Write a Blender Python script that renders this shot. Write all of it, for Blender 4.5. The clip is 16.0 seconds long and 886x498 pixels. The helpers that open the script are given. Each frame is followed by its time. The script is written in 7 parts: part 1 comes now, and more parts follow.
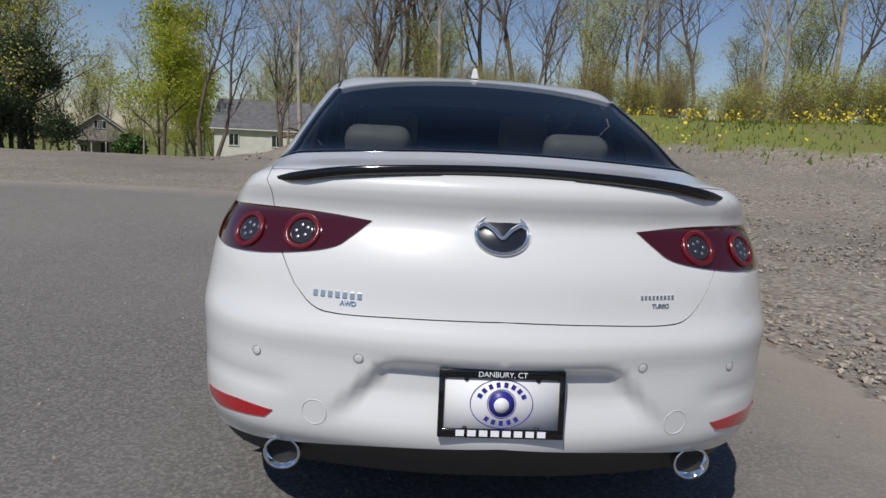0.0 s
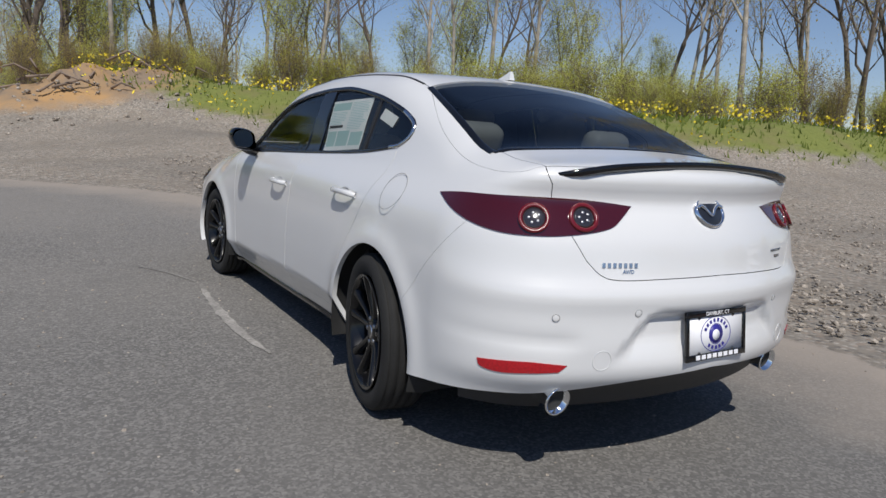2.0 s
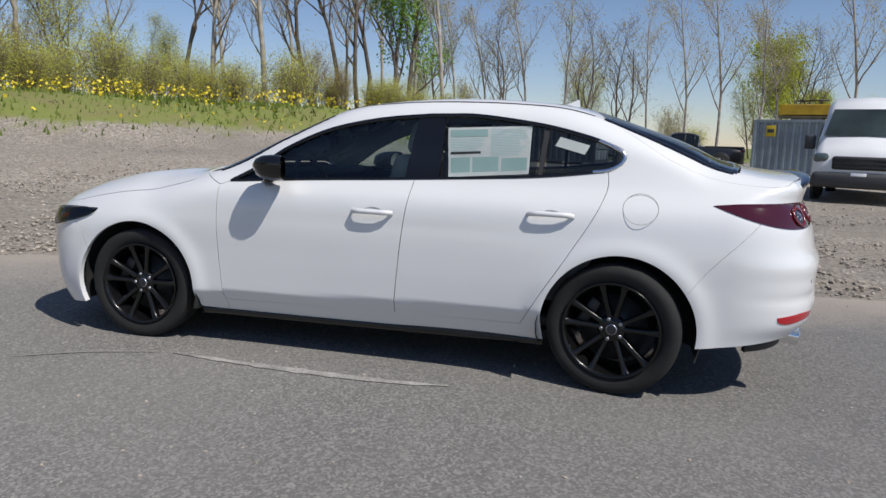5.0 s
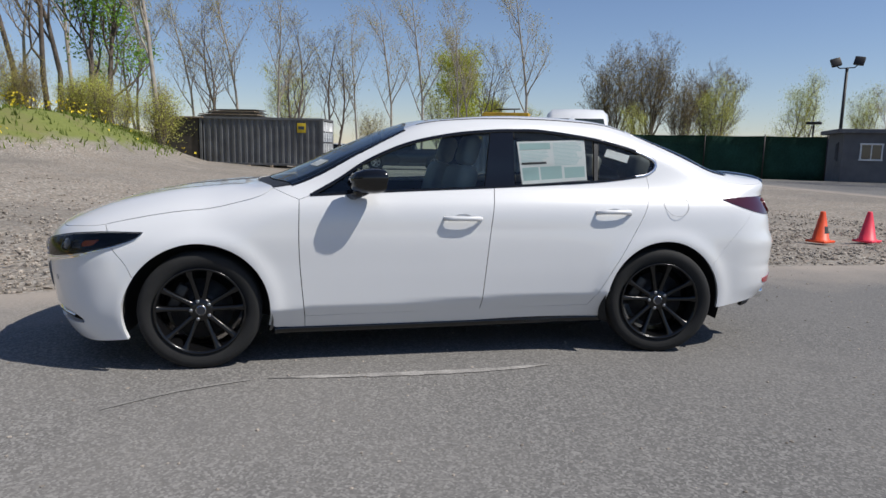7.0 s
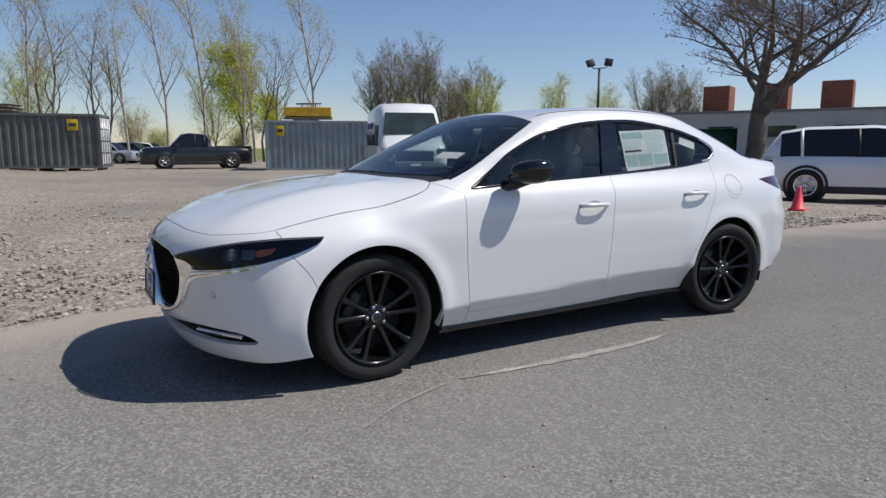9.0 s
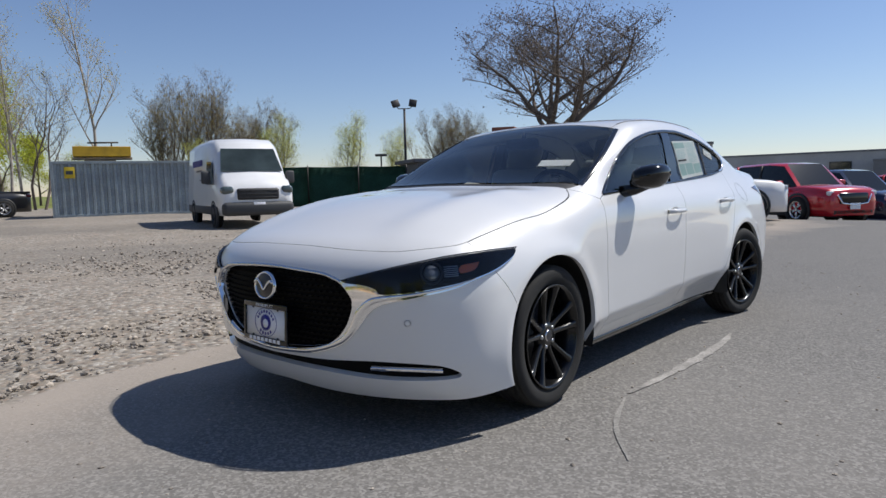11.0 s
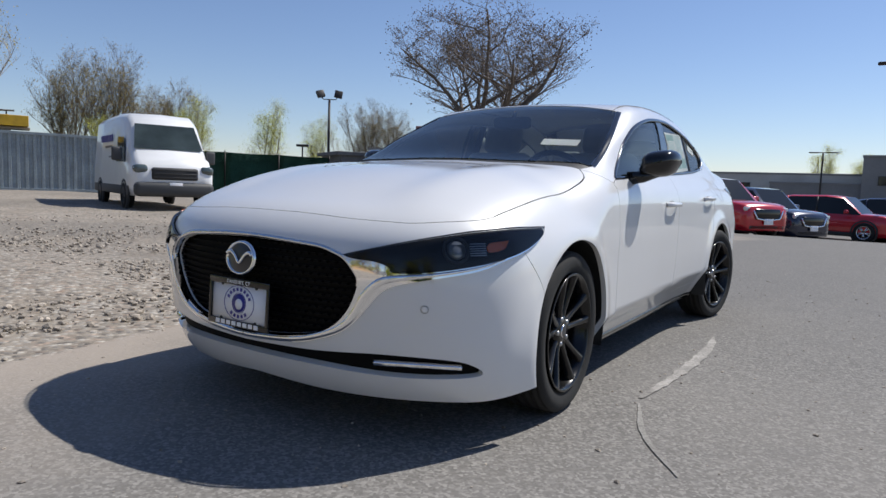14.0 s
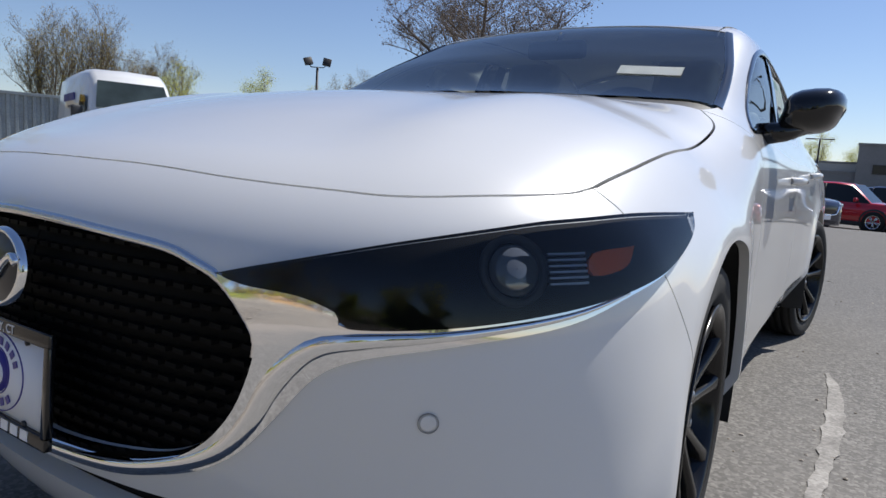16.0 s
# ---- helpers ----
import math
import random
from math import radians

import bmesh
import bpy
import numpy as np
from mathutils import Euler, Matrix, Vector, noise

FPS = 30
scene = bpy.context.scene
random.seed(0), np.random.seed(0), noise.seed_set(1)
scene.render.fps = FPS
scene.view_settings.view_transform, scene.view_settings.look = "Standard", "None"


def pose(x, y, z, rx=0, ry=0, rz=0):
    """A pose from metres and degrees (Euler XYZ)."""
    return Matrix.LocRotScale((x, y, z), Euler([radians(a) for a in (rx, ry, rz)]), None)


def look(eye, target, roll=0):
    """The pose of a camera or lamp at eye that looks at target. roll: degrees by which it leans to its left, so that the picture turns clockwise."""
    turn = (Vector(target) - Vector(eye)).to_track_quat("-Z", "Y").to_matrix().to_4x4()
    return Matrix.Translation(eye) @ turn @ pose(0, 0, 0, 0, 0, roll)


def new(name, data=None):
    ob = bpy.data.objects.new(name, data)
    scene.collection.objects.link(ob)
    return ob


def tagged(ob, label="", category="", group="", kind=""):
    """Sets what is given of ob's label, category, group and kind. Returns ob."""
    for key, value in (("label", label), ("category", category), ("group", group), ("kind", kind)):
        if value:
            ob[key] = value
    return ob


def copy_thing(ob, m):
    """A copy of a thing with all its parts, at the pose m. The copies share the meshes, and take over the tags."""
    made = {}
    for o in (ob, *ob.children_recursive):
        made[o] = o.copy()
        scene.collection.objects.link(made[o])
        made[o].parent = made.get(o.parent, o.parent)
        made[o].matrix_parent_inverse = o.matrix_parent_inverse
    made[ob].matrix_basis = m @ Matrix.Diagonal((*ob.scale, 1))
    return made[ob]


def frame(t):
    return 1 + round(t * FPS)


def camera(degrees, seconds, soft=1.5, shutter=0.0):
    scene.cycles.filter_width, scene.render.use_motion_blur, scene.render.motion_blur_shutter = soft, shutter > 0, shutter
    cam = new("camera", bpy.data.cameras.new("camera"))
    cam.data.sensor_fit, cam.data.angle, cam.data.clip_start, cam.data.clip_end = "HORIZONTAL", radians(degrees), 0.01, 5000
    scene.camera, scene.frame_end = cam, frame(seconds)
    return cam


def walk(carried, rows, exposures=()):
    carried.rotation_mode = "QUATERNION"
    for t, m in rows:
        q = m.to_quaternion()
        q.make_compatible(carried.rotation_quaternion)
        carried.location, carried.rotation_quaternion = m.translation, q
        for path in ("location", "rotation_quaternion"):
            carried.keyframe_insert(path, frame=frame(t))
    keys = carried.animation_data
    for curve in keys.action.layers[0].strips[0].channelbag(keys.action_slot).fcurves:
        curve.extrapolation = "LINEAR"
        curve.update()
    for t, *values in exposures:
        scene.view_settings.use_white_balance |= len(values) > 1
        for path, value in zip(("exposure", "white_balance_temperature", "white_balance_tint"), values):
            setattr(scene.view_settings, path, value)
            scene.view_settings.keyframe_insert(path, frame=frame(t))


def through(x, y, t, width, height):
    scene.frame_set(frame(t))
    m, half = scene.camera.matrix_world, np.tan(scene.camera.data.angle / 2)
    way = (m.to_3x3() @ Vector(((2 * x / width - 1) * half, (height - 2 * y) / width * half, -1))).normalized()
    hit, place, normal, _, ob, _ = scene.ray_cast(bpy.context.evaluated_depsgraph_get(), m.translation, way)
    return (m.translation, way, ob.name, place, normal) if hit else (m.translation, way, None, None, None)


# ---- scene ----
cam = camera(67.4, 16.0)
PATH = [
    (0, (-0.246, -3.907, 1.171), (-0.143, -1.936, 0.848), 2.9),
    (0.5, (-0.567, -3.894, 1.178), (-0.37, -1.927, 0.878), 3.0),
    (1, (-0.984, -3.89, 1.171), (-0.52, -1.969, 0.863), 3.1),
    (1.5, (-1.468, -3.86, 1.175), (-0.706, -2.041, 0.844), 3.3),
    (2, (-1.989, -3.751, 1.154), (-0.959, -2.071, 0.813), 3.7),
    (2.5, (-2.454, -3.528, 1.16), (-1.208, -2.004, 0.81), 3.8),
    (3, (-2.904, -3.213, 1.184), (-1.476, -1.862, 0.816), 3.2),
    (3.5, (-3.258, -2.793, 1.223), (-1.673, -1.631, 0.849), 2.8),
    (4, (-3.591, -2.347, 1.224), (-1.876, -1.386, 0.861), 2.5),
    (4.5, (-3.831, -1.857, 1.239), (-2.01, -1.106, 0.895), 2.0),
    (4.7, (-3.943, -1.652, 1.23), (-2.085, -0.994, 0.892), 1.9),
    (6.8, (-4.534, 0.556, 1.215), (-2.577, 0.262, 0.924), 1.2),
    (7, (-4.556, 0.768, 1.222), (-2.614, 0.392, 0.927), 1.3),
    (7.5, (-4.491, 1.285, 1.217), (-2.602, 0.709, 0.904), 1.4),
    (8, (-4.369, 1.837, 1.215), (-2.542, 1.089, 0.892), 1.4),
    (8.5, (-4.105, 2.313, 1.204), (-2.342, 1.423, 0.884), 1.0),
    (9, (-3.82, 2.774, 1.174), (-2.121, 1.763, 0.873), 0.1),
    (9.2, (-3.685, 2.92, 1.158), (-2.011, 1.866, 0.864), -0.4),
    (11.3, (-2.298, 4.033, 0.992), (-1.053, 2.479, 0.805), -1.0),
    (11.5, (-2.214, 4.069, 0.975), (-1.01, 2.483, 0.783), -0.7),
    (12, (-2.1, 4.149, 0.913), (-0.972, 2.508, 0.726), -0.0),
    (12.5, (-2.106, 4.268, 0.853), (-1.017, 2.601, 0.669), 0.5),
    (13, (-2.122, 4.303, 0.841), (-1.045, 2.627, 0.665), 1.1),
    (13.5, (-2.033, 4.122, 0.856), (-0.946, 2.452, 0.681), 1.7),
    (14, (-1.889, 3.861, 0.888), (-0.781, 2.207, 0.701), 2.2),
    (14.5, (-1.686, 3.539, 0.892), (-0.555, 1.902, 0.685), 2.7),
    (15, (-1.491, 3.226, 0.882), (-0.355, 1.596, 0.654), 3.0),
    (15.5, (-1.262, 2.982, 0.874), (-0.146, 1.34, 0.632), 3.5),
    (16, (-1.103, 2.803, 0.81), (-0.034, 1.132, 0.556), 3.9),
]
walk(cam, [(t, look(eye, target, roll)) for t, eye, target, roll in PATH],
     exposures=[(0.0, -0.44, 6400, 10), (1.5, -0.30, 6400, 10), (3.5, -0.08, 6400, 10), (7.0, 0.00, 6350, 10), (9.0, 0.02, 6350, 10), (11.5, 0.09, 6350, 10), (16.0, 0.19, 6350, 10)])


# ---- world and sun ----
SUN = Vector((0.337, 0.681, -1.0)).normalized()
world = bpy.data.worlds.new("world")
scene.world = world
world.use_nodes = True
wn = world.node_tree
sky = wn.nodes.new("ShaderNodeTexSky")
sky.sky_type = "NISHITA"
sky.sun_disc = False
sky.sun_elevation = math.asin(-SUN.z)
sky.sun_rotation = math.atan2(-SUN.x, -SUN.y)
sky.air_density, sky.dust_density, sky.ozone_density = 1.0, 0.08, 2.4
wn.nodes["Background"].inputs[1].default_value = 0.09
tint = wn.nodes.new("ShaderNodeVectorMath")
tint.operation = "MULTIPLY"
tint.inputs[1].default_value = (0.99, 0.97, 1.07)
wn.links.new(sky.outputs[0], tint.inputs[0])
wn.links.new(tint.outputs[0], wn.nodes["Background"].inputs[0])
sun = new("sun", bpy.data.lights.new("sun", "SUN"))
sun.data.energy, sun.data.angle, sun.data.color = 4.5, radians(0.55), (1.0, 0.95, 0.87)
sun.matrix_world = look((0, 0, 30), Vector((0, 0, 30)) + SUN)


# ---- materials ----
def material(name):
    m = bpy.data.materials.new(name)
    m.use_nodes = True
    return m, m.node_tree.nodes, m.node_tree.links, m.node_tree.nodes["Principled BSDF"]


def plain(name, color, rough=0.5, metal=0.0, vary=0.0, scale=8.0, bump=0.0, bscale=60.0, coat=0.0, spec=0.5, fine=0.0, fscale=90.0):
    """A surface with mottling at one or two scales and a fine relief."""
    m, n, l, b = material(name)
    b.inputs["Base Color"].default_value = (*color, 1)
    b.inputs["Roughness"].default_value = rough
    b.inputs["Metallic"].default_value = metal
    b.inputs["Coat Weight"].default_value = coat
    b.inputs["Coat Roughness"].default_value = 0.03
    b.inputs["Specular IOR Level"].default_value = spec
    tc = n.new("ShaderNodeTexCoord")
    last = None
    for amount, size in ((vary, scale), (fine, fscale)):
        if not amount:
            continue
        t = n.new("ShaderNodeTexNoise")
        t.inputs["Scale"].default_value = size
        t.inputs["Detail"].default_value = 6
        l.new(tc.outputs["Object"], t.inputs["Vector"])
        r = n.new("ShaderNodeMapRange")
        r.inputs["From Min"].default_value, r.inputs["From Max"].default_value = 0.3, 0.7
        r.inputs["To Min"].default_value, r.inputs["To Max"].default_value = 1 - amount, 1 + amount
        l.new(t.outputs["Fac"], r.inputs["Value"])
        mix = n.new("ShaderNodeVectorMath")
        mix.operation = "SCALE"
        if last:
            l.new(last, mix.inputs[0])
        else:
            mix.inputs[0].default_value = color
        l.new(r.outputs["Result"], mix.inputs["Scale"])
        last = mix.outputs[0]
    if last:
        l.new(last, b.inputs["Base Color"])
    if bump:
        t = n.new("ShaderNodeTexNoise")
        t.inputs["Scale"].default_value, t.inputs["Detail"].default_value = bscale, 5
        l.new(tc.outputs["Object"], t.inputs["Vector"])
        k = n.new("ShaderNodeBump")
        k.inputs["Strength"].default_value, k.inputs["Distance"].default_value = bump, 0.02
        l.new(t.outputs["Fac"], k.inputs["Height"])
        l.new(k.outputs["Normal"], b.inputs["Normal"])
    return m


def glass(name, tint, clear, rough=0.0, ior=1.52):
    """A thin pane: tinted see-through, with a mirror gloss that follows Fresnel."""
    m, n, l, b = material(name)
    n.remove(b)
    tr, gl, mx, fr = (n.new("ShaderNode" + k) for k in ("BsdfTransparent", "BsdfGlossy", "MixShader", "Fresnel"))
    tr.inputs[0].default_value = (*[c * clear for c in tint], 1)
    gl.inputs["Roughness"].default_value = rough
    fr.inputs["IOR"].default_value = ior
    l.new(fr.outputs[0], mx.inputs[0])
    l.new(tr.outputs[0], mx.inputs[1])
    l.new(gl.outputs[0], mx.inputs[2])
    l.new(mx.outputs[0], n["Material Output"].inputs[0])
    return m


def leaf(name, color, through, scale=0.7):
    """Leaves: mottled, letting part of the light through."""
    m = plain(name, color, 0.65, vary=0.4, scale=scale)
    n, l = m.node_tree.nodes, m.node_tree.links
    b = n["Principled BSDF"]
    t, mx = n.new("ShaderNodeBsdfTranslucent"), n.new("ShaderNodeMixShader")
    l.new(b.inputs["Base Color"].links[0].from_socket, t.inputs[0])
    mx.inputs[0].default_value = through
    l.new(b.outputs[0], mx.inputs[1])
    l.new(t.outputs[0], mx.inputs[2])
    l.new(mx.outputs[0], n["Material Output"].inputs[0])
    return m


M = {}
M["grille_black"] = plain("grille_black", (0.004, 0.004, 0.004), 0.7, spec=0.12)
M["white_paint"] = plain("white_paint", (0.725, 0.725, 0.72), 0.35, coat=1.0, vary=0.012, scale=2.0)
M["black_gloss"] = plain("black_gloss", (0.006, 0.006, 0.0065), 0.10, coat=0.4, spec=0.4)
M["black_plastic"] = plain("black_plastic", (0.022, 0.022, 0.023), 0.55, bump=0.1, bscale=400)
M["rubber"] = plain("rubber", (0.018, 0.018, 0.018), 0.75, vary=0.2, scale=12, bump=0.05, bscale=200)
M["tyre"] = plain("tyre_rubber", (0.013, 0.0128, 0.0125), 0.85, vary=0.25, scale=9, fine=0.15, fscale=150, bump=0.1, bscale=250)
M["wheel_black"] = plain("wheel_black", (0.005, 0.005, 0.0055), 0.22, coat=0.25, spec=0.35)
M["chrome"] = plain("chrome", (0.86, 0.87, 0.88), 0.05, metal=1.0)
M["satin_chrome"] = plain("satin_chrome", (0.7, 0.7, 0.71), 0.2, metal=1.0)
M["steel"] = plain("steel", (0.45, 0.45, 0.46), 0.35, metal=1.0, vary=0.15, scale=30)
M["dark_metal"] = plain("dark_metal", (0.05, 0.05, 0.05), 0.5, metal=0.6, vary=0.3, scale=20)
M["red_lens"] = plain("red_lens", (0.055, 0.002, 0.004), 0.06, coat=1.0)
M["red_ring"] = plain("red_ring", (0.14, 0.003, 0.008), 0.2, coat=0.6)
M["lamp_smoke"] = plain("lamp_smoke", (0.028, 0.024, 0.026), 0.1, coat=1.0)
M["reflector_red"] = plain("reflector_red", (0.42, 0.005, 0.012), 0.12, coat=1.0, fine=0.25, fscale=160)
M["seam_grey"] = plain("seam_grey", (0.30, 0.30, 0.30), 0.5)
M["projector_glass"] = plain("projector_glass", (0.10, 0.105, 0.11), 0.05, coat=1.0, spec=0.9)
M["amber"] = plain("amber", (0.85, 0.17, 0.02), 0.25, coat=1.0)
M["led_white"] = plain("led_white", (0.7, 0.7, 0.68), 0.3)
M["glass_dark"] = glass("glass_dark", (0.78, 0.86, 0.90), 0.50)
M["glass_clear"] = glass("glass_clear", (0.85, 0.96, 0.94), 0.76, ior=1.6)
M["glass_screen"] = glass("glass_screen", (0.86, 0.96, 0.94), 0.80, ior=1.6)
M["lens_clear"] = glass("lens_clear", (0.95, 0.97, 0.97), 0.8)
M["seat_leather"] = plain("seat_leather", (0.58, 0.55, 0.50), 0.5, vary=0.06, scale=20, bump=0.1, bscale=300)
M["trim_dark"] = plain("trim_dark", (0.05, 0.05, 0.052), 0.6, bump=0.1, bscale=300)
M["headliner"] = plain("headliner", (0.25, 0.25, 0.25), 0.9)
M["paper"] = plain("paper", (0.78, 0.82, 0.80), 0.6, vary=0.03, scale=6)
M["paper_tint"] = plain("paper_tint", (0.42, 0.60, 0.58), 0.6)
M["ink"] = plain("ink", (0.05, 0.06, 0.06), 0.7)
M["plate_blue"] = plain("plate_blue", (0.035, 0.03, 0.26), 0.4)
M["plate_white"] = plain("plate_white", (0.88, 0.88, 0.90), 0.4)
M["badge_dark"] = plain("badge_dark", (0.015, 0.017, 0.024), 0.3, coat=0.3)

# ---- helpers for meshes ----
from mathutils.geometry import delaunay_2d_cdt

def mesh_ob(name, bm, mat, smooth=True):
    me = bpy.data.meshes.new(name)
    bm.to_mesh(me)
    bm.free()
    for x in (mat if isinstance(mat, (list, tuple)) else [mat]):
        me.materials.append(M[x] if isinstance(x, str) else x)
    if smooth:
        me.polygons.foreach_set("use_smooth", [True] * len(me.polygons))
    return new(name, me)


def part(name, bm, mat, parent, label="", smooth=True):
    ob = mesh_ob(name, bm, mat, smooth)
    ob.parent = parent
    if label:
        tagged(ob, label)
    return ob


def thing(name, label, category, m=None, group="", kind=""):
    ob = new(name)
    ob.empty_display_size = 0.1
    if m is not None:
        ob.matrix_world = m
    return tagged(ob, label, category, group, kind)


def box(bm, c, s, m=None, bevel=0.0, seg=2):
    """A box with its centre at c and sizes s, with bevelled edges."""
    r = bmesh.ops.create_cube(bm, size=1.0)
    vs = r["verts"]
    for v in vs:
        v.co = Vector((v.co.x * s[0], v.co.y * s[1], v.co.z * s[2]))
    if bevel:
        es = list({e for v in vs for e in v.link_edges})
        g = bmesh.ops.bevel(bm, geom=es, offset=bevel, segments=seg, affect="EDGES", profile=0.5)
        vs = list({v for f in g["faces"] for v in f.verts} | {v for v in vs if v.is_valid})
        # the whole box is one island: collect it
        seen, todo = set(vs), list(vs)
        while todo:
            for e in todo.pop().link_edges:
                for w in e.verts:
                    if w not in seen:
                        seen.add(w)
                        todo.append(w)
        vs = list(seen)
    for v in vs:
        v.co = v.co + Vector(c)
        if m is not None:
            v.co = m @ v.co
    return vs


def lathe(bm, profile, n=48, m=None, arc=2 * math.pi, close=True):
    """Spins (radius, height) pairs round the z axis."""
    full = abs(arc - 2 * math.pi) < 1e-6
    k = n if full else n + 1
    rings = []
    for r, h in profile:
        ring = []
        for i in range(k):
            a = arc * i / n
            p = Vector((r * math.cos(a), r * math.sin(a), h))
            ring.append(bm.verts.new(m @ p if m is not None else p))
        rings.append(ring)
    for a, b in zip(rings, rings[1:]):
        for i in range(n):
            j = (i + 1) % k
            try:
                bm.faces.new((a[i], a[j], b[j], b[i]))
            except ValueError:
                pass
    return rings


def tube(bm, pts, radii, n=8, cap=True):
    """A tapered tube along points."""
    rings, prev = [], None
    for i, p in enumerate(pts):
        p = Vector(p)
        d = (Vector(pts[min(i + 1, len(pts) - 1)]) - Vector(pts[max(i - 1, 0)])).normalized()
        if prev is None:
            u = d.orthogonal().normalized()
        else:
            u = (prev - d * prev.dot(d)).normalized()
        prev = u
        w = d.cross(u)
        r = radii[i] if isinstance(radii, (list, tuple)) else radii
        rings.append([bm.verts.new(p + (u * math.cos(2 * math.pi * k / n) + w * math.sin(2 * math.pi * k / n)) * r) for k in range(n)])
    for a, b in zip(rings, rings[1:]):
        for i in range(n):
            j = (i + 1) % n
            bm.faces.new((a[i], a[j], b[j], b[i]))
    if cap:
        bm.faces.new(rings[0][::-1])
        bm.faces.new(rings[-1])
    return rings


def prism(bm, poly, depth, m=None, bevel=0.0):
    """A flat polygon in x, y given thickness along z."""
    n = len(poly)
    lo = [bm.verts.new((x, y, 0)) for x, y in poly]
    hi = [bm.verts.new((x, y, depth)) for x, y in poly]
    fs = [bm.faces.new(lo[::-1]), bm.faces.new(hi)]
    for i in range(n):
        j = (i + 1) % n
        fs.append(bm.faces.new((lo[i], lo[j], hi[j], hi[i])))
    if bevel:
        g = bmesh.ops.bevel(bm, geom=list(fs[1].edges), offset=bevel, segments=2, affect="EDGES", profile=0.5)
    vs = set(lo + hi) if not bevel else set()
    if bevel:
        todo = [v for v in lo if v.is_valid]
        vs = set(todo)
        while todo:
            for e in todo.pop().link_edges:
                for w in e.verts:
                    if w not in vs:
                        vs.add(w)
                        todo.append(w)
    if m is not None:
        for v in vs:
            if v.is_valid:
                v.co = m @ v.co
    return fs


def smooth_curve(pts, step=0.025):
    """A Catmull-Rom curve through the points, sampled at even steps."""
    p = np.array(pts, float)
    if len(p) == 2:
        n = max(2, int(np.linalg.norm(p[1] - p[0]) / step) + 1)
        return p[0] + np.linspace(0, 1, n)[:, None] * (p[1] - p[0])
    ext = np.vstack([2 * p[0] - p[1], p, 2 * p[-1] - p[-2]])
    out = []
    for i in range(1, len(ext) - 2):
        a, b, c, d = ext[i - 1:i + 3]
        n = max(2, int(np.linalg.norm(c - b) / step) + 1)
        t = np.linspace(0, 1, n, endpoint=False)[:, None]
        out.append(0.5 * (2 * b + (c - a) * t + (2 * a - 5 * b + 4 * c - d) * t ** 2 + (3 * b - a - 3 * c + d) * t ** 3))
    return np.vstack(out + [p[-1:]])


# ---- the sedan's body: one smooth closed form, from which every panel is cut ----
SLOPES = {}


def hermite(xs, ys, x):
    """Smooth interpolation of ys (first axis) at xs."""
    key = (id(xs), ys.tobytes() if isinstance(ys, np.ndarray) else id(ys))
    if key not in SLOPES:
        SLOPES[key] = np.asarray(xs, float), np.asarray(ys, float), np.gradient(np.asarray(ys, float), np.asarray(xs, float), axis=0)
    xs, ys, g = SLOPES[key]
    x = np.clip(x, xs[0], xs[-1])
    i = np.clip(np.searchsorted(xs, x) - 1, 0, len(xs) - 2)
    h = xs[i + 1] - xs[i]
    t = (x - xs[i]) / h
    return i, t, h, g


def interp(xs, ys, x):
    i, t, h, g = hermite(xs, ys, x)
    ys = np.asarray(ys, float)
    return ((2 * t ** 3 - 3 * t ** 2 + 1) * ys[i] + (t ** 3 - 2 * t ** 2 + t) * h * g[i]
            + (-2 * t ** 3 + 3 * t ** 2) * ys[i + 1] + (t ** 3 - t ** 2) * h * g[i + 1])


SY = [-2.4, -1.8, -1.3, -0.6, 0.2, 0.9, 1.4, 1.9, 2.3]
SZ = [0.15, 0.30, 0.55, 0.75, 0.90, 1.02, 1.20, 1.42]
SW = np.array([
    [0.823, 0.846, 0.859, 0.842, 0.845, 0.853, 0.875, 0.886, 0.850],
    [0.837, 0.849, 0.861, 0.840, 0.842, 0.855, 0.881, 0.893, 0.866],
    [0.846, 0.856, 0.864, 0.846, 0.847, 0.858, 0.877, 0.878, 0.852],
    [0.848, 0.849, 0.848, 0.838, 0.844, 0.858, 0.882, 0.878, 0.831],
    [0.804, 0.813, 0.817, 0.816, 0.823, 0.835, 0.849, 0.825, 0.767],
    [0.718, 0.734, 0.740, 0.740, 0.751, 0.766, 0.770, 0.731, 0.665],
    [0.584, 0.624, 0.667, 0.687, 0.715, 0.718, 0.682, 0.604, 0.555],
    [0.497, 0.533, 0.591, 0.618, 0.645, 0.632, 0.569, 0.505, 0.452]])
SYA = np.array(SY)
SLOPE_Y = np.gradient(np.eye(len(SY)), SYA, axis=0)
TY = [-2.55, -2.32, -2.2, -2.0, -1.82, -1.7, -1.4, -1.1, -0.8, -0.4, -0.1, 0.2, 0.6, 1.02, 1.12, 1.34, 1.65, 1.9, 2.1, 2.26, 2.45]
TZ = [1.040, 1.081, 1.099, 1.123, 1.165, 1.223, 1.331, 1.420, 1.448, 1.454, 1.434, 1.392, 1.235, 1.047, 1.020, 0.995, 0.958, 0.899, 0.832, 0.777, 0.669]
FZ, FY = [0.10, 0.18, 0.30, 0.45, 0.60, 0.72, 0.85, 1.1], [2.150, 2.230, 2.287, 2.312, 2.329, 2.328, 2.276, 2.112]
RZ, RY = [0.15, 0.33, 0.40, 0.48, 0.62, 0.68, 0.74, 0.85, 0.95, 1.04, 1.10, 1.3], [2.212, 2.289, 2.347, 2.360, 2.359, 2.364, 2.339, 2.324, 2.306, 2.304, 2.290, 2.207]


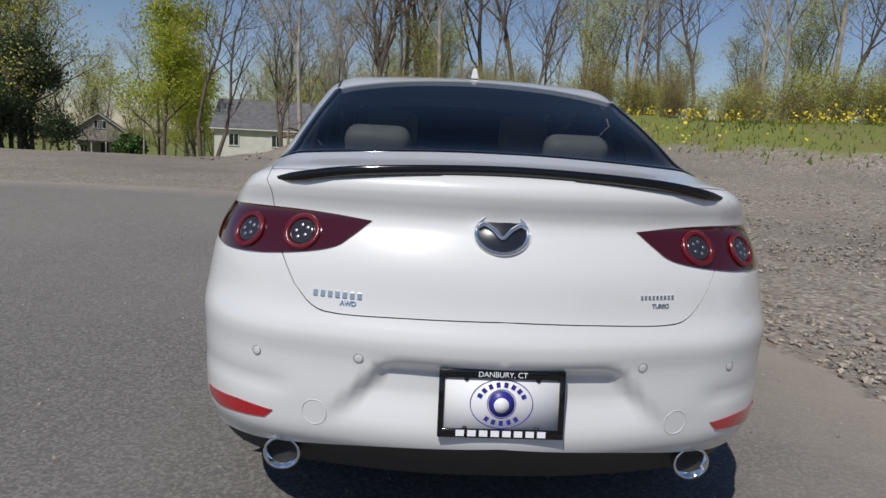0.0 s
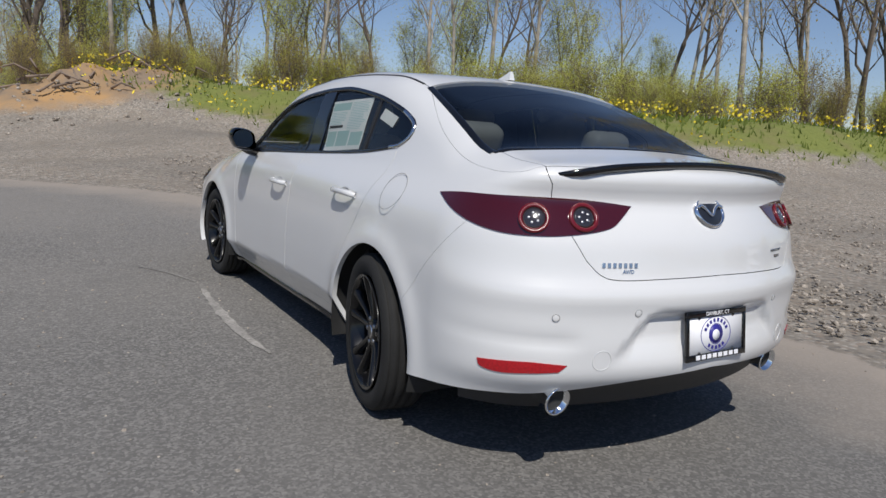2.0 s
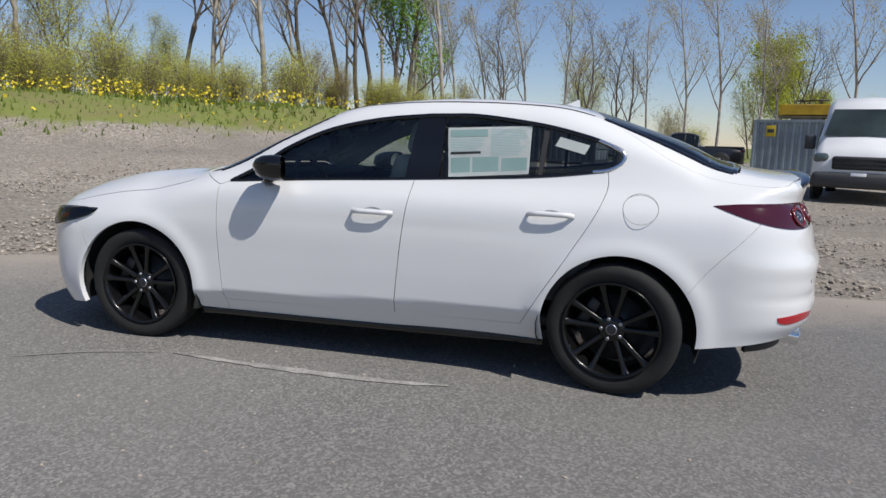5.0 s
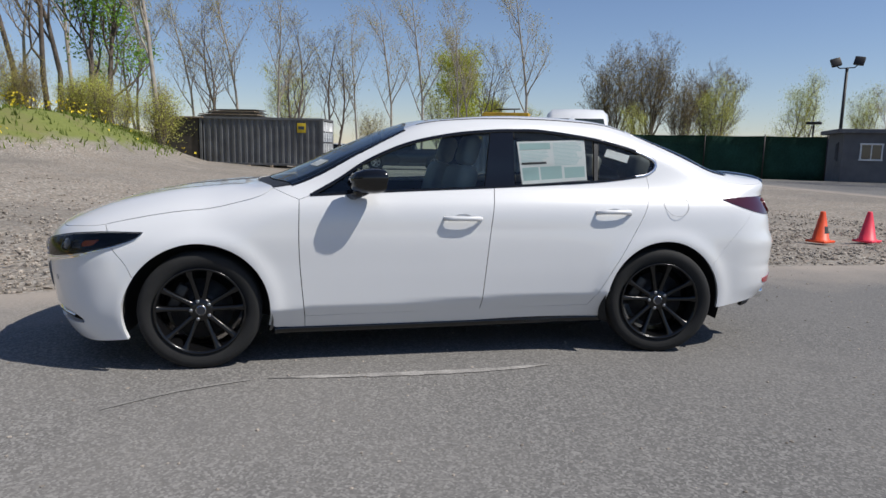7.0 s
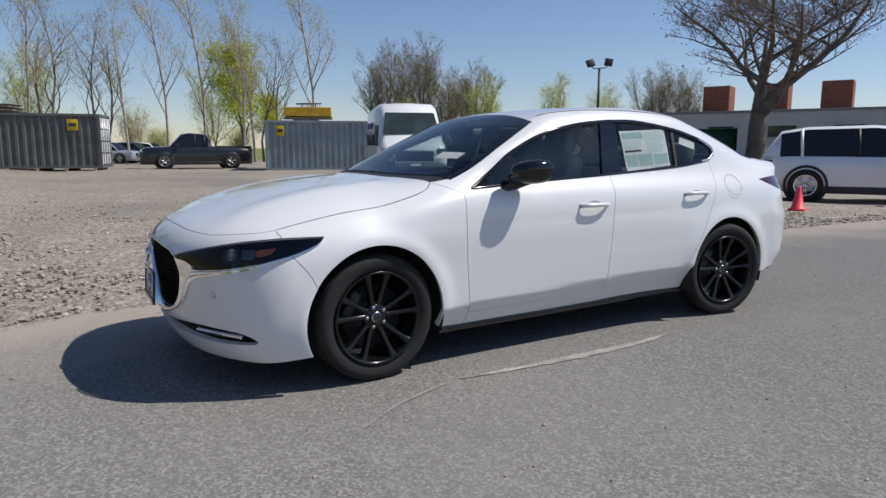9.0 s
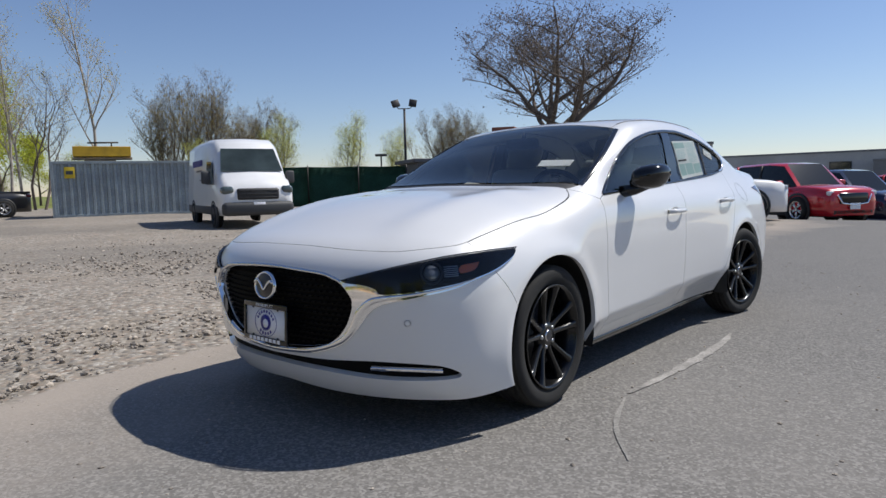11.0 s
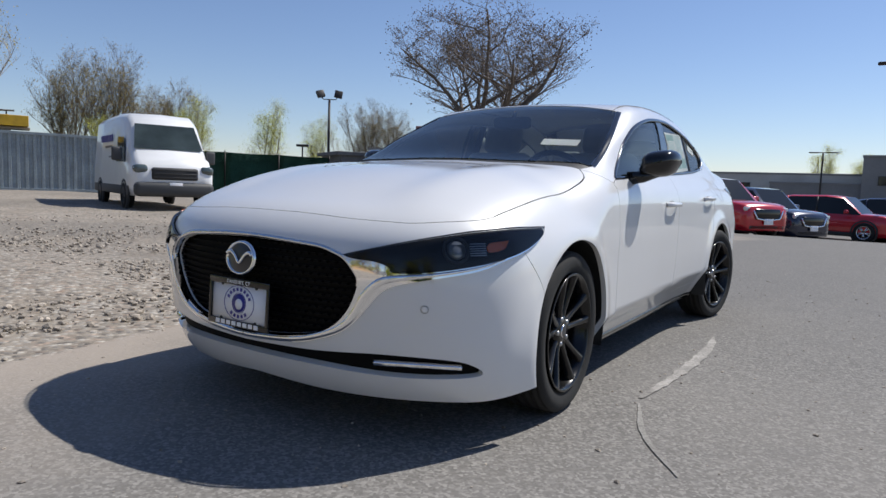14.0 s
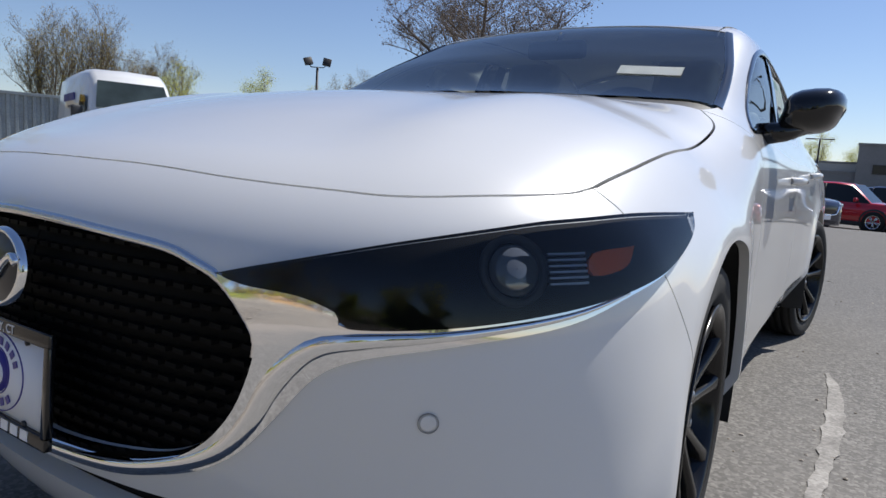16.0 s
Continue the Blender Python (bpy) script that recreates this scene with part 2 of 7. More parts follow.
def smax(a, b, k):
    h = np.maximum(k - np.abs(a - b), 0) / k
    return np.maximum(a, b) + h * h * k / 4


def ramp(x, a, b):
    t = np.clip((x - a) / (b - a + 1e-9), 0, 1)
    return t * t * (3 - 2 * t)


AXLES = (1.39, -1.345)
ARCH = 0.372


def body(x, y, z):
    """Below zero inside the car's skin."""
    x = np.abs(x)
    ia, ta, ha, ga = hermite(SZ, SW, z)
    ta, ha = ta[:, None], ha[:, None]
    cols = ((2 * ta ** 3 - 3 * ta ** 2 + 1) * SW[ia] + (ta ** 3 - 2 * ta ** 2 + ta) * ha * ga[ia]
            + (-2 * ta ** 3 + 3 * ta ** 2) * SW[ia + 1] + (ta ** 3 - ta ** 2) * ha * ga[ia + 1])
    g = cols @ SLOPE_Y.T
    i, t, h, _ = hermite(SY, SYA, y)
    idx = np.arange(len(y))
    w = ((2 * t ** 3 - 3 * t ** 2 + 1) * cols[idx, i] + (t ** 3 - 2 * t ** 2 + t) * h * g[idx, i]
         + (-2 * t ** 3 + 3 * t ** 2) * cols[idx, i + 1] + (t ** 3 - t ** 2) * h * g[idx, i + 1])
    for a in AXLES:
        r = np.hypot(y - a, z - 0.325)
        w = w + 0.012 * np.exp(-((r - 0.39) / 0.055) ** 2)
    # the sills tuck in under a crease
    tuck = 0.355 - 0.032 * y - z
    w = w - 0.60 * 0.5 * (tuck + np.sqrt(tuck ** 2 + 0.006 ** 2)) * ramp(y, -1.3, -1.0) * (1 - ramp(y, 1.0, 1.3))
    side = x - w
    bow = 0.171 * ramp(y, -0.2, 0.4) * x ** 2 - 0.207 * ramp(-y, 0.6, 1.2) * x ** 2
    crown = 0.062
    top = z - (interp(TY, TZ, y + bow) - crown * x ** 2)
    # power bulges of the bonnet
    top = top - 0.012 * np.exp(-((x - 0.50) / 0.10) ** 2) * ramp(y, 1.0, 1.3) * (1 - ramp(y, 1.9, 2.15))
    front = y - (interp(FZ, FY, z) - 0.236 * x ** 2 - 0.286 * x ** 4)
    # the plate's hollow in the rear bumper
    hollow = ramp(z, 0.44, 0.55) * (1 - ramp(z, 0.592, 0.636)) * (1 - ramp(x, 0.25 + (0.62 - z) * 0.8, 0.325 + (0.62 - z) * 0.9))
    rear = -y - (interp(RZ, RY, z) - 0.341 * x ** 2 + 0.094 * x ** 4) + 0.034 * hollow
    # a hollow over each rear reflector
    rear = rear + 0.009 * np.exp(-((z - 0.53) / 0.03) ** 2) * ramp(x, 0.5, 0.62)
    kt = 0.12 + 0.194 * ramp(y, 0.9, 1.4) - 0.03 * ramp(-y, 1.6, 2.0)
    f = smax(side, top / np.sqrt(1 + 0.16), kt)
    f = smax(f, front * 0.97, 0.168)
    return smax(f, rear * 0.97, 0.10 + 0.217 * (1 - ramp(z, 0.95, 1.08)))


def cast(o, d, far=1.6):
    """From points o along unit ways d, inwards, to the skin."""
    o, d = np.atleast_2d(o).astype(float), np.atleast_2d(d).astype(float)
    ts = np.linspace(0, far, 26)
    lo, hi, left = np.zeros(len(o)), np.full(len(o), far), np.arange(len(o))
    for a, b in zip(ts, ts[1:]):
        hit = body(*(o[left] + d[left] * b).T) < 0
        lo[left[hit]], hi[left[hit]] = a, b
        left = left[~hit]
        if not len(left):
            break
    for _ in range(14):
        m = (lo + hi) / 2
        deep = body(*(o + d * m[:, None]).T) < 0
        hi, lo = np.where(deep, m, hi), np.where(deep, lo, m)
    return o + d * hi[:, None]


def normal(p):
    e = 0.004
    g = np.stack([body(*(p + np.eye(3)[k] * e).T) - body(*(p - np.eye(3)[k] * e).T) for k in range(3)], -1)
    return g / np.linalg.norm(g, axis=1)[:, None]


EDGE, RAD = 1.45, 0.9
S_END = EDGE + RAD * math.pi / 2


def wrap(sz):
    """(s, z), unrolled round the left flank from rear centre to front centre, to the skin."""
    sz = np.atleast_2d(sz)
    s, z = sz[:, 0], sz[:, 1]
    a = np.clip((np.abs(s) - EDGE) / RAD, 0, math.pi / 2)
    c, q = np.cos(a), np.sin(a) * np.sign(s)
    o = np.stack([-c * 1.5, np.clip(s, -EDGE, EDGE) + q * 1.5, z], -1)
    return cast(o, np.stack([c, -q, 0 * z], -1), 1.5)


def unroll(p):
    p = np.atleast_2d(p)
    dy = np.clip(np.abs(p[:, 1]) - EDGE, 0, None)
    a = np.arctan2(dy, -p[:, 0])
    return np.stack([np.where(dy > 0, np.sign(p[:, 1]) * (EDGE + RAD * a), p[:, 1]), p[:, 2]], -1)


def down(xy):
    xy = np.atleast_2d(xy)
    o = np.column_stack([xy, np.full(len(xy), 1.8)])
    return cast(o, np.tile([0, 0, -1.0], (len(xy), 1)), 1.7)


def ends(xz, sign):
    """(x, z) seen from the rear (sign -1) or the front (+1) to the skin."""
    xz = np.atleast_2d(xz)
    o = np.stack([xz[:, 0], np.full(len(xz), 3.0 * sign), xz[:, 1]], -1)
    return cast(o, np.tile([0, -1.0 * sign, 0], (len(xz), 1)), 2.2)


def at_rear(*xz):
    return unroll(ends(np.array(xz), -1))


def at_front(*xz):
    return unroll(ends(np.array(xz), 1))


def inside(poly, q):
    """Which points q lie in the polygon."""
    r = np.zeros(len(q), bool)
    a, b = poly, np.roll(poly, -1, 0)
    for (x0, y0), (x1, y1) in zip(a, b):
        if y0 == y1:
            continue
        c = ((y0 > q[:, 1]) != (y1 > q[:, 1])) & (q[:, 0] < (x1 - x0) * (q[:, 1] - y0) / (y1 - y0) + x0)
        r ^= c
    return r


def outline(*curves, step=0.025):
    """One closed outline out of curves laid end to end."""
    out = []
    for c in curves:
        s = smooth_curve(c, step)
        out.append(s if not out or np.linalg.norm(out[-1][-1] - s[0]) > 1e-4 else s[1:])
    p = np.vstack(out)
    return p[:-1] if np.linalg.norm(p[0] - p[-1]) < 1e-4 else p


def cut_panel(outer, place, holes, gap, lift, rim, h, centre):
    """Corners, normals and faces of a panel on the left flank."""
    loops = [np.asarray(outer, float)] + [np.asarray(k, float) for k in holes]
    cooked = []
    for n, lp in enumerate(loops):
        keep = np.linalg.norm(lp - np.roll(lp, 1, 0), axis=1) > 1e-4
        lp = lp[keep]
        t = np.roll(lp, -1, 0) - np.roll(lp, 1, 0)
        t /= np.maximum(np.linalg.norm(t, axis=1), 1e-9)[:, None]
        area = np.sum(lp[:, 0] * np.roll(lp[:, 1], -1) - np.roll(lp[:, 0], -1) * lp[:, 1])
        nrm = np.stack([-t[:, 1], t[:, 0]], -1) * (1 if area > 0 else -1) * (-1 if n else 1)
        moved = lp + nrm * gap
        if centre is not None:
            on = np.abs(lp[:, centre[0]] - centre[1]) < 1e-3
            moved[on, centre[0]] = centre[1]
        cooked.append(moved)
    lo, hi = cooked[0].min(0), cooked[0].max(0)
    gx, gy = np.meshgrid(np.arange(lo[0] + h / 2, hi[0], h), np.arange(lo[1] + h / 2, hi[1], h))
    gx = gx + (np.arange(gx.shape[0]) % 2)[:, None] * h / 2
    grid = np.stack([gx.ravel(), gy.ravel()], -1)
    ok = inside(cooked[0], grid)
    for k in cooked[1:]:
        ok &= ~inside(k, grid)
    grid = grid[ok]
    rimpts = np.vstack(cooked)
    if len(grid):
        near = np.min(np.linalg.norm(grid[:, None] - rimpts[None], axis=2), axis=1)
        grid = grid[near > h * 0.45]
    pts = np.vstack([rimpts, grid])
    edges, base, ring = [], 0, []
    for k in cooked:
        idx = list(range(base, base + len(k)))
        edges += list(zip(idx, idx[1:] + idx[:1]))
        base += len(k)
    vs, es, fs, ov, oe, of = delaunay_2d_cdt([Vector(p) for p in pts], edges, [], 0, 1e-6)
    v2 = np.array([tuple(v) for v in vs])
    tris = np.array([f for f in fs if len(f) == 3])
    mid = v2[tris].mean(1)
    ok = inside(cooked[0], mid)
    for k in cooked[1:]:
        ok &= ~inside(k, mid)
    tris = tris[ok]
    p = place(v2)
    nm = normal(p)
    p = p + nm * lift
    # turn the faces outwards
    fn = np.cross(p[tris[:, 1]] - p[tris[:, 0]], p[tris[:, 2]] - p[tris[:, 0]])
    flip = (fn * nm[tris[:, 0]]).sum(1) < 0
    tris[flip] = tris[flip][:, ::-1]
    count = {}
    for f in tris:
        for a, b in ((f[0], f[1]), (f[1], f[2]), (f[2], f[0])):
            count[(a, b)] = count.get((a, b), 0) + 1
    border = [(a, b) for (a, b) in count if (b, a) not in count]
    if centre is not None:
        border = [(a, b) for a, b in border if not (abs(v2[a][centre[0]] - centre[1]) < 2e-3 and abs(v2[b][centre[0]] - centre[1]) < 2e-3)]
    verts, norms, faces = [tuple(q) for q in p], [tuple(q) for q in nm], [tuple(int(i) for i in f) for f in tris]
    if rim:
        top, low = {}, {}
        for a, b in border:
            d = p[b] - p[a]
            out = np.cross(d, nm[a])
            out /= max(np.linalg.norm(out), 1e-9)
            for i in (a, b):
                if i not in top:
                    top[i] = len(verts)
                    verts.append(tuple(p[i]))
                    norms.append(tuple(out))
                    low[i] = len(verts)
                    verts.append(tuple(p[i] - nm[i] * rim))
                    norms.append(tuple(out))
            faces.append((top[a], low[a], low[b], top[b]))
    verts, norms = np.array(verts), np.array(norms)
    return verts, norms, faces


CUTS = {}


def panel(name, outer, mat, parent, place=wrap, holes=(), gap=0.0022, lift=0.0, rim=0.022, h=0.03, mirror=False, centre=None, label=""):
    """A panel cut out of the skin: an outline and holes on the unrolled plane, gaps at the seams, edges folded in.
    mirror: the right-hand twin instead; centre: (axis, value) of the mid line, across which the panel is doubled."""
    key = (np.asarray(outer).tobytes(), id(place), gap, lift, rim, h)
    if key not in CUTS:
        CUTS[key] = cut_panel(outer, place, holes, gap, lift, rim, h, centre)
    verts, norms, faces = CUTS[key]
    verts, norms, faces = verts.copy(), norms.copy(), list(faces)
    if centre is not None:
        n = len(verts)
        verts[np.abs(verts[:, 0]) < 4e-4, 0] = 0
        faces += [tuple(i + n for i in f[::-1]) for f in faces]
        verts = np.vstack([verts, verts * [-1, 1, 1]])
        norms = np.vstack([norms, norms * [-1, 1, 1]])
    elif mirror:
        verts, norms = verts * [-1, 1, 1], norms * [-1, 1, 1]
        faces = [f[::-1] for f in faces]
    me = bpy.data.meshes.new(name)
    me.from_pydata([tuple(v) for v in verts], [], faces)
    me.materials.append(M[mat] if isinstance(mat, str) else mat)
    me.polygons.foreach_set("use_smooth", [True] * len(me.polygons))
    me.normals_split_custom_set_from_vertices([tuple(v) for v in norms])
    ob = new(name, me)
    ob.parent = parent
    if label:
        tagged(ob, label)
    return ob


def pair(name, outer, mat, parent, **kw):
    """The same panel on both flanks."""
    return [panel(name, outer, mat, parent, mirror=k, **kw) for k in (False, True)]


def strip(name, curve, width, height, mat, parent, place=wrap, both=True, closed=False, sink=0.004, label=""):
    """A rounded moulding laid along a curve on the skin."""
    made = []
    q = place(np.asarray(curve))
    nm = normal(q)
    for side in ((1, -1) if both else (1,)):
        bm = bmesh.new()
        rings = []
        for i in range(len(q)):
            a, b = q[max(i - 1, 0)], q[min(i + 1, len(q) - 1)]
            if closed:
                a, b = q[i - 1], q[(i + 1) % len(q)]
            t = (b - a) / max(np.linalg.norm(b - a), 1e-9)
            w = np.cross(t, nm[i])
            ww = width[i] if isinstance(width, (list, np.ndarray)) else width
            prof = ((-0.5, -sink), (-0.42, height * 0.7), (-0.2, height), (0.2, height), (0.42, height * 0.7), (0.5, -sink))
            rings.append([bm.verts.new((q[i] + w * u * ww + nm[i] * v) * [side, 1, 1]) for u, v in prof])
        n = len(rings)
        for i in range(n if closed else n - 1):
            r0, r1 = rings[i], rings[(i + 1) % n]
            for k in range(5):
                bm.faces.new((r0[k], r0[k + 1], r1[k + 1], r1[k]) if side > 0 else (r0[k], r1[k], r1[k + 1], r0[k + 1]))
        made.append(part(name, bm, mat, parent, label))
    return made

# ---- the white sedan ----
car = thing("sedan", "glossy white four-door saloon car parked on the asphalt, black wheels", "car")


def arc(axle, a0, a1, r=ARCH, n=30):
    a = np.radians(np.linspace(a0, a1, n))
    return np.stack([axle + r * np.cos(a), 0.325 + r * np.sin(a)], -1)


hood_side = np.array([(-0.70, 1.0), (-0.748, 1.06), (-0.766, 1.2), (-0.768, 1.45), (-0.767, 1.70), (-0.757, 1.869)])
hood_front = np.array([(-0.757, 1.869), (-0.741, 1.931), (-0.694, 2.011), (-0.612, 2.10), (-0.520, 2.150), (-0.351, 2.193), (-0.113, 2.213), (0, 2.216)])
hs, hf = smooth_curve(hood_side), smooth_curve(hood_front)
hs_s, hf_s = unroll(down(hs)), unroll(down(hf))
door_front = [(0.831, 0.276), (0.858, 0.636), (0.857, 0.935)]
belt = [(0.795, 0.957), (0.32, 0.984), (-0.27, 1.012), (-0.898, 1.049), (-1.235, 1.088)]
door_mid = [(-0.27, 1.012), (-0.228, 0.70), (-0.19, 0.287)]
door_rear = [(-1.255, 1.095), (-1.258, 1.0), (-1.20, 0.86), (-1.082, 0.66), (-0.965, 0.47), (-0.868, 0.300)]
glass_top = [(0.795, 0.957), (0.638, 1.045), (0.477, 1.150), (0.248, 1.251), (-0.023, 1.313), (-0.267, 1.340), (-0.42, 1.347),
             (-0.60, 1.346), (-0.918, 1.306), (-1.141, 1.255), (-1.26, 1.215), (-1.325, 1.178)]
glass_tip = [(-1.325, 1.178), (-1.315, 1.13), (-1.255, 1.095)]
lid_side = at_rear((-0.614, 1.02), (-0.606, 0.96), (-0.590, 0.90), (-0.567, 0.855), (-0.532, 0.79), (-0.486, 0.745), (-0.42, 0.730), (-0.235, 0.733))
lid_low = np.vstack([lid_side[4:], [(-S_END, 0.737)]])
deck_rear = smooth_curve([(-0.62, -2.105), (-0.45, -2.165), (-0.25, -2.205), (0, -2.22)])
deck_side = smooth_curve([(-0.618, -1.865), (-0.628, -1.98), (-0.62, -2.105)])
dr_s, ds_s = unroll(down(deck_rear)), unroll(down(deck_side))
rw_side = smooth_curve([(-0.55, -1.215), (-0.598, -1.54), (-0.635, -1.835)])
rs = smooth_curve([(-0.565, 0.25), (-0.575, -0.3), (-0.562, -0.80), (-0.55, -1.215)])
ws_side = smooth_curve([(-0.722, 0.90), (-0.682, 0.6), (-0.60, 0.25)])
C0 = (0, 0.0)
shoulder = smooth_curve([(-0.55, -1.215), (-0.645, -1.48), (-0.69, -1.75), (-0.70, -1.95), (-0.68, -2.06), (-0.62, -2.105)], 0.02)
sh_s = unroll(down(shoulder))
CF, CR = (0, S_END), (0, -S_END)

hood = panel("bonnet", outline(hs, hf, [(0, 2.216), (0, 1.13)], [(0, 1.13), (-0.35, 1.105), (-0.70, 1.0)]), "white_paint", car, down, centre=C0)
panel("roof_panel", outline([(0, 0.20), (-0.3, 0.21), (-0.565, 0.25)], rs, [(-0.55, -1.215), (-0.3, -1.155), (0, -1.13)], [(0, -1.13), (0, 0.20)]), "white_paint", car, down, centre=C0)
panel("windscreen", outline([(0, 1.06), (-0.35, 1.03), (-0.722, 0.90)], ws_side, [(-0.60, 0.25), (-0.3, 0.215), (0, 0.205)], [(0, 0.205), (0, 1.06)]), "glass_screen", car, down, centre=C0, rim=0, lift=-0.003)
panel("cowl", outline([(0, 1.13), (-0.35, 1.105), (-0.70, 1.0)], [(-0.70, 1.0), (-0.722, 0.90)], [(-0.722, 0.90), (-0.35, 1.03), (0, 1.06)], [(0, 1.06), (0, 1.13)]), "black_plastic", car, down, centre=C0, lift=-0.008)
panel("rear_window", outline([(0, -1.14), (-0.3, -1.165), (-0.545, -1.225)], rw_side, [(-0.635, -1.835), (-0.35, -1.885), (0, -1.90)], [(0, -1.90), (0, -1.14)]), "glass_dark", car, down, centre=C0, rim=0, lift=-0.002)
lid = panel("boot_lid", outline([(0, -1.92), (-0.35, -1.905), (-0.618, -1.865)], deck_side, deck_rear, [(0, -2.22), (0, -1.92)]), "white_paint", car, down, centre=C0)
panel("boot_face", outline(dr_s[::-1], [tuple(dr_s[0]), tuple(lid_side[0])], lid_side[:5], lid_low, [(-S_END, 0.737), tuple(dr_s[-1])]), "white_paint", car, centre=CR, h=0.024)

fr_arch = arc(AXLES[0], -21, 195)
re_arch = arc(AXLES[1], -13, 187)
k_front = int(np.argmin(np.abs(fr_arch[:12, 1] - 0.50)))
k_rear = len(re_arch) - 1 - int(np.argmin(np.abs(re_arch[::-1][:12, 1] - 0.55)))
seam_f = [tuple(hs_s[-1]), (1.865, 0.751), (1.819, 0.677), (1.748, 0.590), tuple(fr_arch[k_front])]
pair("front_fender", outline([(0.857, 0.935), tuple(hs_s[0])], hs_s, seam_f, fr_arch[k_front:], [tuple(fr_arch[-1]), (0.99, 0.210)], [(0.99, 0.210), (0.831, 0.200)], [(0.831, 0.200), (0.831, 0.276)], door_front, step=0.02), "white_paint", car, h=0.024)
for s in (False, True):
    d = panel("front_door", outline(belt[:3], door_mid, [(-0.19, 0.287), (0.831, 0.276)], door_front, [(0.857, 0.935), (0.795, 0.957)]), "white_paint", car, mirror=s)
    d2 = panel("rear_door", outline(belt[2:] + [(-1.255, 1.095)], door_rear, [(-0.868, 0.300), (-0.19, 0.287)], door_mid[::-1]), "white_paint", car, mirror=s)
    sg = -1 if not s else 1
    for dd, hy, hz in ((d, -0.068, 0.832), (d2, -0.998, 0.867)):
        q = wrap([(hy, hz)])[0]
        nn = normal(np.array([q]))[0]
        bm = bmesh.new()
        g = [(0.115, 0.0), (0.10, 0.026), (0.06, 0.036), (0, 0.038), (-0.06, 0.036), (-0.10, 0.026), (-0.115, 0.0)]
        rings = []
        for yy, out in g:
            c = q + nn * out
            rings.append([bm.verts.new(((c[0] + nn[0] * b * 0.010) * (1 if not s else -1), c[1] + yy, c[2] + a * 0.014)) for a, b in ((-1, -0.6), (-0.7, 0.6), (0, 1), (0.7, 0.6), (1, -0.6), (0, -1))])
        for r0, r1 in zip(rings, rings[1:]):
            for k in range(6):
                bm.faces.new((r0[k], r0[(k + 1) % 6], r1[(k + 1) % 6], r1[k]))
        bmesh.ops.recalc_face_normals(bm, faces=bm.faces)
        part("door_handle", bm, "white_paint", dd)
        bm = bmesh.new()
        rr = [bm.verts.new((q + nn * 0.0008 + np.array([0, math.cos(t) * 0.062, math.sin(t) * 0.034 - 0.006])) * [1 if not s else -1, 1, 1]) for t in np.linspace(0, 2 * math.pi, 28, endpoint=False)]
        cc = bm.verts.new((q - nn * 0.012 - np.array([0, 0, 0.004])) * [1 if not s else -1, 1, 1])
        for i in range(28):
            bm.faces.new((rr[i], rr[(i + 1) % 28], cc))
        bmesh.ops.recalc_face_normals(bm, faces=bm.faces)
        part("handle_cup", bm, "white_paint", dd)

side_out = outline(re_arch[:k_rear + 1], [tuple(re_arch[k_rear]), (-1.80, 0.72), (-1.97, 0.90)], [(-1.97, 0.90), tuple(unroll(ends([(-0.70, 0.90)], -1))[0]), tuple(lid_side[2])], lid_side[2::-1], [tuple(lid_side[0]), tuple(sh_s[-1])], sh_s[::-1], unroll(down(rs[::-1])), unroll(down(ws_side[::-1])), [tuple(unroll(down([ws_side[0]]))[0]), tuple(hs_s[0])], [tuple(hs_s[0]), (0.857, 0.935)], [(0.857, 0.935), (0.795, 0.957)],
                   glass_top, glass_tip, door_rear, [(-0.868, 0.300), (0.831, 0.276)], [(0.831, 0.276), (0.831, 0.200)], [(0.831, 0.200), (-0.985, 0.216)], step=0.02)
for s, bs in enumerate(pair("body_side", side_out, "white_paint", car, h=0.022, gap=0.0007)):
    panel("rear_shoulder", outline(rw_side, [tuple(rw_side[-1]), tuple(deck_side[0])], deck_side, shoulder[::-1], step=0.02), "white_paint", bs, down, mirror=bool(s), gap=0.0003, h=0.022)
rb = outline(re_arch[k_rear:], [tuple(re_arch[-1]), (-1.85, 0.297), (-2.045, 0.322), (-2.2, 0.337)], [(-2.2, 0.337), tuple(at_rear((-0.5, 0.362))[0]), tuple(at_rear((-0.3, 0.392))[0]), (-S_END, 0.412)], [(-S_END, 0.412), (-S_END, 0.737)], lid_low[::-1],
             lid_side[4:1:-1], [tuple(lid_side[2]), tuple(unroll(ends([(-0.70, 0.90)], -1))[0]), (-1.97, 0.90)], [(-1.97, 0.90), (-1.80, 0.72), tuple(re_arch[k_rear])], step=0.02)
rear_bumper = panel("rear_bumper", rb, "white_paint", car, centre=CR, h=0.02, gap=0.0005)
panel("rear_diffuser", outline([(-1.95, 0.303), (-2.2, 0.335), tuple(at_rear((-0.5, 0.360))[0]), tuple(at_rear((-0.3, 0.390))[0]), (-S_END, 0.410)], [(-S_END, 0.410), (-S_END, 0.27)], [(-S_END, 0.27), (-2.3, 0.26), (-1.95, 0.26)], [(-1.95, 0.26), (-1.95, 0.303)]), "black_plastic", car, centre=CR, lift=-0.022)

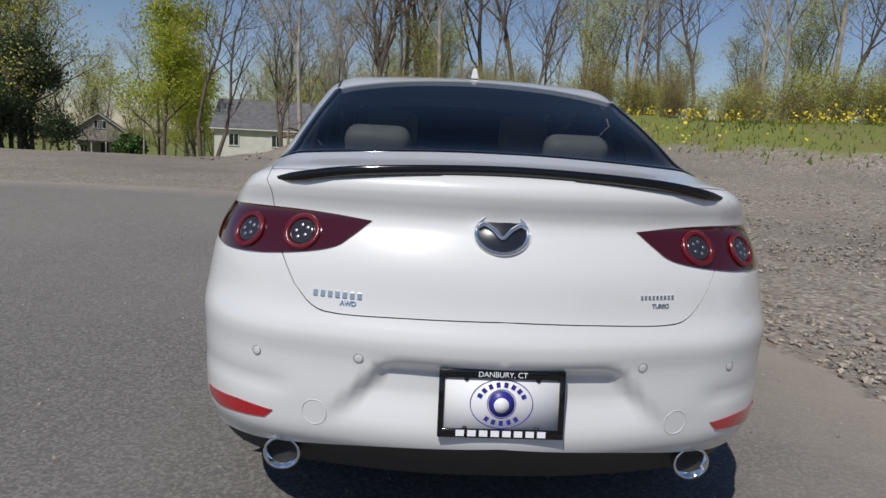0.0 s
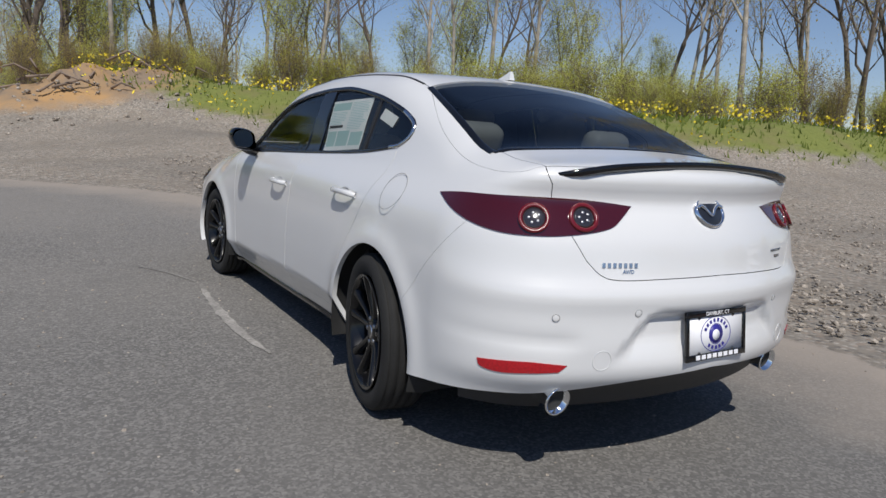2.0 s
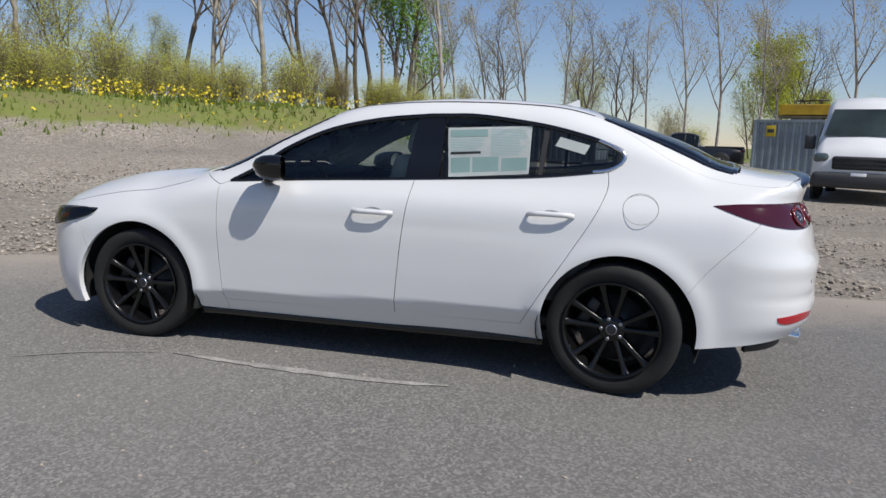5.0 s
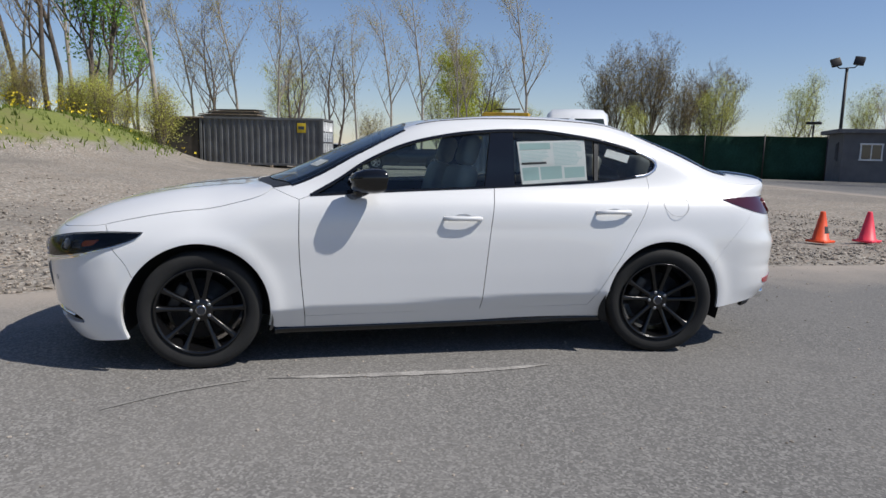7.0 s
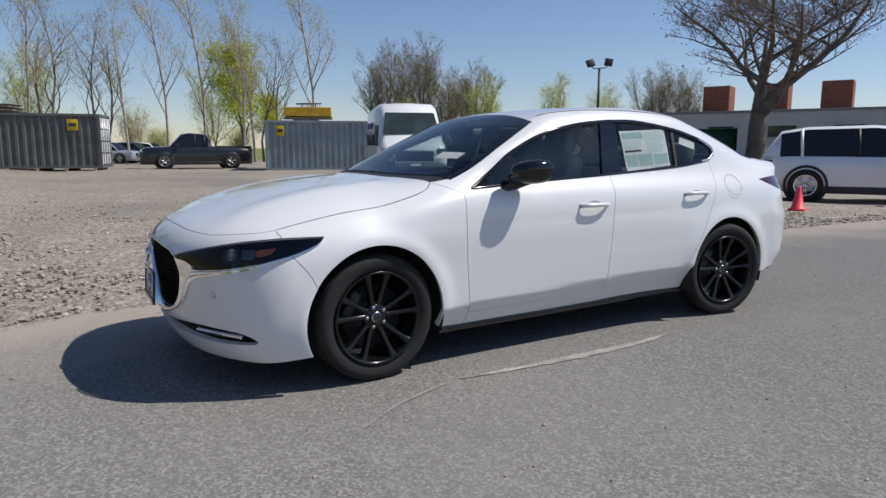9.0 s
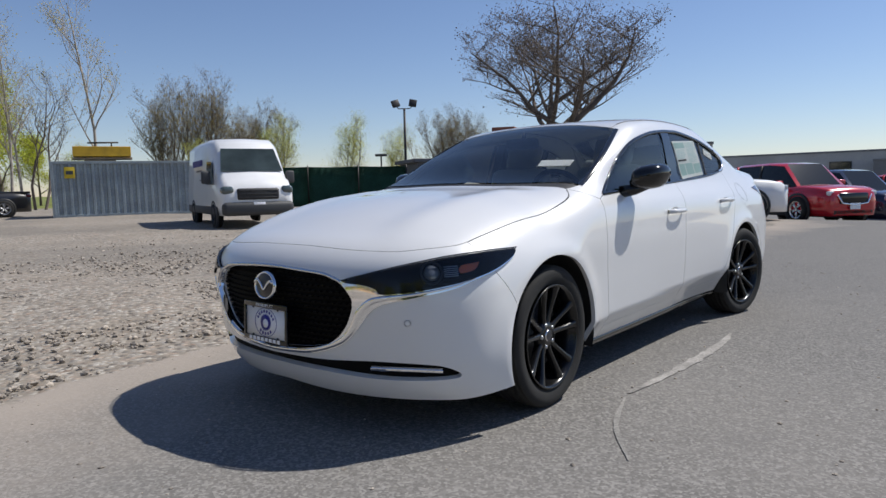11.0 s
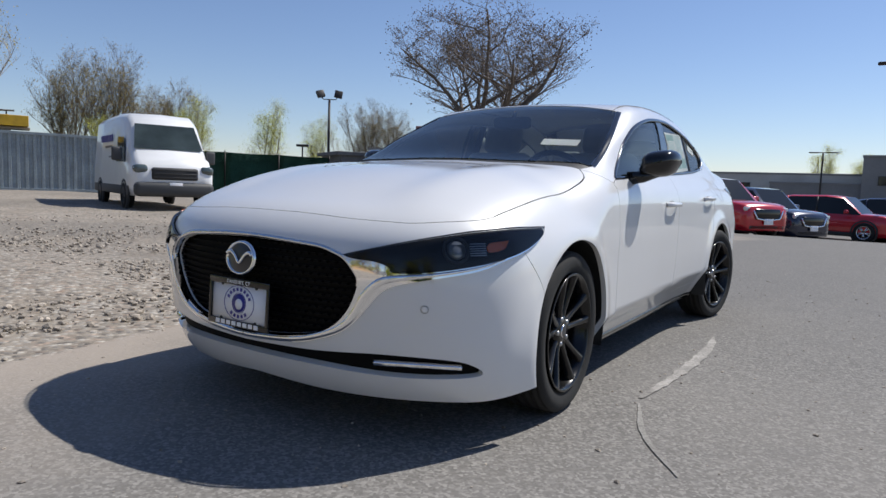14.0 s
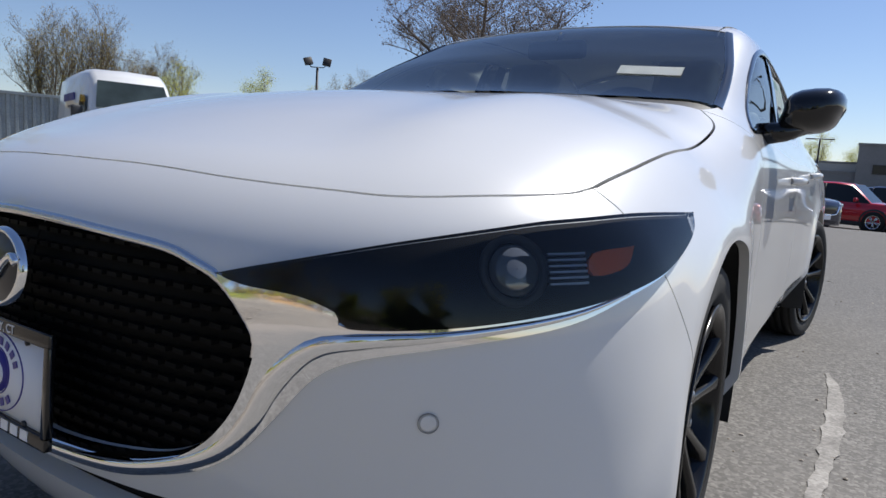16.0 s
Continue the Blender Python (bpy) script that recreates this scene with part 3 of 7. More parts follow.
grille = at_front((0, 0.348), (-0.10, 0.350), (-0.22, 0.363), (-0.33, 0.385), (-0.40, 0.422), (-0.446, 0.470), (-0.474, 0.52), (-0.490, 0.575), (-0.472, 0.612), (-0.435, 0.648), (-0.39, 0.666), (-0.34, 0.679), (-0.244, 0.687), (-0.12, 0.694), (0, 0.697))
gr = smooth_curve(grille, 0.02)
gr[0], gr[-1] = (S_END, 0.348), (S_END, 0.697)
fog = at_front((0, 0.272), (-0.3, 0.268), (-0.527, 0.258), (-0.70, 0.257), (-0.806, 0.268), (-0.79, 0.303), (-0.726, 0.325), (-0.54, 0.334), (-0.31, 0.322), (0, 0.314))
fg = smooth_curve(fog, 0.02)
fg[0], fg[-1] = (S_END, 0.272), (S_END, 0.314)
lip = smooth_curve([tuple(fr_arch[0])] + [(1.93, 0.166)] + at_front((-0.70, 0.165), (-0.47, 0.166), (-0.28, 0.169), (-0.04, 0.183)).tolist() + [(S_END, 0.184)], 0.02)
hf_s[-1, 0] = S_END
fb = outline(seam_f[::-1], hf_s, [tuple(hf_s[-1]), (S_END, 0.697)], gr[::-1], [(S_END, 0.348), (S_END, 0.314)], fg[::-1], [(S_END, 0.272), (S_END, 0.184)], lip[::-1], fr_arch[:k_front + 1], step=0.02)
front_bumper = panel("front_bumper", fb, "white_paint", car, centre=CF, h=0.02, rim=0.03, gap=0.0008)
grille_ob = panel("grille", gr, "grille_black", car, centre=CF, lift=-0.045, rim=0, gap=-0.02)
panel("lower_intake", fg, "grille_black", car, centre=CF, lift=-0.028, rim=0, gap=-0.02)

# lamps
tail = outline(at_rear((-0.342, 0.959), (-0.45, 0.971), (-0.56, 0.977), (-0.66, 0.977)).tolist() + [(-2.04, 0.972), (-1.90, 0.965), (-1.772, 0.952)],
               [(-1.772, 0.952), (-1.86, 0.915), (-1.94, 0.887), (-2.02, 0.868), (-2.097, 0.859)] + at_rear((-0.66, 0.859), (-0.591, 0.864), (-0.497, 0.876), (-0.43, 0.893), (-0.39, 0.92), (-0.342, 0.959)).tolist(), step=0.012)
head_up = [(1.671, 0.752), (1.853, 0.750), (1.991, 0.741), (2.074, 0.731), (2.215, 0.706), (2.361, 0.672), (2.425, 0.655)]
head_low = [(2.425, 0.655), (2.39, 0.646), (2.323, 0.640), (2.278, 0.625), (2.262, 0.607), (2.148, 0.614), (2.008, 0.635), (1.909, 0.656), (1.803, 0.684), (1.705, 0.722), (1.671, 0.752)]
head = outline(head_up, head_low, step=0.012)


def disc(name, s, z, r, lift, mat, parent, side, depth=0.008, ring=None, n=32, stretch=1.0, place=wrap):
    """A round lens or ring on the skin."""
    q = place([(s, z)])[0]
    nn = normal(np.array([q]))[0]
    u = np.cross([0, 0, 1], nn)
    u /= np.linalg.norm(u)
    v = np.cross(nn, u)
    m = Matrix([(*(a * [side, 1, 1]),) for a in (u, v, nn)]).transposed().to_4x4()
    m.translation = Vector((q + nn * lift) * [side, 1, 1])
    bm = bmesh.new()
    if ring:
        lathe(bm, [(ring * stretch, 0), (ring, depth), (r, depth), (r, 0)], n, m)
    else:
        lathe(bm, [(r, 0), (r, depth * 0.5), (r * 0.75, depth * 0.9), (0.0005, depth)], n, m)
    bmesh.ops.recalc_face_normals(bm, faces=bm.faces)
    return part(name, bm, mat, parent)


for s in (False, True):
    sd = -1 if s else 1
    tl = panel("tail_lamp", tail, "red_lens", car, mirror=s, lift=0.004, h=0.02, gap=0, rim=0.02, label="dark red tail lamp with two round lenses")
    for xx, r in ((-0.520, 0.050), (-0.668, 0.050)):
        c = at_rear((xx, 0.919 if xx > -0.6 else 0.911))[0]
        disc("lamp_ring", *c, r, 0.003, "red_ring", tl, sd, 0.007, ring=r * 0.74)
        disc("lamp_lens", *c, r * 0.72, 0.004, "lamp_smoke", tl, sd, 0.005)
        for k in range(5):
            a = k * 2 * math.pi / 5
            disc("led", c[0] + math.cos(a) * 0.015, c[1] + math.sin(a) * 0.015, 0.005, 0.0085, "steel", tl, sd, 0.002, n=10)
    hl = panel("headlamp", head, "grille_black", car, mirror=s, lift=0.002, h=0.02, gap=0, rim=0.02, label="slim dark headlamp with projector lens and amber marker")
    c = (2.077, 0.683)
    disc("projector_ring", *c, 0.046, 0.003, "dark_metal", hl, sd, 0.006, ring=0.036)
    disc("projector", *c, 0.033, 0.004, "projector_glass", hl, sd, 0.012)
    panel("amber_marker", outline([(1.887, 0.712), (1.965, 0.703), (1.969, 0.677), (1.913, 0.686), (1.887, 0.712)], step=0.01), "amber", hl, mirror=s, lift=0.007, h=0.02, gap=0, rim=0.006)
    for k in range(6):
        z0 = 0.667 + k * 0.007
        panel("lamp_fin", outline([(1.978, z0 + 0.003), (2.032, z0 + 0.001)], [(2.032, z0 + 0.001), (2.032, z0 - 0.001)], [(2.032, z0 - 0.001), (1.978, z0)], [(1.978, z0), (1.978, z0 + 0.003)], step=0.02), "steel", hl, mirror=s, lift=0.008, h=0.05, gap=0, rim=0.006)
    panel("lamp_cover", head, "lens_clear", hl, mirror=s, lift=0.016, h=0.025, gap=0.001, rim=0.01)
    so = unroll([(-0.795, -2.06, 0)])[0, 0]
    rf = outline([(so, 0.450)] + at_rear((-0.70, 0.462), (-0.64, 0.461), (-0.582, 0.457)).tolist(), at_rear((-0.582, 0.457), (-0.605, 0.434)).tolist(), at_rear((-0.605, 0.434), (-0.69, 0.424), (-0.755, 0.416)).tolist() + [(so - 0.01, 0.425), (so, 0.450)], step=0.012)
    panel("rear_reflector", rf, "reflector_red", rear_bumper, mirror=s, lift=0.003, h=0.02, gap=0, rim=0.01)
    for xx, zz in ((-0.359, 0.627), (-0.628, 0.611)):
        disc("parking_sensor", *at_rear((xx, zz))[0], 0.013, 0.0005, "seam_grey", rear_bumper, sd, 0.0015, ring=0.0115, n=20)
        disc("parking_sensor", *at_rear((xx, zz))[0], 0.0112, 0.0005, "white_paint", rear_bumper, sd, 0.0015, n=20)
    disc("tow_cover", *at_rear((-0.470, 0.471))[0], 0.034, 0.0, "white_paint", rear_bumper, sd, 0.0012, ring=0.0325, n=28)
    for xx, zz in ((-0.679, 0.494),):
        disc("parking_sensor", *at_front((xx, zz))[0], 0.0135, 0.001, "seam_grey", front_bumper, sd, 0.0015, ring=0.0125, n=20)
        disc("parking_sensor", *at_front((xx, zz))[0], 0.0112, 0.0005, "white_paint", front_bumper, sd, 0.0015, n=20)
    # window glass and pillars
    lo = smooth_curve(belt, 0.008)
    hi = smooth_curve(glass_top + glass_tip[1:], 0.008)

    def cut(a, b, c, d):
        """The glass between two slanted lines through (a at the belt, b at the top) and (c, d)."""
        def side(p, y0, y1):
            return p[:, 0] - (y0 + (y1 - y0) * (p[:, 1] - 1.0) / 0.35)
        l2 = lo[(side(lo, a, b) < 0) & (side(lo, c, d) > 0)]
        h2 = hi[(side(hi, a, b) < 0) & (side(hi, c, d) > 0)]
        return np.vstack([l2, h2[::-1]])

    panel("front_door_glass", cut(9, 9, -0.215, -0.265), "glass_clear", car, mirror=s, lift=-0.010, rim=0, gap=0.004)
    panel("rear_door_glass", cut(-0.40, -0.405, -0.905, -0.93), "glass_dark", car, mirror=s, lift=-0.010, rim=0, gap=0.002)
    panel("quarter_glass", cut(-0.93, -0.955, -9, -9), "glass_dark", car, mirror=s, lift=-0.010, rim=0, gap=0.004)
    panel("pillar_trim", cut(-0.21, -0.26, -0.405, -0.41), "black_gloss", car, mirror=s, lift=-0.004, gap=0)
    panel("pillar_trim", cut(-0.90, -0.925, -0.935, -0.96), "black_plastic", car, mirror=s, lift=-0.006, gap=0)
    disc("fuel_flap", -1.419, 0.921, 0.083, 0.0, "seam_grey", car, sd, 0.0006, ring=0.0805, n=44)
    
strip("window_trim", np.vstack([smooth_curve(glass_top + glass_tip[1:])]), 0.022, 0.004, "black_gloss", car)
strip("window_trim", smooth_curve(belt), 0.016, 0.006, "black_gloss", car)
strip("window_trim", smooth_curve([(-1.20, 1.238), (-1.27, 1.210), (-1.325, 1.175), (-1.315, 1.13), (-1.255, 1.095), (-1.18, 1.084)]), 0.020, 0.007, "satin_chrome", car, label="bright satin window corner trim")
strip("side_skirt", smooth_curve([(1.0, 0.186), (0.3, 0.186), (-0.5, 0.192), (-0.985, 0.200)]), 0.05, 0.012, "black_gloss", car)
sp = smooth_curve([(-0.617, -2.118, 1.050), (-0.525, -2.165, 1.073), (-0.353, -2.198, 1.096), (0, -2.214, 1.110), (0.353, -2.198, 1.096), (0.525, -2.165, 1.073), (0.617, -2.118, 1.050)], 0.04)
bm = bmesh.new()
rings = []
for i, q in enumerate(sp):
    e = min(1.0, 0.35 + min(i, len(sp) - 1 - i) / 4)
    rings.append([bm.verts.new(q + np.array(o) * e) for o in ((0, 0.024, -0.012), (0, 0.004, -0.002), (0, -0.020, 0.004), (0, -0.028, 0.002), (0, -0.027, -0.012), (0, -0.018, -0.022), (0, 0.0, -0.024))])
for r0, r1 in zip(rings, rings[1:]):
    for k in range(7):
        bm.faces.new((r0[k], r0[(k + 1) % 7], r1[(k + 1) % 7], r1[k]))
bm.faces.new(rings[0])
bm.faces.new(rings[-1][::-1])
bmesh.ops.recalc_face_normals(bm, faces=bm.faces)
part("rear_spoiler", bm, "black_gloss", lid, "gloss black lip spoiler")
strip("roof_ditch", rs[3:-2], 0.012, 0.002, "black_plastic", car, place=down)
strip("window_seal", rw_side, 0.03, 0.003, "black_gloss", car, place=down)
strip("window_seal", np.vstack([smooth_curve([(-0.635, -1.838), (-0.35, -1.888), (-0.001, -1.904)])]), 0.03, 0.003, "black_gloss", car, place=down)
strip("window_seal", ws_side, 0.03, 0.003, "black_gloss", car, place=down)

# chrome wing under the lamps and round the grille
wing_in = np.vstack([gr[: int(np.argmax(gr[:, 1] > 0.648))], smooth_curve(head_low, 0.02)])
wing_out = smooth_curve([(S_END, 0.330), (2.80, 0.331), (2.614, 0.344), (2.50, 0.371), (2.433, 0.398), (2.383, 0.437), (2.338, 0.493), (2.298, 0.544), (2.248, 0.571), (2.147, 0.592), (2.008, 0.617), (1.909, 0.650), (1.80, 0.681), (1.70, 0.721), (1.673, 0.748)], 0.02)
panel("chrome_wing", np.vstack([wing_in, wing_out[::-1]]), "chrome", front_bumper, centre=CF, lift=0.008, rim=0.03, gap=0, h=0.02, label="bright chrome wing round the grille")
ridge = smooth_curve([(S_END - 0.002, 0.340), (2.80, 0.341), (2.614, 0.355), (2.50, 0.384), (2.425, 0.420), (2.380, 0.470), (2.348, 0.530), (2.305, 0.577), (2.25, 0.592), (2.147, 0.605), (2.008, 0.628), (1.915, 0.653)], 0.02)
n = len(ridge)
strip("chrome_ridge", ridge, np.interp(np.arange(n) / n, [0, 0.35, 0.55, 0.62, 0.75, 1.0], [0.016, 0.024, 0.036, 0.03, 0.016, 0.005]), 0.011, "chrome", front_bumper)
strip("grille_edge", gr[int(len(gr) * 0.5):], 0.014, 0.004, "satin_chrome", front_bumper)
strip("fog_blade", at_front((-0.52, 0.299), (-0.60, 0.301), (-0.68, 0.300), (-0.765, 0.294)), 0.014, 0.0, "chrome", front_bumper, sink=0.02)


# grille mesh: short upright blades in staggered rows
bm = bmesh.new()
spots = np.array([((k + 0.5 * (r % 2)) * 0.031, 0.355 + r * 0.0225) for r in range(16) for k in range(-16, 17)])
deep = ends(np.stack([-np.abs(spots[:, 0]), spots[:, 1]], -1), 1)
fits = inside(gr, unroll(deep)) & (np.abs(spots[:, 0]) < 0.5)
for (x, z), p in zip(spots[fits], deep[fits]):
    box(bm, (x, p[1] - 0.040, z), (0.024, 0.012, 0.007))
part("grille_mesh", bm, "grille_black", grille_ob, smooth=False)


# badges and plates, front (sign 1) and rear (sign -1)
def badge(z, w, sign, lift, parent, x=0.0):
    p = ends([(x, z)], sign)[0]
    nn = normal(np.array([p]))[0]
    m = Matrix.Translation(Vector(nn) * lift) @ look(Vector(p), Vector(p) - Vector(nn))
    bm = bmesh.new()
    lathe(bm, [(w * 0.44, 0.004), (w * 0.47, 0.010), (w * 0.5, 0.010), (w * 0.53, 0.0)], 48, m @ Matrix.Diagonal((1, 0.82, 1, 1)))
    bmesh.ops.recalc_face_normals(bm, faces=bm.faces)
    b = part("badge", bm, "chrome", parent, "oval chrome badge with a winged shape")
    bm = bmesh.new()
    lathe(bm, [(w * 0.5, 0.0), (w * 0.45, 0.005), (0.0005, 0.006)], 40, m @ Matrix.Diagonal((1, 0.82, 1, 1)))
    part("badge_field", bm, "badge_dark", b)
    bm = bmesh.new()
    for sd in (1, -1):
        curve = [(sd * w * 0.455, w * 0.09), (sd * w * 0.34, w * 0.15), (sd * w * 0.18, w * 0.06), (sd * w * 0.06, -w * 0.08), (0, -w * 0.13)]
        pts = [m @ Vector((x, y, 0.010)) for x, y in smooth_curve(curve, 0.004)]
        tube(bm, pts, [w * (0.055 - 0.02 * i / len(pts)) for i in range(len(pts))], 6)
    part("badge_wing", bm, "chrome", b)


badge(0.945, 0.135, -1, 0.002, lid, -0.014)
badge(0.612, 0.140, 1, 0.004, grille_ob, -0.014)


def text_mesh(txt, size, depth, m, mat, parent, name="lettering", spread=1.0, bold=0.0, shear=0.0):
    c = bpy.data.curves.new(name, "FONT")
    c.body, c.size, c.extrude, c.align_x, c.align_y, c.offset, c.shear = txt, size, depth, "CENTER", "CENTER", bold, shear
    c.space_character = spread
    o = new(name, c)
    me = bpy.data.meshes.new_from_object(o.evaluated_get(bpy.context.evaluated_depsgraph_get()))
    bpy.data.objects.remove(o)
    me.transform(m)
    me.materials.clear()
    me.materials.append(M[mat])
    ob = new(name, me)
    ob.parent = parent
    return ob


def plate(m, parent):
    """A dealer's plate: dark frame, white sheet, a round blue seal of plain shapes, town name and bars."""
    bm = bmesh.new()
    w, h = 0.315, 0.168
    for c, s in (((0, h / 2 - 0.010, 0), (w, 0.022, 0.012)), ((0, -h / 2 + 0.010, 0), (w, 0.022, 0.012)), ((-w / 2 + 0.007, 0, 0), (0.014, h - 0.03, 0.012)), ((w / 2 - 0.007, 0, 0), (0.014, h - 0.03, 0.012))):
        box(bm, c, s, m, bevel=0.002)
    pl = part("plate_frame", bm, "black_gloss", parent, "black plate frame with white lettering round a dealer plate")
    bm = bmesh.new()
    box(bm, (0, 0, -0.003), (w - 0.012, h - 0.012, 0.004), m)
    part("plate_sheet", bm, "plate_white", pl)
    bm = bmesh.new()
    for r0, r1 in ((0.062, 0.0605), (0.0365, 0.035)):
        lathe(bm, [(r0, -0.001), (r0, 0.0005), (r1, 0.0005), (r1, -0.001)], 56, m @ Matrix.Diagonal((1.28 if r0 > 0.05 else 1.0, 1, 1, 1)) if r0 > 0.05 else m)
    part("seal_ring", bm, "plate_blue", pl)
    bm = bmesh.new()
    lathe(bm, [(0.033, -0.001), (0.033, 0.0004), (0.0002, 0.0004)], 36, m)
    part("seal_disc", bm, "plate_blue", pl)
    bm = bmesh.new()
    lathe(bm, [(0.019, 0.0003), (0.019, 0.0010), (0.0002, 0.0010)], 24, m @ Matrix.Translation((0, -0.004, 0)))
    part("seal_mark", bm, "plate_white", pl)
    text_mesh("DANBURY, CT", 0.019, 0.0004, m @ Matrix.Translation((0, h / 2 - 0.011, 0.0068)), "plate_white", pl)
    # dealer's name as plain bars
    for k in range(8):
        bm = bmesh.new()
        box(bm, ((k - 3.5) * 0.029, -h / 2 + 0.011, 0.0068), (0.021, 0.015, 0.001), m)
        part("name_bar", bm, "plate_white", pl, smooth=False)
    for k in range(13):
        a = math.pi * (0.5 + (3.5 - k) * 0.105) if k < 8 else math.pi * (1.5 + (k - 10) * 0.105)
        bm = bmesh.new()
        box(bm, (0, 0, 0.0006), (0.010, 0.012, 0.001), m @ Matrix.Translation((math.cos(a) * 0.060, math.sin(a) * 0.048, 0)) @ pose(0, 0, 0, 0, 0, math.degrees(a) + (-90 if k < 8 else 90)))
        part("seal_bar", bm, "plate_blue", pl, smooth=False)
    for x, y in ((-0.09, 0.062), (0.09, 0.062), (-0.09, -0.062), (0.09, -0.062)):
        bm = bmesh.new()
        lathe(bm, [(0.006, 0), (0.006, 0.003), (0.0003, 0.004)], 12, m @ Matrix.Translation((x, y, 0.0)))
        part("screw", bm, "dark_metal", pl)


plate(look((0, -2.352, 0.533), (0, 0, 0.533)) @ pose(0, 0, 0, -8, 0, 0), rear_bumper)
plate(look((-0.012, 2.338, 0.452), (-0.012, 0, 0.452)) @ pose(0, 0, 0, -3, 0, 0), front_bumper)
# boot lettering: model and drive marks stand as plain bars, one for each letter
for xs, zs, hh, n in ((-0.419, 0.777, 0.0163, 7), (0.394, 0.801, 0.0095, 9)):
    for k in range(n):
        x = xs + (k - (n - 1) / 2) * hh * 1.15
        p = ends([(-abs(x), zs)], -1)[0]
        nn = normal(np.array([p]))[0] * [1 if x < 0 else -1, 1, 1]
        q = Vector((x, p[1], p[2])) + Vector(nn) * 0.0015
        bm = bmesh.new()
        box(bm, (0, 0, 0), (hh * 0.72, hh, 0.003), look(q, q - Vector(nn)), bevel=0.0008)
        part("model_mark", bm, "satin_chrome", lid, smooth=False)

for txt, x, zs, hh in (("AWD", -0.391, 0.757, 0.017), ("TURBO", 0.404, 0.779, 0.015)):
    p = ends([(-abs(x), zs)], -1)[0]
    nn = Vector(normal(np.array([p]))[0] * [1 if x < 0 else -1, 1, 1])
    q = Vector((x, p[1], p[2])) + nn * 0.0015
    text_mesh(txt, hh, 0.001, look(q, q - nn), "satin_chrome", lid, name="drive_mark", bold=0.0006)

# exhaust tips
for sd in (1, -1):
    bm = bmesh.new()
    m = pose(sd * 0.566, -2.20, 0.317, 97, 0, 0)
    lathe(bm, [(0.044, -0.18), (0.047, 0.0), (0.050, 0.004), (0.049, 0.010), (0.043, 0.008), (0.040, -0.12)], 36, m)
    ex = part("exhaust_tip", bm, "chrome", car, "polished round exhaust tip")
    bm = bmesh.new()
    lathe(bm, [(0.0415, -0.012), (0.0005, -0.03)], 24, m)
    part("exhaust_bore", bm, "rubber", ex)

# shark-fin aerial on the roof
bm = bmesh.new()
prof = smooth_curve([(-0.07, 0.0), (-0.01, 0.013), (0.04, 0.034), (0.06, 0.040), (0.07, 0.0)], 0.01)
zt = down([(0, -0.98)])[0][2] - 0.004
for sgn in (1,):
    l = [bm.verts.new((-0.016 * (1 - h / 0.07), -0.98 - y, zt + h)) for y, h in prof]
    r = [bm.verts.new((0.016 * (1 - h / 0.07), -0.98 - y, zt + h)) for y, h in prof]
    for i in range(len(prof) - 1):
        bm.faces.new((l[i], l[i + 1], r[i + 1], r[i]))
    bm.faces.new(l[::-1])
    bm.faces.new(r)
bmesh.ops.recalc_face_normals(bm, faces=bm.faces)
part("aerial", bm, "white_paint", car, smooth=False)

# door mirrors
for sd in (1, -1):
    bm = bmesh.new()
    rings = []
    for t, (yy, hz, hx) in enumerate(((0.105, 0.022, 0.05), (0.085, 0.050, 0.085), (0.045, 0.068, 0.105), (-0.01, 0.074, 0.112), (-0.05, 0.072, 0.110), (-0.065, 0.066, 0.104))):
        ring = []
        for k in range(20):
            a = 2 * math.pi * k / 20
            ca, sa = math.cos(a), math.sin(a)
            x = -0.915 + 0.74 * hx * math.copysign(abs(ca) ** 0.7, ca) + (0.012 if sa < 0 else 0)
            z = 1.045 + 0.92 * hz * math.copysign(abs(sa) ** 0.75, sa) - 0.012 * (x + 0.925) / 0.1
            ring.append(bm.verts.new((x * sd, 0.475 + yy + 0.35 * (x + 0.915), z)))
        rings.append(ring)
    for a, b in zip(rings, rings[1:]):
        for k in range(20):
            bm.faces.new((a[k], a[(k + 1) % 20], b[(k + 1) % 20], b[k]))
    bm.faces.new(rings[0])
    bmesh.ops.recalc_face_normals(bm, faces=bm.faces)
    mir = part("door_mirror", bm, "black_gloss", car, "gloss black door mirror")
    bm = bmesh.new()
    bm.faces.new([bm.verts.new((v[0], v[1] + 0.012, v[2])) for v in [((-0.915 + 0.070 * math.cos(a)) * sd, 0.412 + 0.35 * 0.070 * math.cos(a), 1.045 + 0.056 * math.sin(a)) for a in np.linspace(0, 2 * math.pi, 24, endpoint=False)]])
    part("mirror_glass", bm, "chrome", mir)
    bm = bmesh.new()
    tube(bm, [(-0.78 * sd, 0.57, 0.962), (-0.85 * sd, 0.535, 0.975), (-0.90 * sd, 0.49, 1.0)], [0.035, 0.03, 0.028], 10)
    part("mirror_foot", bm, "black_gloss", mir)

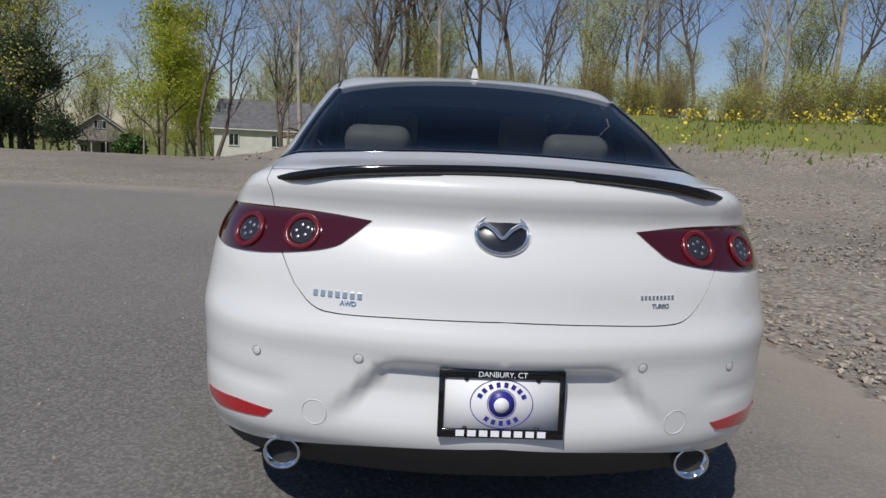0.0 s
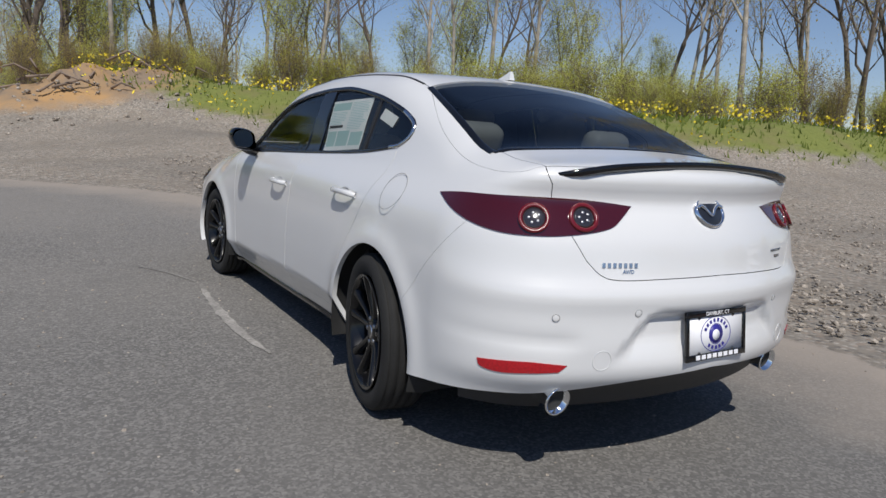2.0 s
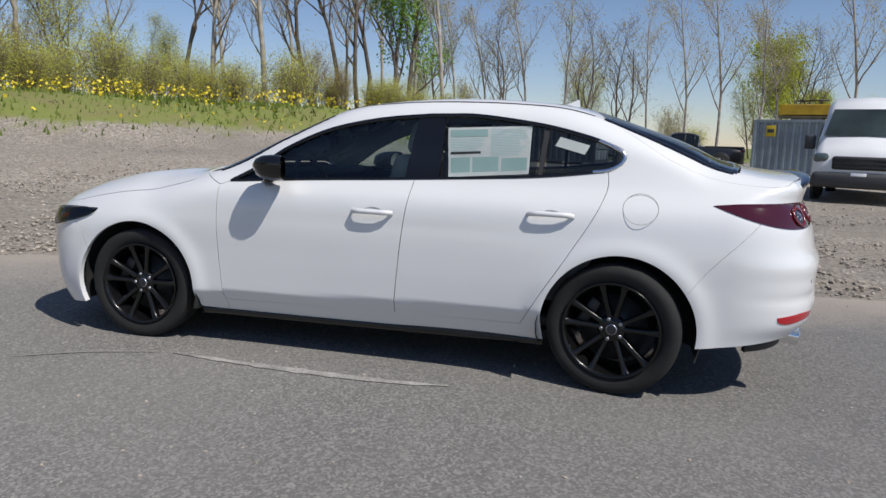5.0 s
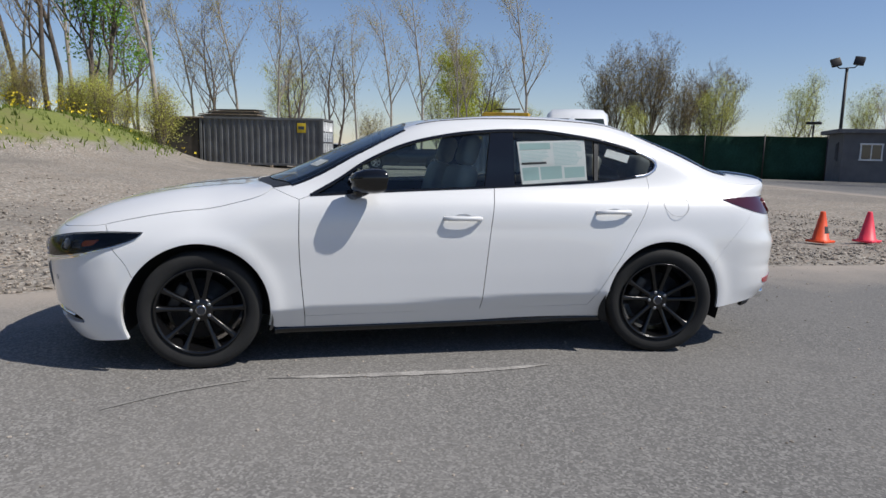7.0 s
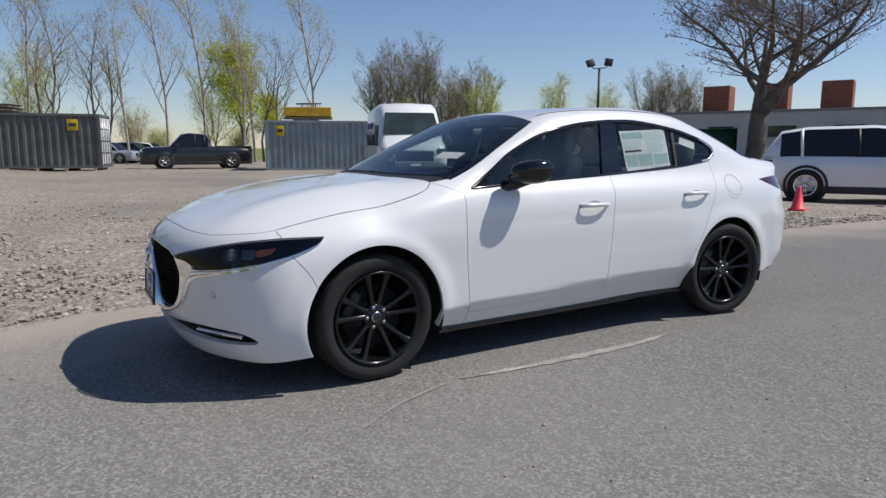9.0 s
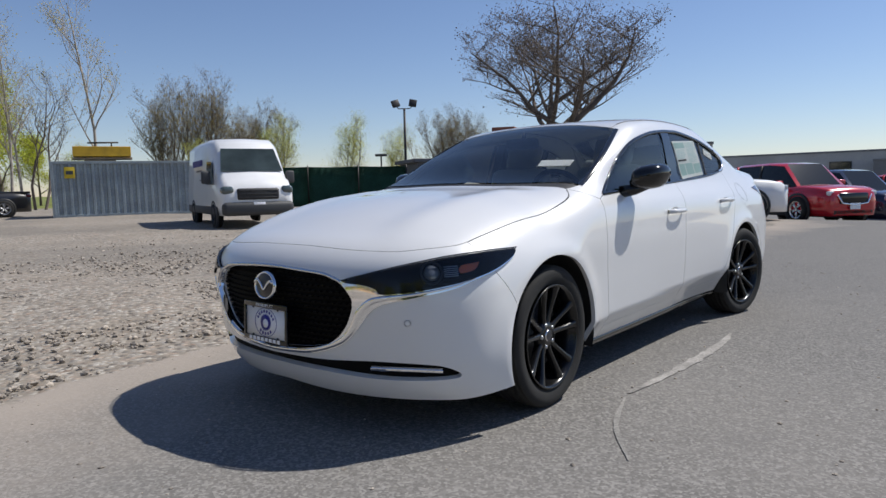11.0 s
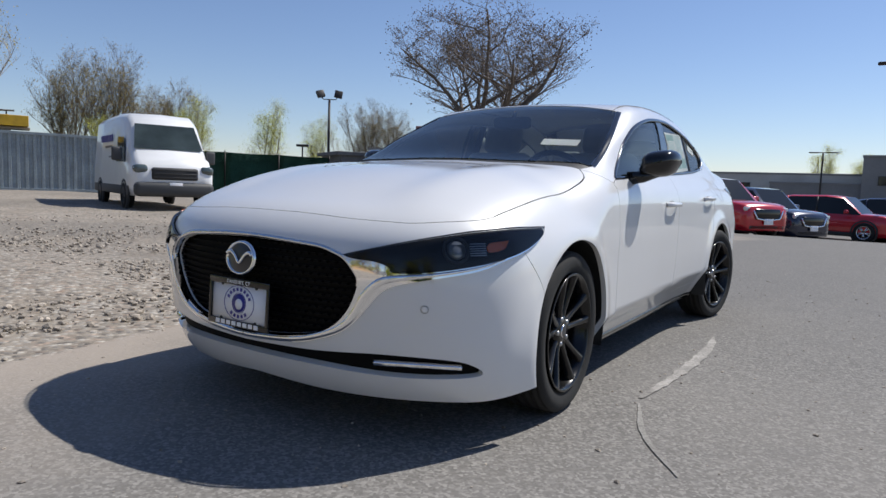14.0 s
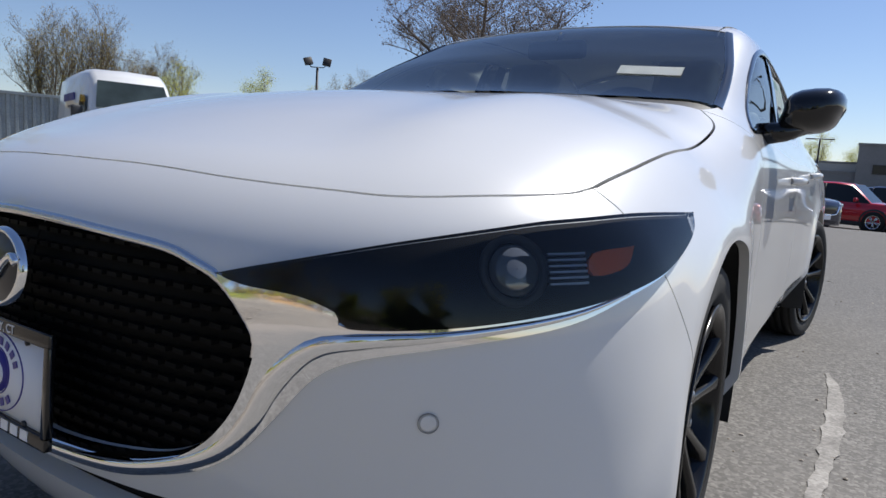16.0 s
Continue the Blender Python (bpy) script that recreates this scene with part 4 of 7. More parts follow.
# underside, wheel wells
bm = bmesh.new()
box(bm, (0, 0, 0.21), (1.50, 1.9, 0.06), None, 0.02)
box(bm, (0, 1.85, 0.25), (1.0, 0.4, 0.06), None, 0.02)
box(bm, (0, -1.85, 0.36), (1.0, 0.50, 0.06), None, 0.02)
box(bm, (0, 0, 0.28), (0.9, 3.6, 0.12), None, 0.02)
part("underbody", bm, "black_plastic", car, smooth=False)
for a in AXLES:
    for sd in (1, -1):
        bm = bmesh.new()
        m = Matrix.Translation((0.86 * sd, a, 0.325)) @ pose(0, 0, 0, 0, -90 * sd, 0)
        lathe(bm, [(0.385, 0.0), (0.40, 0.05), (0.40, 0.32), (0.05, 0.33)], 40, m)
        bmesh.ops.delete(bm, geom=[v for v in bm.verts if v.co.z < 0.19], context="VERTS")
        part("wheel_well", bm, "rubber", car)

# wheels
TYRE = [(0.235, -0.085), (0.255, -0.100), (0.285, -0.107), (0.305, -0.104), (0.318, -0.092), (0.3225, -0.078)]
for k in range(4):
    c = -0.06 + k * 0.04
    TYRE += [(0.325, c - 0.016), (0.325, c + 0.013), (0.318, c + 0.016), (0.318, c + 0.021)]
TYRE += [(0.3225, 0.085), (0.318, 0.092), (0.305, 0.104), (0.285, 0.107), (0.255, 0.100), (0.235, 0.085)]


def build_wheel(m, sd):
    bm = bmesh.new()
    lathe(bm, [(0.236, 0.097), (0.240, 0.105), (0.234, 0.106), (0.226, 0.098), (0.222, 0.085), (0.205, 0.04), (0.200, -0.08), (0.236, -0.095)], 60, m)
    lathe(bm, [(0.0005, 0.070), (0.034, 0.070), (0.062, 0.066), (0.070, 0.050), (0.072, 0.02)], 40, m)
    bmesh.ops.recalc_face_normals(bm, faces=bm.faces)
    w = part("wheel", bm, "wheel_black", car, "gloss black ten-spoke alloy wheel")
    bm = bmesh.new()
    lathe(bm, TYRE, 64, m)
    bmesh.ops.recalc_face_normals(bm, faces=bm.faces)
    part("tyre", bm, "tyre", w, "black low-profile tyre")
    for k in range(10):
        bm = bmesh.new()
        mm = m @ pose(0, 0, 0, 0, 0, 36 * k + (4 if k % 2 else -4) + 18)
        rings = []
        for r, hw, top in ((0.055, 0.016, 0.066), (0.09, 0.013, 0.068), (0.14, 0.012, 0.078), (0.19, 0.0135, 0.090), (0.222, 0.019, 0.097), (0.232, 0.026, 0.099)):
            rings.append([bm.verts.new(mm @ Vector((r, yy, zz))) for yy, zz in ((-hw, top - 0.035), (-hw, top - 0.006), (-hw * 0.55, top), (hw * 0.55, top), (hw, top - 0.006), (hw, top - 0.035))])
        for a, b in zip(rings, rings[1:]):
            for q in range(5):
                bm.faces.new((a[q], a[q + 1], b[q + 1], b[q]))
        bmesh.ops.recalc_face_normals(bm, faces=bm.faces)
        part("spoke", bm, "wheel_black", w)
    for k in range(5):
        bm = bmesh.new()
        a = math.radians(72 * k + 18)
        lathe(bm, [(0.011, 0.04), (0.011, 0.066), (0.008, 0.072), (0.0004, 0.072)], 6, m @ Matrix.Translation((math.cos(a) * 0.052, math.sin(a) * 0.052, 0)))
        part("lug_nut", bm, "steel", w)
    bm = bmesh.new()
    lathe(bm, [(0.028, 0.066), (0.028, 0.072), (0.024, 0.074)], 32, m)
    cap = part("centre_cap", bm, "satin_chrome", w)
    bm = bmesh.new()
    lathe(bm, [(0.024, 0.0735), (0.0005, 0.074)], 24, m)
    part("cap_field", bm, "badge_dark", cap)
    bm = bmesh.new()
    lathe(bm, [(0.165, -0.01), (0.165, 0.012), (0.09, 0.012), (0.09, 0.03), (0.0005, 0.03)], 40, m)
    part("brake_disc", bm, "dark_metal", w)
    bm = bmesh.new()
    box(bm, (0.14, 0, 0.01), (0.06, 0.15, 0.06), m @ pose(0, 0, 0, 0, 0, 60), bevel=0.012)
    part("brake_caliper", bm, "dark_metal", w)


for a in (1.39, -1.335):
    for sd in (1, -1):
        build_wheel(Matrix.Translation((-0.768 * sd, a, 0.325)) @ pose(0, 0, 0, 0, 0, -7 if a > 0 else 0) @ pose(0, 0, 0, 0, -90 * sd, 7 * a) @ Matrix.Diagonal((1, 1, 0.92, 1)), sd)

# cabin
bm = bmesh.new()
box(bm, (0, 0.80, 0.86), (1.36, 0.42, 0.22), None, 0.06, 3)
box(bm, (0, 0.72, 0.97), (1.30, 0.30, 0.06), None, 0.025, 2)
part("dashboard", bm, "trim_dark", car)
bm = bmesh.new()
box(bm, (0, -1.55, 1.02), (1.22, 0.48, 0.05), None, 0.02)
part("parcel_shelf", bm, "trim_dark", car)
bm = bmesh.new()
box(bm, (0, -0.2, 0.30), (1.40, 2.3, 0.06), None, 0.02)
box(bm, (0, 0.1, 0.5), (0.24, 1.0, 0.36), None, 0.04)
part("cabin_floor", bm, "trim_dark", car)
for sd in (1, -1):
    bm = bmesh.new()
    box(bm, (0, 0, 0), (0.02, 2.0, 0.55), Matrix.Translation((sd * 0.74, -0.1, 0.70)))
    part("door_card", bm, "trim_dark", car, smooth=False)


def rounded_block(bm, c, s, m, r):
    box(bm, c, s, m, r, 4)


for x, y in ((-0.36, 0.02), (0.36, 0.02)):
    bm = bmesh.new()
    rounded_block(bm, (x, y + 0.22, 0.52), (0.50, 0.52, 0.16), None, 0.06)
    st = part("front_seat", bm, "seat_leather", car, "pale leather front seat")
    bm = bmesh.new()
    rounded_block(bm, (0, 0, 0.30), (0.48, 0.14, 0.60), Matrix.Translation((x, y - 0.02, 0.55)) @ pose(0, 0, 0, 16, 0, 0), 0.06)
    part("seat_back", bm, "seat_leather", st)
    bm = bmesh.new()
    rounded_block(bm, (0, 0, 0.70), (0.27, 0.10, 0.19), Matrix.Translation((x, y - 0.02, 0.55)) @ pose(0, 0, 0, 16, 0, 0), 0.045)
    part("head_rest", bm, "seat_leather", st)
bm = bmesh.new()
rounded_block(bm, (0, -0.82, 0.52), (1.24, 0.50, 0.16), None, 0.06)
st = part("rear_seat", bm, "seat_leather", car, "pale leather rear bench")
bm = bmesh.new()
rounded_block(bm, (0, 0, 0.26), (1.24, 0.14, 0.54), Matrix.Translation((0, -1.08, 0.52)) @ pose(0, 0, 0, 22, 0, 0), 0.06)
part("seat_back", bm, "seat_leather", st)
for x in (-0.38, 0.38):
    bm = bmesh.new()
    rounded_block(bm, (0, 0, 0.0), (0.25, 0.12, 0.17), Matrix.Translation((x, -1.33, 1.13)) @ pose(0, 0, 0, 22, 0, 0), 0.05)
    part("head_rest", bm, "seat_leather", st)
bm = bmesh.new()
m = Matrix.Translation((-0.36, 0.50, 0.92)) @ pose(0, 0, 0, 68, 0, 0)
lathe(bm, [(0.185 + 0.016 * math.cos(a), 0.016 * math.sin(a)) for a in np.linspace(0, 2 * math.pi, 9)], 40, m)
box(bm, (0, 0, -0.01), (0.34, 0.035, 0.02), m, 0.008)
lathe(bm, [(0.07, -0.03), (0.065, 0.01), (0.0005, 0.015)], 24, m)
part("steering_wheel", bm, "trim_dark", car)
bm = bmesh.new()
box(bm, (0, 0.36, 1.275), (0.24, 0.05, 0.07), None, 0.02)
tube(bm, [(0, 0.36, 1.28), (0, 0.33, 1.34)], 0.012, 8)
part("inner_mirror", bm, "trim_dark", car)

# price sheet on the rear door glass, small slips
def sheet(pts, mat, parent, name, lift=-0.006):
    bm = bmesh.new()
    a, b, c, d = (np.array(k) for k in pts)
    k = np.linspace(0, 1, 7)
    g = np.array([(1 - v) * ((1 - u) * a + u * b) + v * ((1 - u) * d + u * c) for v in k for u in k])
    q = wrap(g)
    q = q + normal(q) * lift
    vs = [bm.verts.new(v) for v in q]
    for i in range(6):
        for j in range(6):
            bm.faces.new((vs[i * 7 + j], vs[i * 7 + j + 1], vs[i * 7 + j + 8], vs[i * 7 + j + 7]))
    bmesh.ops.solidify(bm, geom=list(bm.faces), thickness=0.001)
    return part(name, bm, mat, parent, smooth=False)


def on_sheet(u, v):
    a, b, c, d = (np.array(k) for k in ((-0.422, 1.283), (-0.861, 1.304), (-0.447, 1.030), (-0.863, 1.062)))
    return (1 - v) * ((1 - u) * a + u * b) + v * ((1 - u) * c + u * d)


ps = sheet([on_sheet(0, 0), on_sheet(1, 0), on_sheet(1, 1), on_sheet(0, 1)], "paper", car, "price_sheet", -0.007)
tagged(ps, "white price sheet printed with pale green blocks")
rng = random.Random(4)
for (u0, u1, v0, v1, mt) in ((0.03, 0.48, 0.05, 0.20, "paper_tint"), (0.03, 0.40, 0.50, 0.55, "ink"), (0.30, 0.62, 0.62, 0.92, "paper_tint"), (0.03, 0.27, 0.62, 0.92, "paper_tint"), (0.66, 0.97, 0.66, 0.92, "paper_tint")):
    sheet([on_sheet(u0, v0), on_sheet(u1, v0), on_sheet(u1, v1), on_sheet(u0, v1)], mt, ps, "print_block", -0.0055)
bm = bmesh.new()
for u0, u1, vv in ((0.03, 0.45, (0.24, 0.48)), (0.52, 0.97, (0.06, 0.62))):
    v = vv[0]
    while v < vv[1]:
        w = u1 - rng.random() * 0.12
        q = wrap(np.array([on_sheet(u0, v), on_sheet(w, v), on_sheet(w, v + 0.010), on_sheet(u0, v + 0.010)]))
        q = q + normal(q) * -0.0052
        bm.faces.new([bm.verts.new(k) for k in q])
        v += 0.033
part("print_line", bm, "paper_tint", ps, smooth=False)
sheet([(-1.008, 1.252), (-1.157, 1.214), (-1.134, 1.168), (-0.985, 1.207)], "paper", car, "paper_slip")

q = down(np.array([(-0.40, 0.80), (-0.58, 0.755), (-0.572, 0.69), (-0.39, 0.735)]))
bm = bmesh.new()
bm.faces.new([bm.verts.new(v) for v in q + normal(q) * 0.001])
bmesh.ops.solidify(bm, geom=list(bm.faces), thickness=0.001)
part("paper_slip", bm, "paper", car, smooth=False)

# ---- ground: one sheet of asphalt, gravel lot and grassy bank ----
LOT = np.array([(2.06, -2.6), (2.05, -4.8), (1.9, -7.3), (1.85, -9.5), (1.6, -12), (3, -15), (9, -17), (30, -18), (60, -60), (60, -400), (-400, -400), (-400, 9), (-30, 9.5),
                (-10.6, 9.3), (-7.4, 9.3), (-4.6, 9.25), (-2.4, 8.8), (-0.9, 7.6), (-0.03, 6.6), (0.6, 4.8), (0.92, 4.1), (1.15, 3.3), (1.42, 2.6), (1.5, 1.9), (1.85, 0.8), (2.08, -0.3), (2.12, -1)])


def lot_distance(p):
    """Metres outside the asphalt (below zero: on it)."""
    d = np.full(len(p), 1e9)
    for a, b in zip(LOT, np.roll(LOT, -1, 0)):
        ab = b - a
        t = np.clip(((p - a) @ ab) / (ab @ ab), 0, 1)
        d = np.minimum(d, np.linalg.norm(p - (a + t[:, None] * ab), axis=1))
    return np.where(inside(LOT, p), -d, d)


def wobble(p, s, seed=0.0):
    return np.array([noise.noise(Vector((x * s, y * s, seed))) for x, y in p])


def bank(p):
    """How much of the grassy bank stands at a place, 0 to 1."""
    x, y = p[:, 0], p[:, 1]
    u = 0.62 * x + 0.78 * y
    return ramp(u, 15.5, 21) * ramp(y - 0.16 * x, 1.0, 7.0) * ramp(x + 0.08 * y, -1.0, 7.0)


def ground_z(p):
    x, y = p[:, 0], p[:, 1]
    u = 0.62 * x + 0.78 * y
    z = 0.75 * ramp(u, 4.0, 17) * ramp(y - 0.10 * x, -1, 8) * ramp(x, -6, 2)
    z = z + 1.55 * bank(p)
    z = z + 0.05 * ramp(x, 6, 26) * (1 - ramp(y - 0.10 * x, -1, 8))
    # dirt heap past the end of the road
    z = z + 1.9 * np.exp(-(((x + 1.2) / 4.2) ** 2 + ((y - 25) / 3.4) ** 2))
    z = z - 0.55 * ramp(-y, 13, 24) * (1 - ramp(x, 2, 12))
    z = z - 4.2 * ramp(y, 18, 95) * (1 - ramp(x, -8, 6))
    return z


def spacing(n, far):
    t = np.linspace(-1, 1, n)
    return far * np.sinh(t * 6.2) / np.sinh(6.2)


gx, gy = spacing(340, 900) + 3.0, spacing(340, 900) + 3.0
GX, GY = np.meshgrid(gx, gy, indexing="ij")
gp = np.stack([GX.ravel(), GY.ravel()], -1)
far_off = np.hypot(gp[:, 0], gp[:, 1])
lot_d = lot_distance(gp)
rough = wobble(gp, 0.35, 2.0) * 0.06 + wobble(gp, 1.3, 5.0) * 0.035
gz = ground_z(gp) + rough * ramp(lot_d, 0.0, 1.5) - 0.012 * ramp(lot_d, -0.05, 0.25) + 0.18 * wobble(gp, 0.22, 9.0) * bank(gp)
mound = np.exp(-(((gp[:, 0] + 1.2) / 4.6) ** 2 + ((gp[:, 1] - 25) / 3.8) ** 2))
gz = gz + mound * (0.55 * wobble(gp, 0.8, 4.0) + 0.22 * wobble(gp, 2.4, 6.0))
n = len(gx)
quads = [(i * n + j, (i + 1) * n + j, (i + 1) * n + j + 1, i * n + j + 1) for i in range(n - 1) for j in range(n - 1)]
me = bpy.data.meshes.new("ground")
me.from_pydata([(x, y, z) for (x, y), z in zip(gp, gz)], [], quads)
me.polygons.foreach_set("use_smooth", [True] * len(me.polygons))
field = bank(gp) * 1.15
field = np.maximum(field, ramp(gp[:, 1], 26, 40) * 1.0)
field = np.maximum(field, ramp(gp[:, 0], 50, 60))
heap = np.exp(-(((gp[:, 0] + 1.2) / 4.0) ** 2 + ((gp[:, 1] - 24.4) / 2.6) ** 2))
for key, vals in (("lot", lot_d), ("field", field), ("heap", heap)):
    at = me.attributes.new(key, "FLOAT", "POINT")
    at.data.foreach_set("value", vals.astype(np.float32))
ground = tagged(new("ground", me), "grey asphalt lot meeting pale gravel and a grassy bank", "ground", kind="structure")


def ground_material():
    m, nd, l, b = material("ground")

    def node(kind, **kw):
        k = nd.new("ShaderNode" + kind)
        for a, v in kw.items():
            if a == "op":
                k.operation = v
        return k

    tc = node("TexCoord")

    def nz(scale, detail=5, rough=0.6):
        t = node("TexNoise")
        t.inputs["Scale"].default_value, t.inputs["Detail"].default_value, t.inputs["Roughness"].default_value = scale, detail, rough
        l.new(tc.outputs["Object"], t.inputs["Vector"])
        return t.outputs["Fac"]

    def math2(op, a, c):
        k = node("Math", op=op)
        for i, v in enumerate((a, c)):
            if isinstance(v, (int, float)):
                k.inputs[i].default_value = v
            else:
                l.new(v, k.inputs[i])
        return k.outputs[0]

    def rng(v, a, c, d, e):
        k = node("MapRange")
        for i, q in enumerate((a, c, d, e)):
            k.inputs[i + 1].default_value = q
        l.new(v, k.inputs[0])
        return k.outputs[0]

    def mixc(f, a, c):
        k = nd.new("ShaderNodeMix")
        k.data_type = "RGBA"
        l.new(f, k.inputs[0])
        for i, v in ((6, a), (7, c)):
            if isinstance(v, tuple):
                k.inputs[i].default_value = (*v, 1)
            else:
                l.new(v, k.inputs[i])
        return k.outputs[2]

    def attr(name):
        k = node("Attribute")
        k.attribute_name = name
        return k.outputs["Fac"]

    # asphalt: dark binder with pale grit, large worn and dusty patches
    vor = node("TexVoronoi")
    vor.inputs["Scale"].default_value = 95
    l.new(tc.outputs["Object"], vor.inputs["Vector"])
    sep = node("SeparateColor")
    l.new(vor.outputs["Color"], sep.inputs[0])
    grit = rng(sep.outputs[0], 0.0, 1.0, 0.0, 1.0)
    asphalt = mixc(math2("POWER", grit, 1.8), (0.115, 0.110, 0.103), (0.335, 0.32, 0.298))
    spots = node("TexVoronoi")
    spots.inputs["Scale"].default_value = 26
    l.new(tc.outputs["Object"], spots.inputs["Vector"])
    asphalt = mixc(math2("MULTIPLY", rng(spots.outputs["Distance"], 0.0, 0.13, 1.0, 0.0), rng(nz(9, 2), 0.55, 0.65, 0.0, 0.6)), asphalt, (0.36, 0.345, 0.32))
    asphalt = mixc(rng(nz(0.55, 6), 0.35, 0.70, 0.0, 0.5), asphalt, (0.245, 0.23, 0.21))
    asphalt = mixc(rng(nz(2.6, 5), 0.58, 0.75, 0.0, 0.45), asphalt, (0.135, 0.13, 0.125))
    # paler and dustier towards one end of the lot, darker and fresher at the other
    xyz = node("SeparateXYZ")
    l.new(tc.outputs["Object"], xyz.inputs[0])
    along = math2("ADD", math2("SUBTRACT", xyz.outputs[1], math2("MULTIPLY", xyz.outputs[0], 0.25)), math2("MULTIPLY", math2("SUBTRACT", nz(0.45, 5), 0.5), 5.0))
    asphalt = mixc(rng(along, -3.0, 4.5, 0.50, 0.0), asphalt, (0.125, 0.122, 0.118))
    asphalt = mixc(rng(along, 1.0, 6.0, 0.0, 0.30), asphalt, (0.30, 0.272, 0.24))
    # dust that gathers along the asphalt's edge
    lot = attr("lot")
    edge = math2("ADD", lot, math2("MULTIPLY", math2("SUBTRACT", nz(1.1, 6), 0.5), 1.6))
    asphalt = mixc(rng(edge, -1.3, 0.0, 0.0, 0.85), asphalt, (0.36, 0.31, 0.26))
    # gravel: stones of several tones in pale dirt
    v2 = node("TexVoronoi")
    v2.inputs["Scale"].default_value = 24
    v2.inputs["Randomness"].default_value = 1.0
    l.new(tc.outputs["Object"], v2.inputs["Vector"])
    s2 = node("SeparateColor")
    l.new(v2.outputs["Color"], s2.inputs[0])
    stone = mixc(s2.outputs[0], (0.09, 0.082, 0.075), (0.50, 0.46, 0.40))
    stone = mixc(rng(s2.outputs[1], 0.75, 0.95, 0.0, 0.6), stone, (0.36, 0.25, 0.18))
    dirt = mixc(nz(3.0, 8), (0.185, 0.152, 0.118), (0.33, 0.285, 0.228))
    gravel = mixc(rng(v2.outputs["Distance"], 0.35, 0.6, 0.0, 0.7), stone, dirt)
    gravel = mixc(rng(nz(0.8, 6), 0.5, 0.72, 0.0, 0.7), gravel, dirt)
    gravel = mixc(rng(nz(0.16, 4), 0.45, 0.62, 0.0, 0.55), gravel, (0.17, 0.155, 0.135))
    # grass and heaped earth
    grass = mixc(nz(6, 8, 0.7), (0.10, 0.13, 0.03), (0.25, 0.265, 0.075))
    grass = mixc(rng(nz(0.7, 5), 0.5, 0.7, 0.0, 0.7), grass, (0.20, 0.165, 0.085))
    earth = mixc(rng(nz(0.45, 5), 0.4, 0.62, 0.0, 1.0), (0.25, 0.19, 0.135), (0.44, 0.27, 0.125))
    cover = math2("ADD", attr("field"), math2("MULTIPLY", math2("SUBTRACT", nz(0.9, 7), 0.5), 0.9))
    rest = mixc(rng(cover, 0.32, 0.52, 0.0, 1.0), gravel, grass)
    rest = mixc(rng(math2("ADD", attr("heap"), math2("MULTIPLY", math2("SUBTRACT", nz(1.2, 6), 0.5), 0.5)), 0.25, 0.5, 0.0, 1.0), rest, earth)
    mask = rng(math2("ADD", lot, math2("MULTIPLY", math2("SUBTRACT", nz(3.5, 7, 0.7), 0.5), 0.55)), -0.02, 0.06, 0.0, 1.0)
    l.new(mixc(mask, asphalt, rest), b.inputs["Base Color"])
    b.inputs["Roughness"].default_value = 0.92
    b.inputs["Specular IOR Level"].default_value = 0.25
    bp = node("Bump")
    bp.inputs["Strength"].default_value, bp.inputs["Distance"].default_value = 0.5, 0.0045
    relief = math2("ADD", math2("MULTIPLY", grit, 0.35), math2("MULTIPLY", rng(v2.outputs["Distance"], 0.0, 0.5, 3.5, 0.0), mask))
    l.new(math2("ADD", relief, nz(35, 4)), bp.inputs["Height"])
    l.new(bp.outputs[0], b.inputs["Normal"])
    return m


me.materials.append(ground_material())

# scattered stones on the gravel and grit on the asphalt
M["stone"] = plain("stone", (0.31, 0.27, 0.225), 0.9, vary=0.7, scale=14, fine=0.3, fscale=120)


def stones(name, spots, sizes, seed, label):
    r = np.random.RandomState(seed)
    ico = bmesh.new()
    bmesh.ops.create_icosphere(ico, subdivisions=1, radius=1)
    bv = np.array([v.co[:] for v in ico.verts])
    bf = np.array([[v.index for v in f.verts] for f in ico.faces])
    ico.free()
    z = ground_z(spots)
    vs, fs = [], []
    for i, (p, s) in enumerate(zip(spots, sizes)):
        q = bv * (0.7 + 0.6 * r.rand(len(bv), 1)) * s * [1 + 0.5 * r.rand(), 1, 0.55 + 0.3 * r.rand()]
        a = r.rand() * 6.3
        q = q @ np.array([[math.cos(a), -math.sin(a), 0], [math.sin(a), math.cos(a), 0], [0, 0, 1]])
        vs.append(q + [p[0], p[1], z[i] + s * 0.15])
        fs.append(bf + i * len(bv))
    m = bpy.data.meshes.new(name)
    m.from_pydata(np.vstack(vs).tolist(), [], np.vstack(fs).tolist())
    m.materials.append(M["stone"])
    return tagged(new(name, m), label, "stones", kind="stuff")


rs_ = np.random.RandomState(11)
c = np.stack([rs_.uniform(0.2, 12, 50000), rs_.uniform(-10, 12, 50000)], -1)
dd = lot_distance(c)
keep = (dd > 0.05) & (rs_.rand(len(c)) < np.clip(1.25 - dd / 7.0, 0.08, 1)) & (wobble(c, 0.9, 3.0) > -0.25)
c = c[keep][:22000]
stones("gravel", c, 0.006 + 0.022 * rs_.rand(len(c)) ** 2.5, 5, "loose pale gravel stones on the dirt lot")
c = np.stack([rs_.uniform(-6, 2.5, 2200), rs_.uniform(-5, 7, 2200)], -1)
c = c[(lot_distance(c) < -0.03)]
stones("grit", c, 0.003 + 0.006 * rs_.rand(len(c)) ** 2, 6, "loose grit scattered on the asphalt")

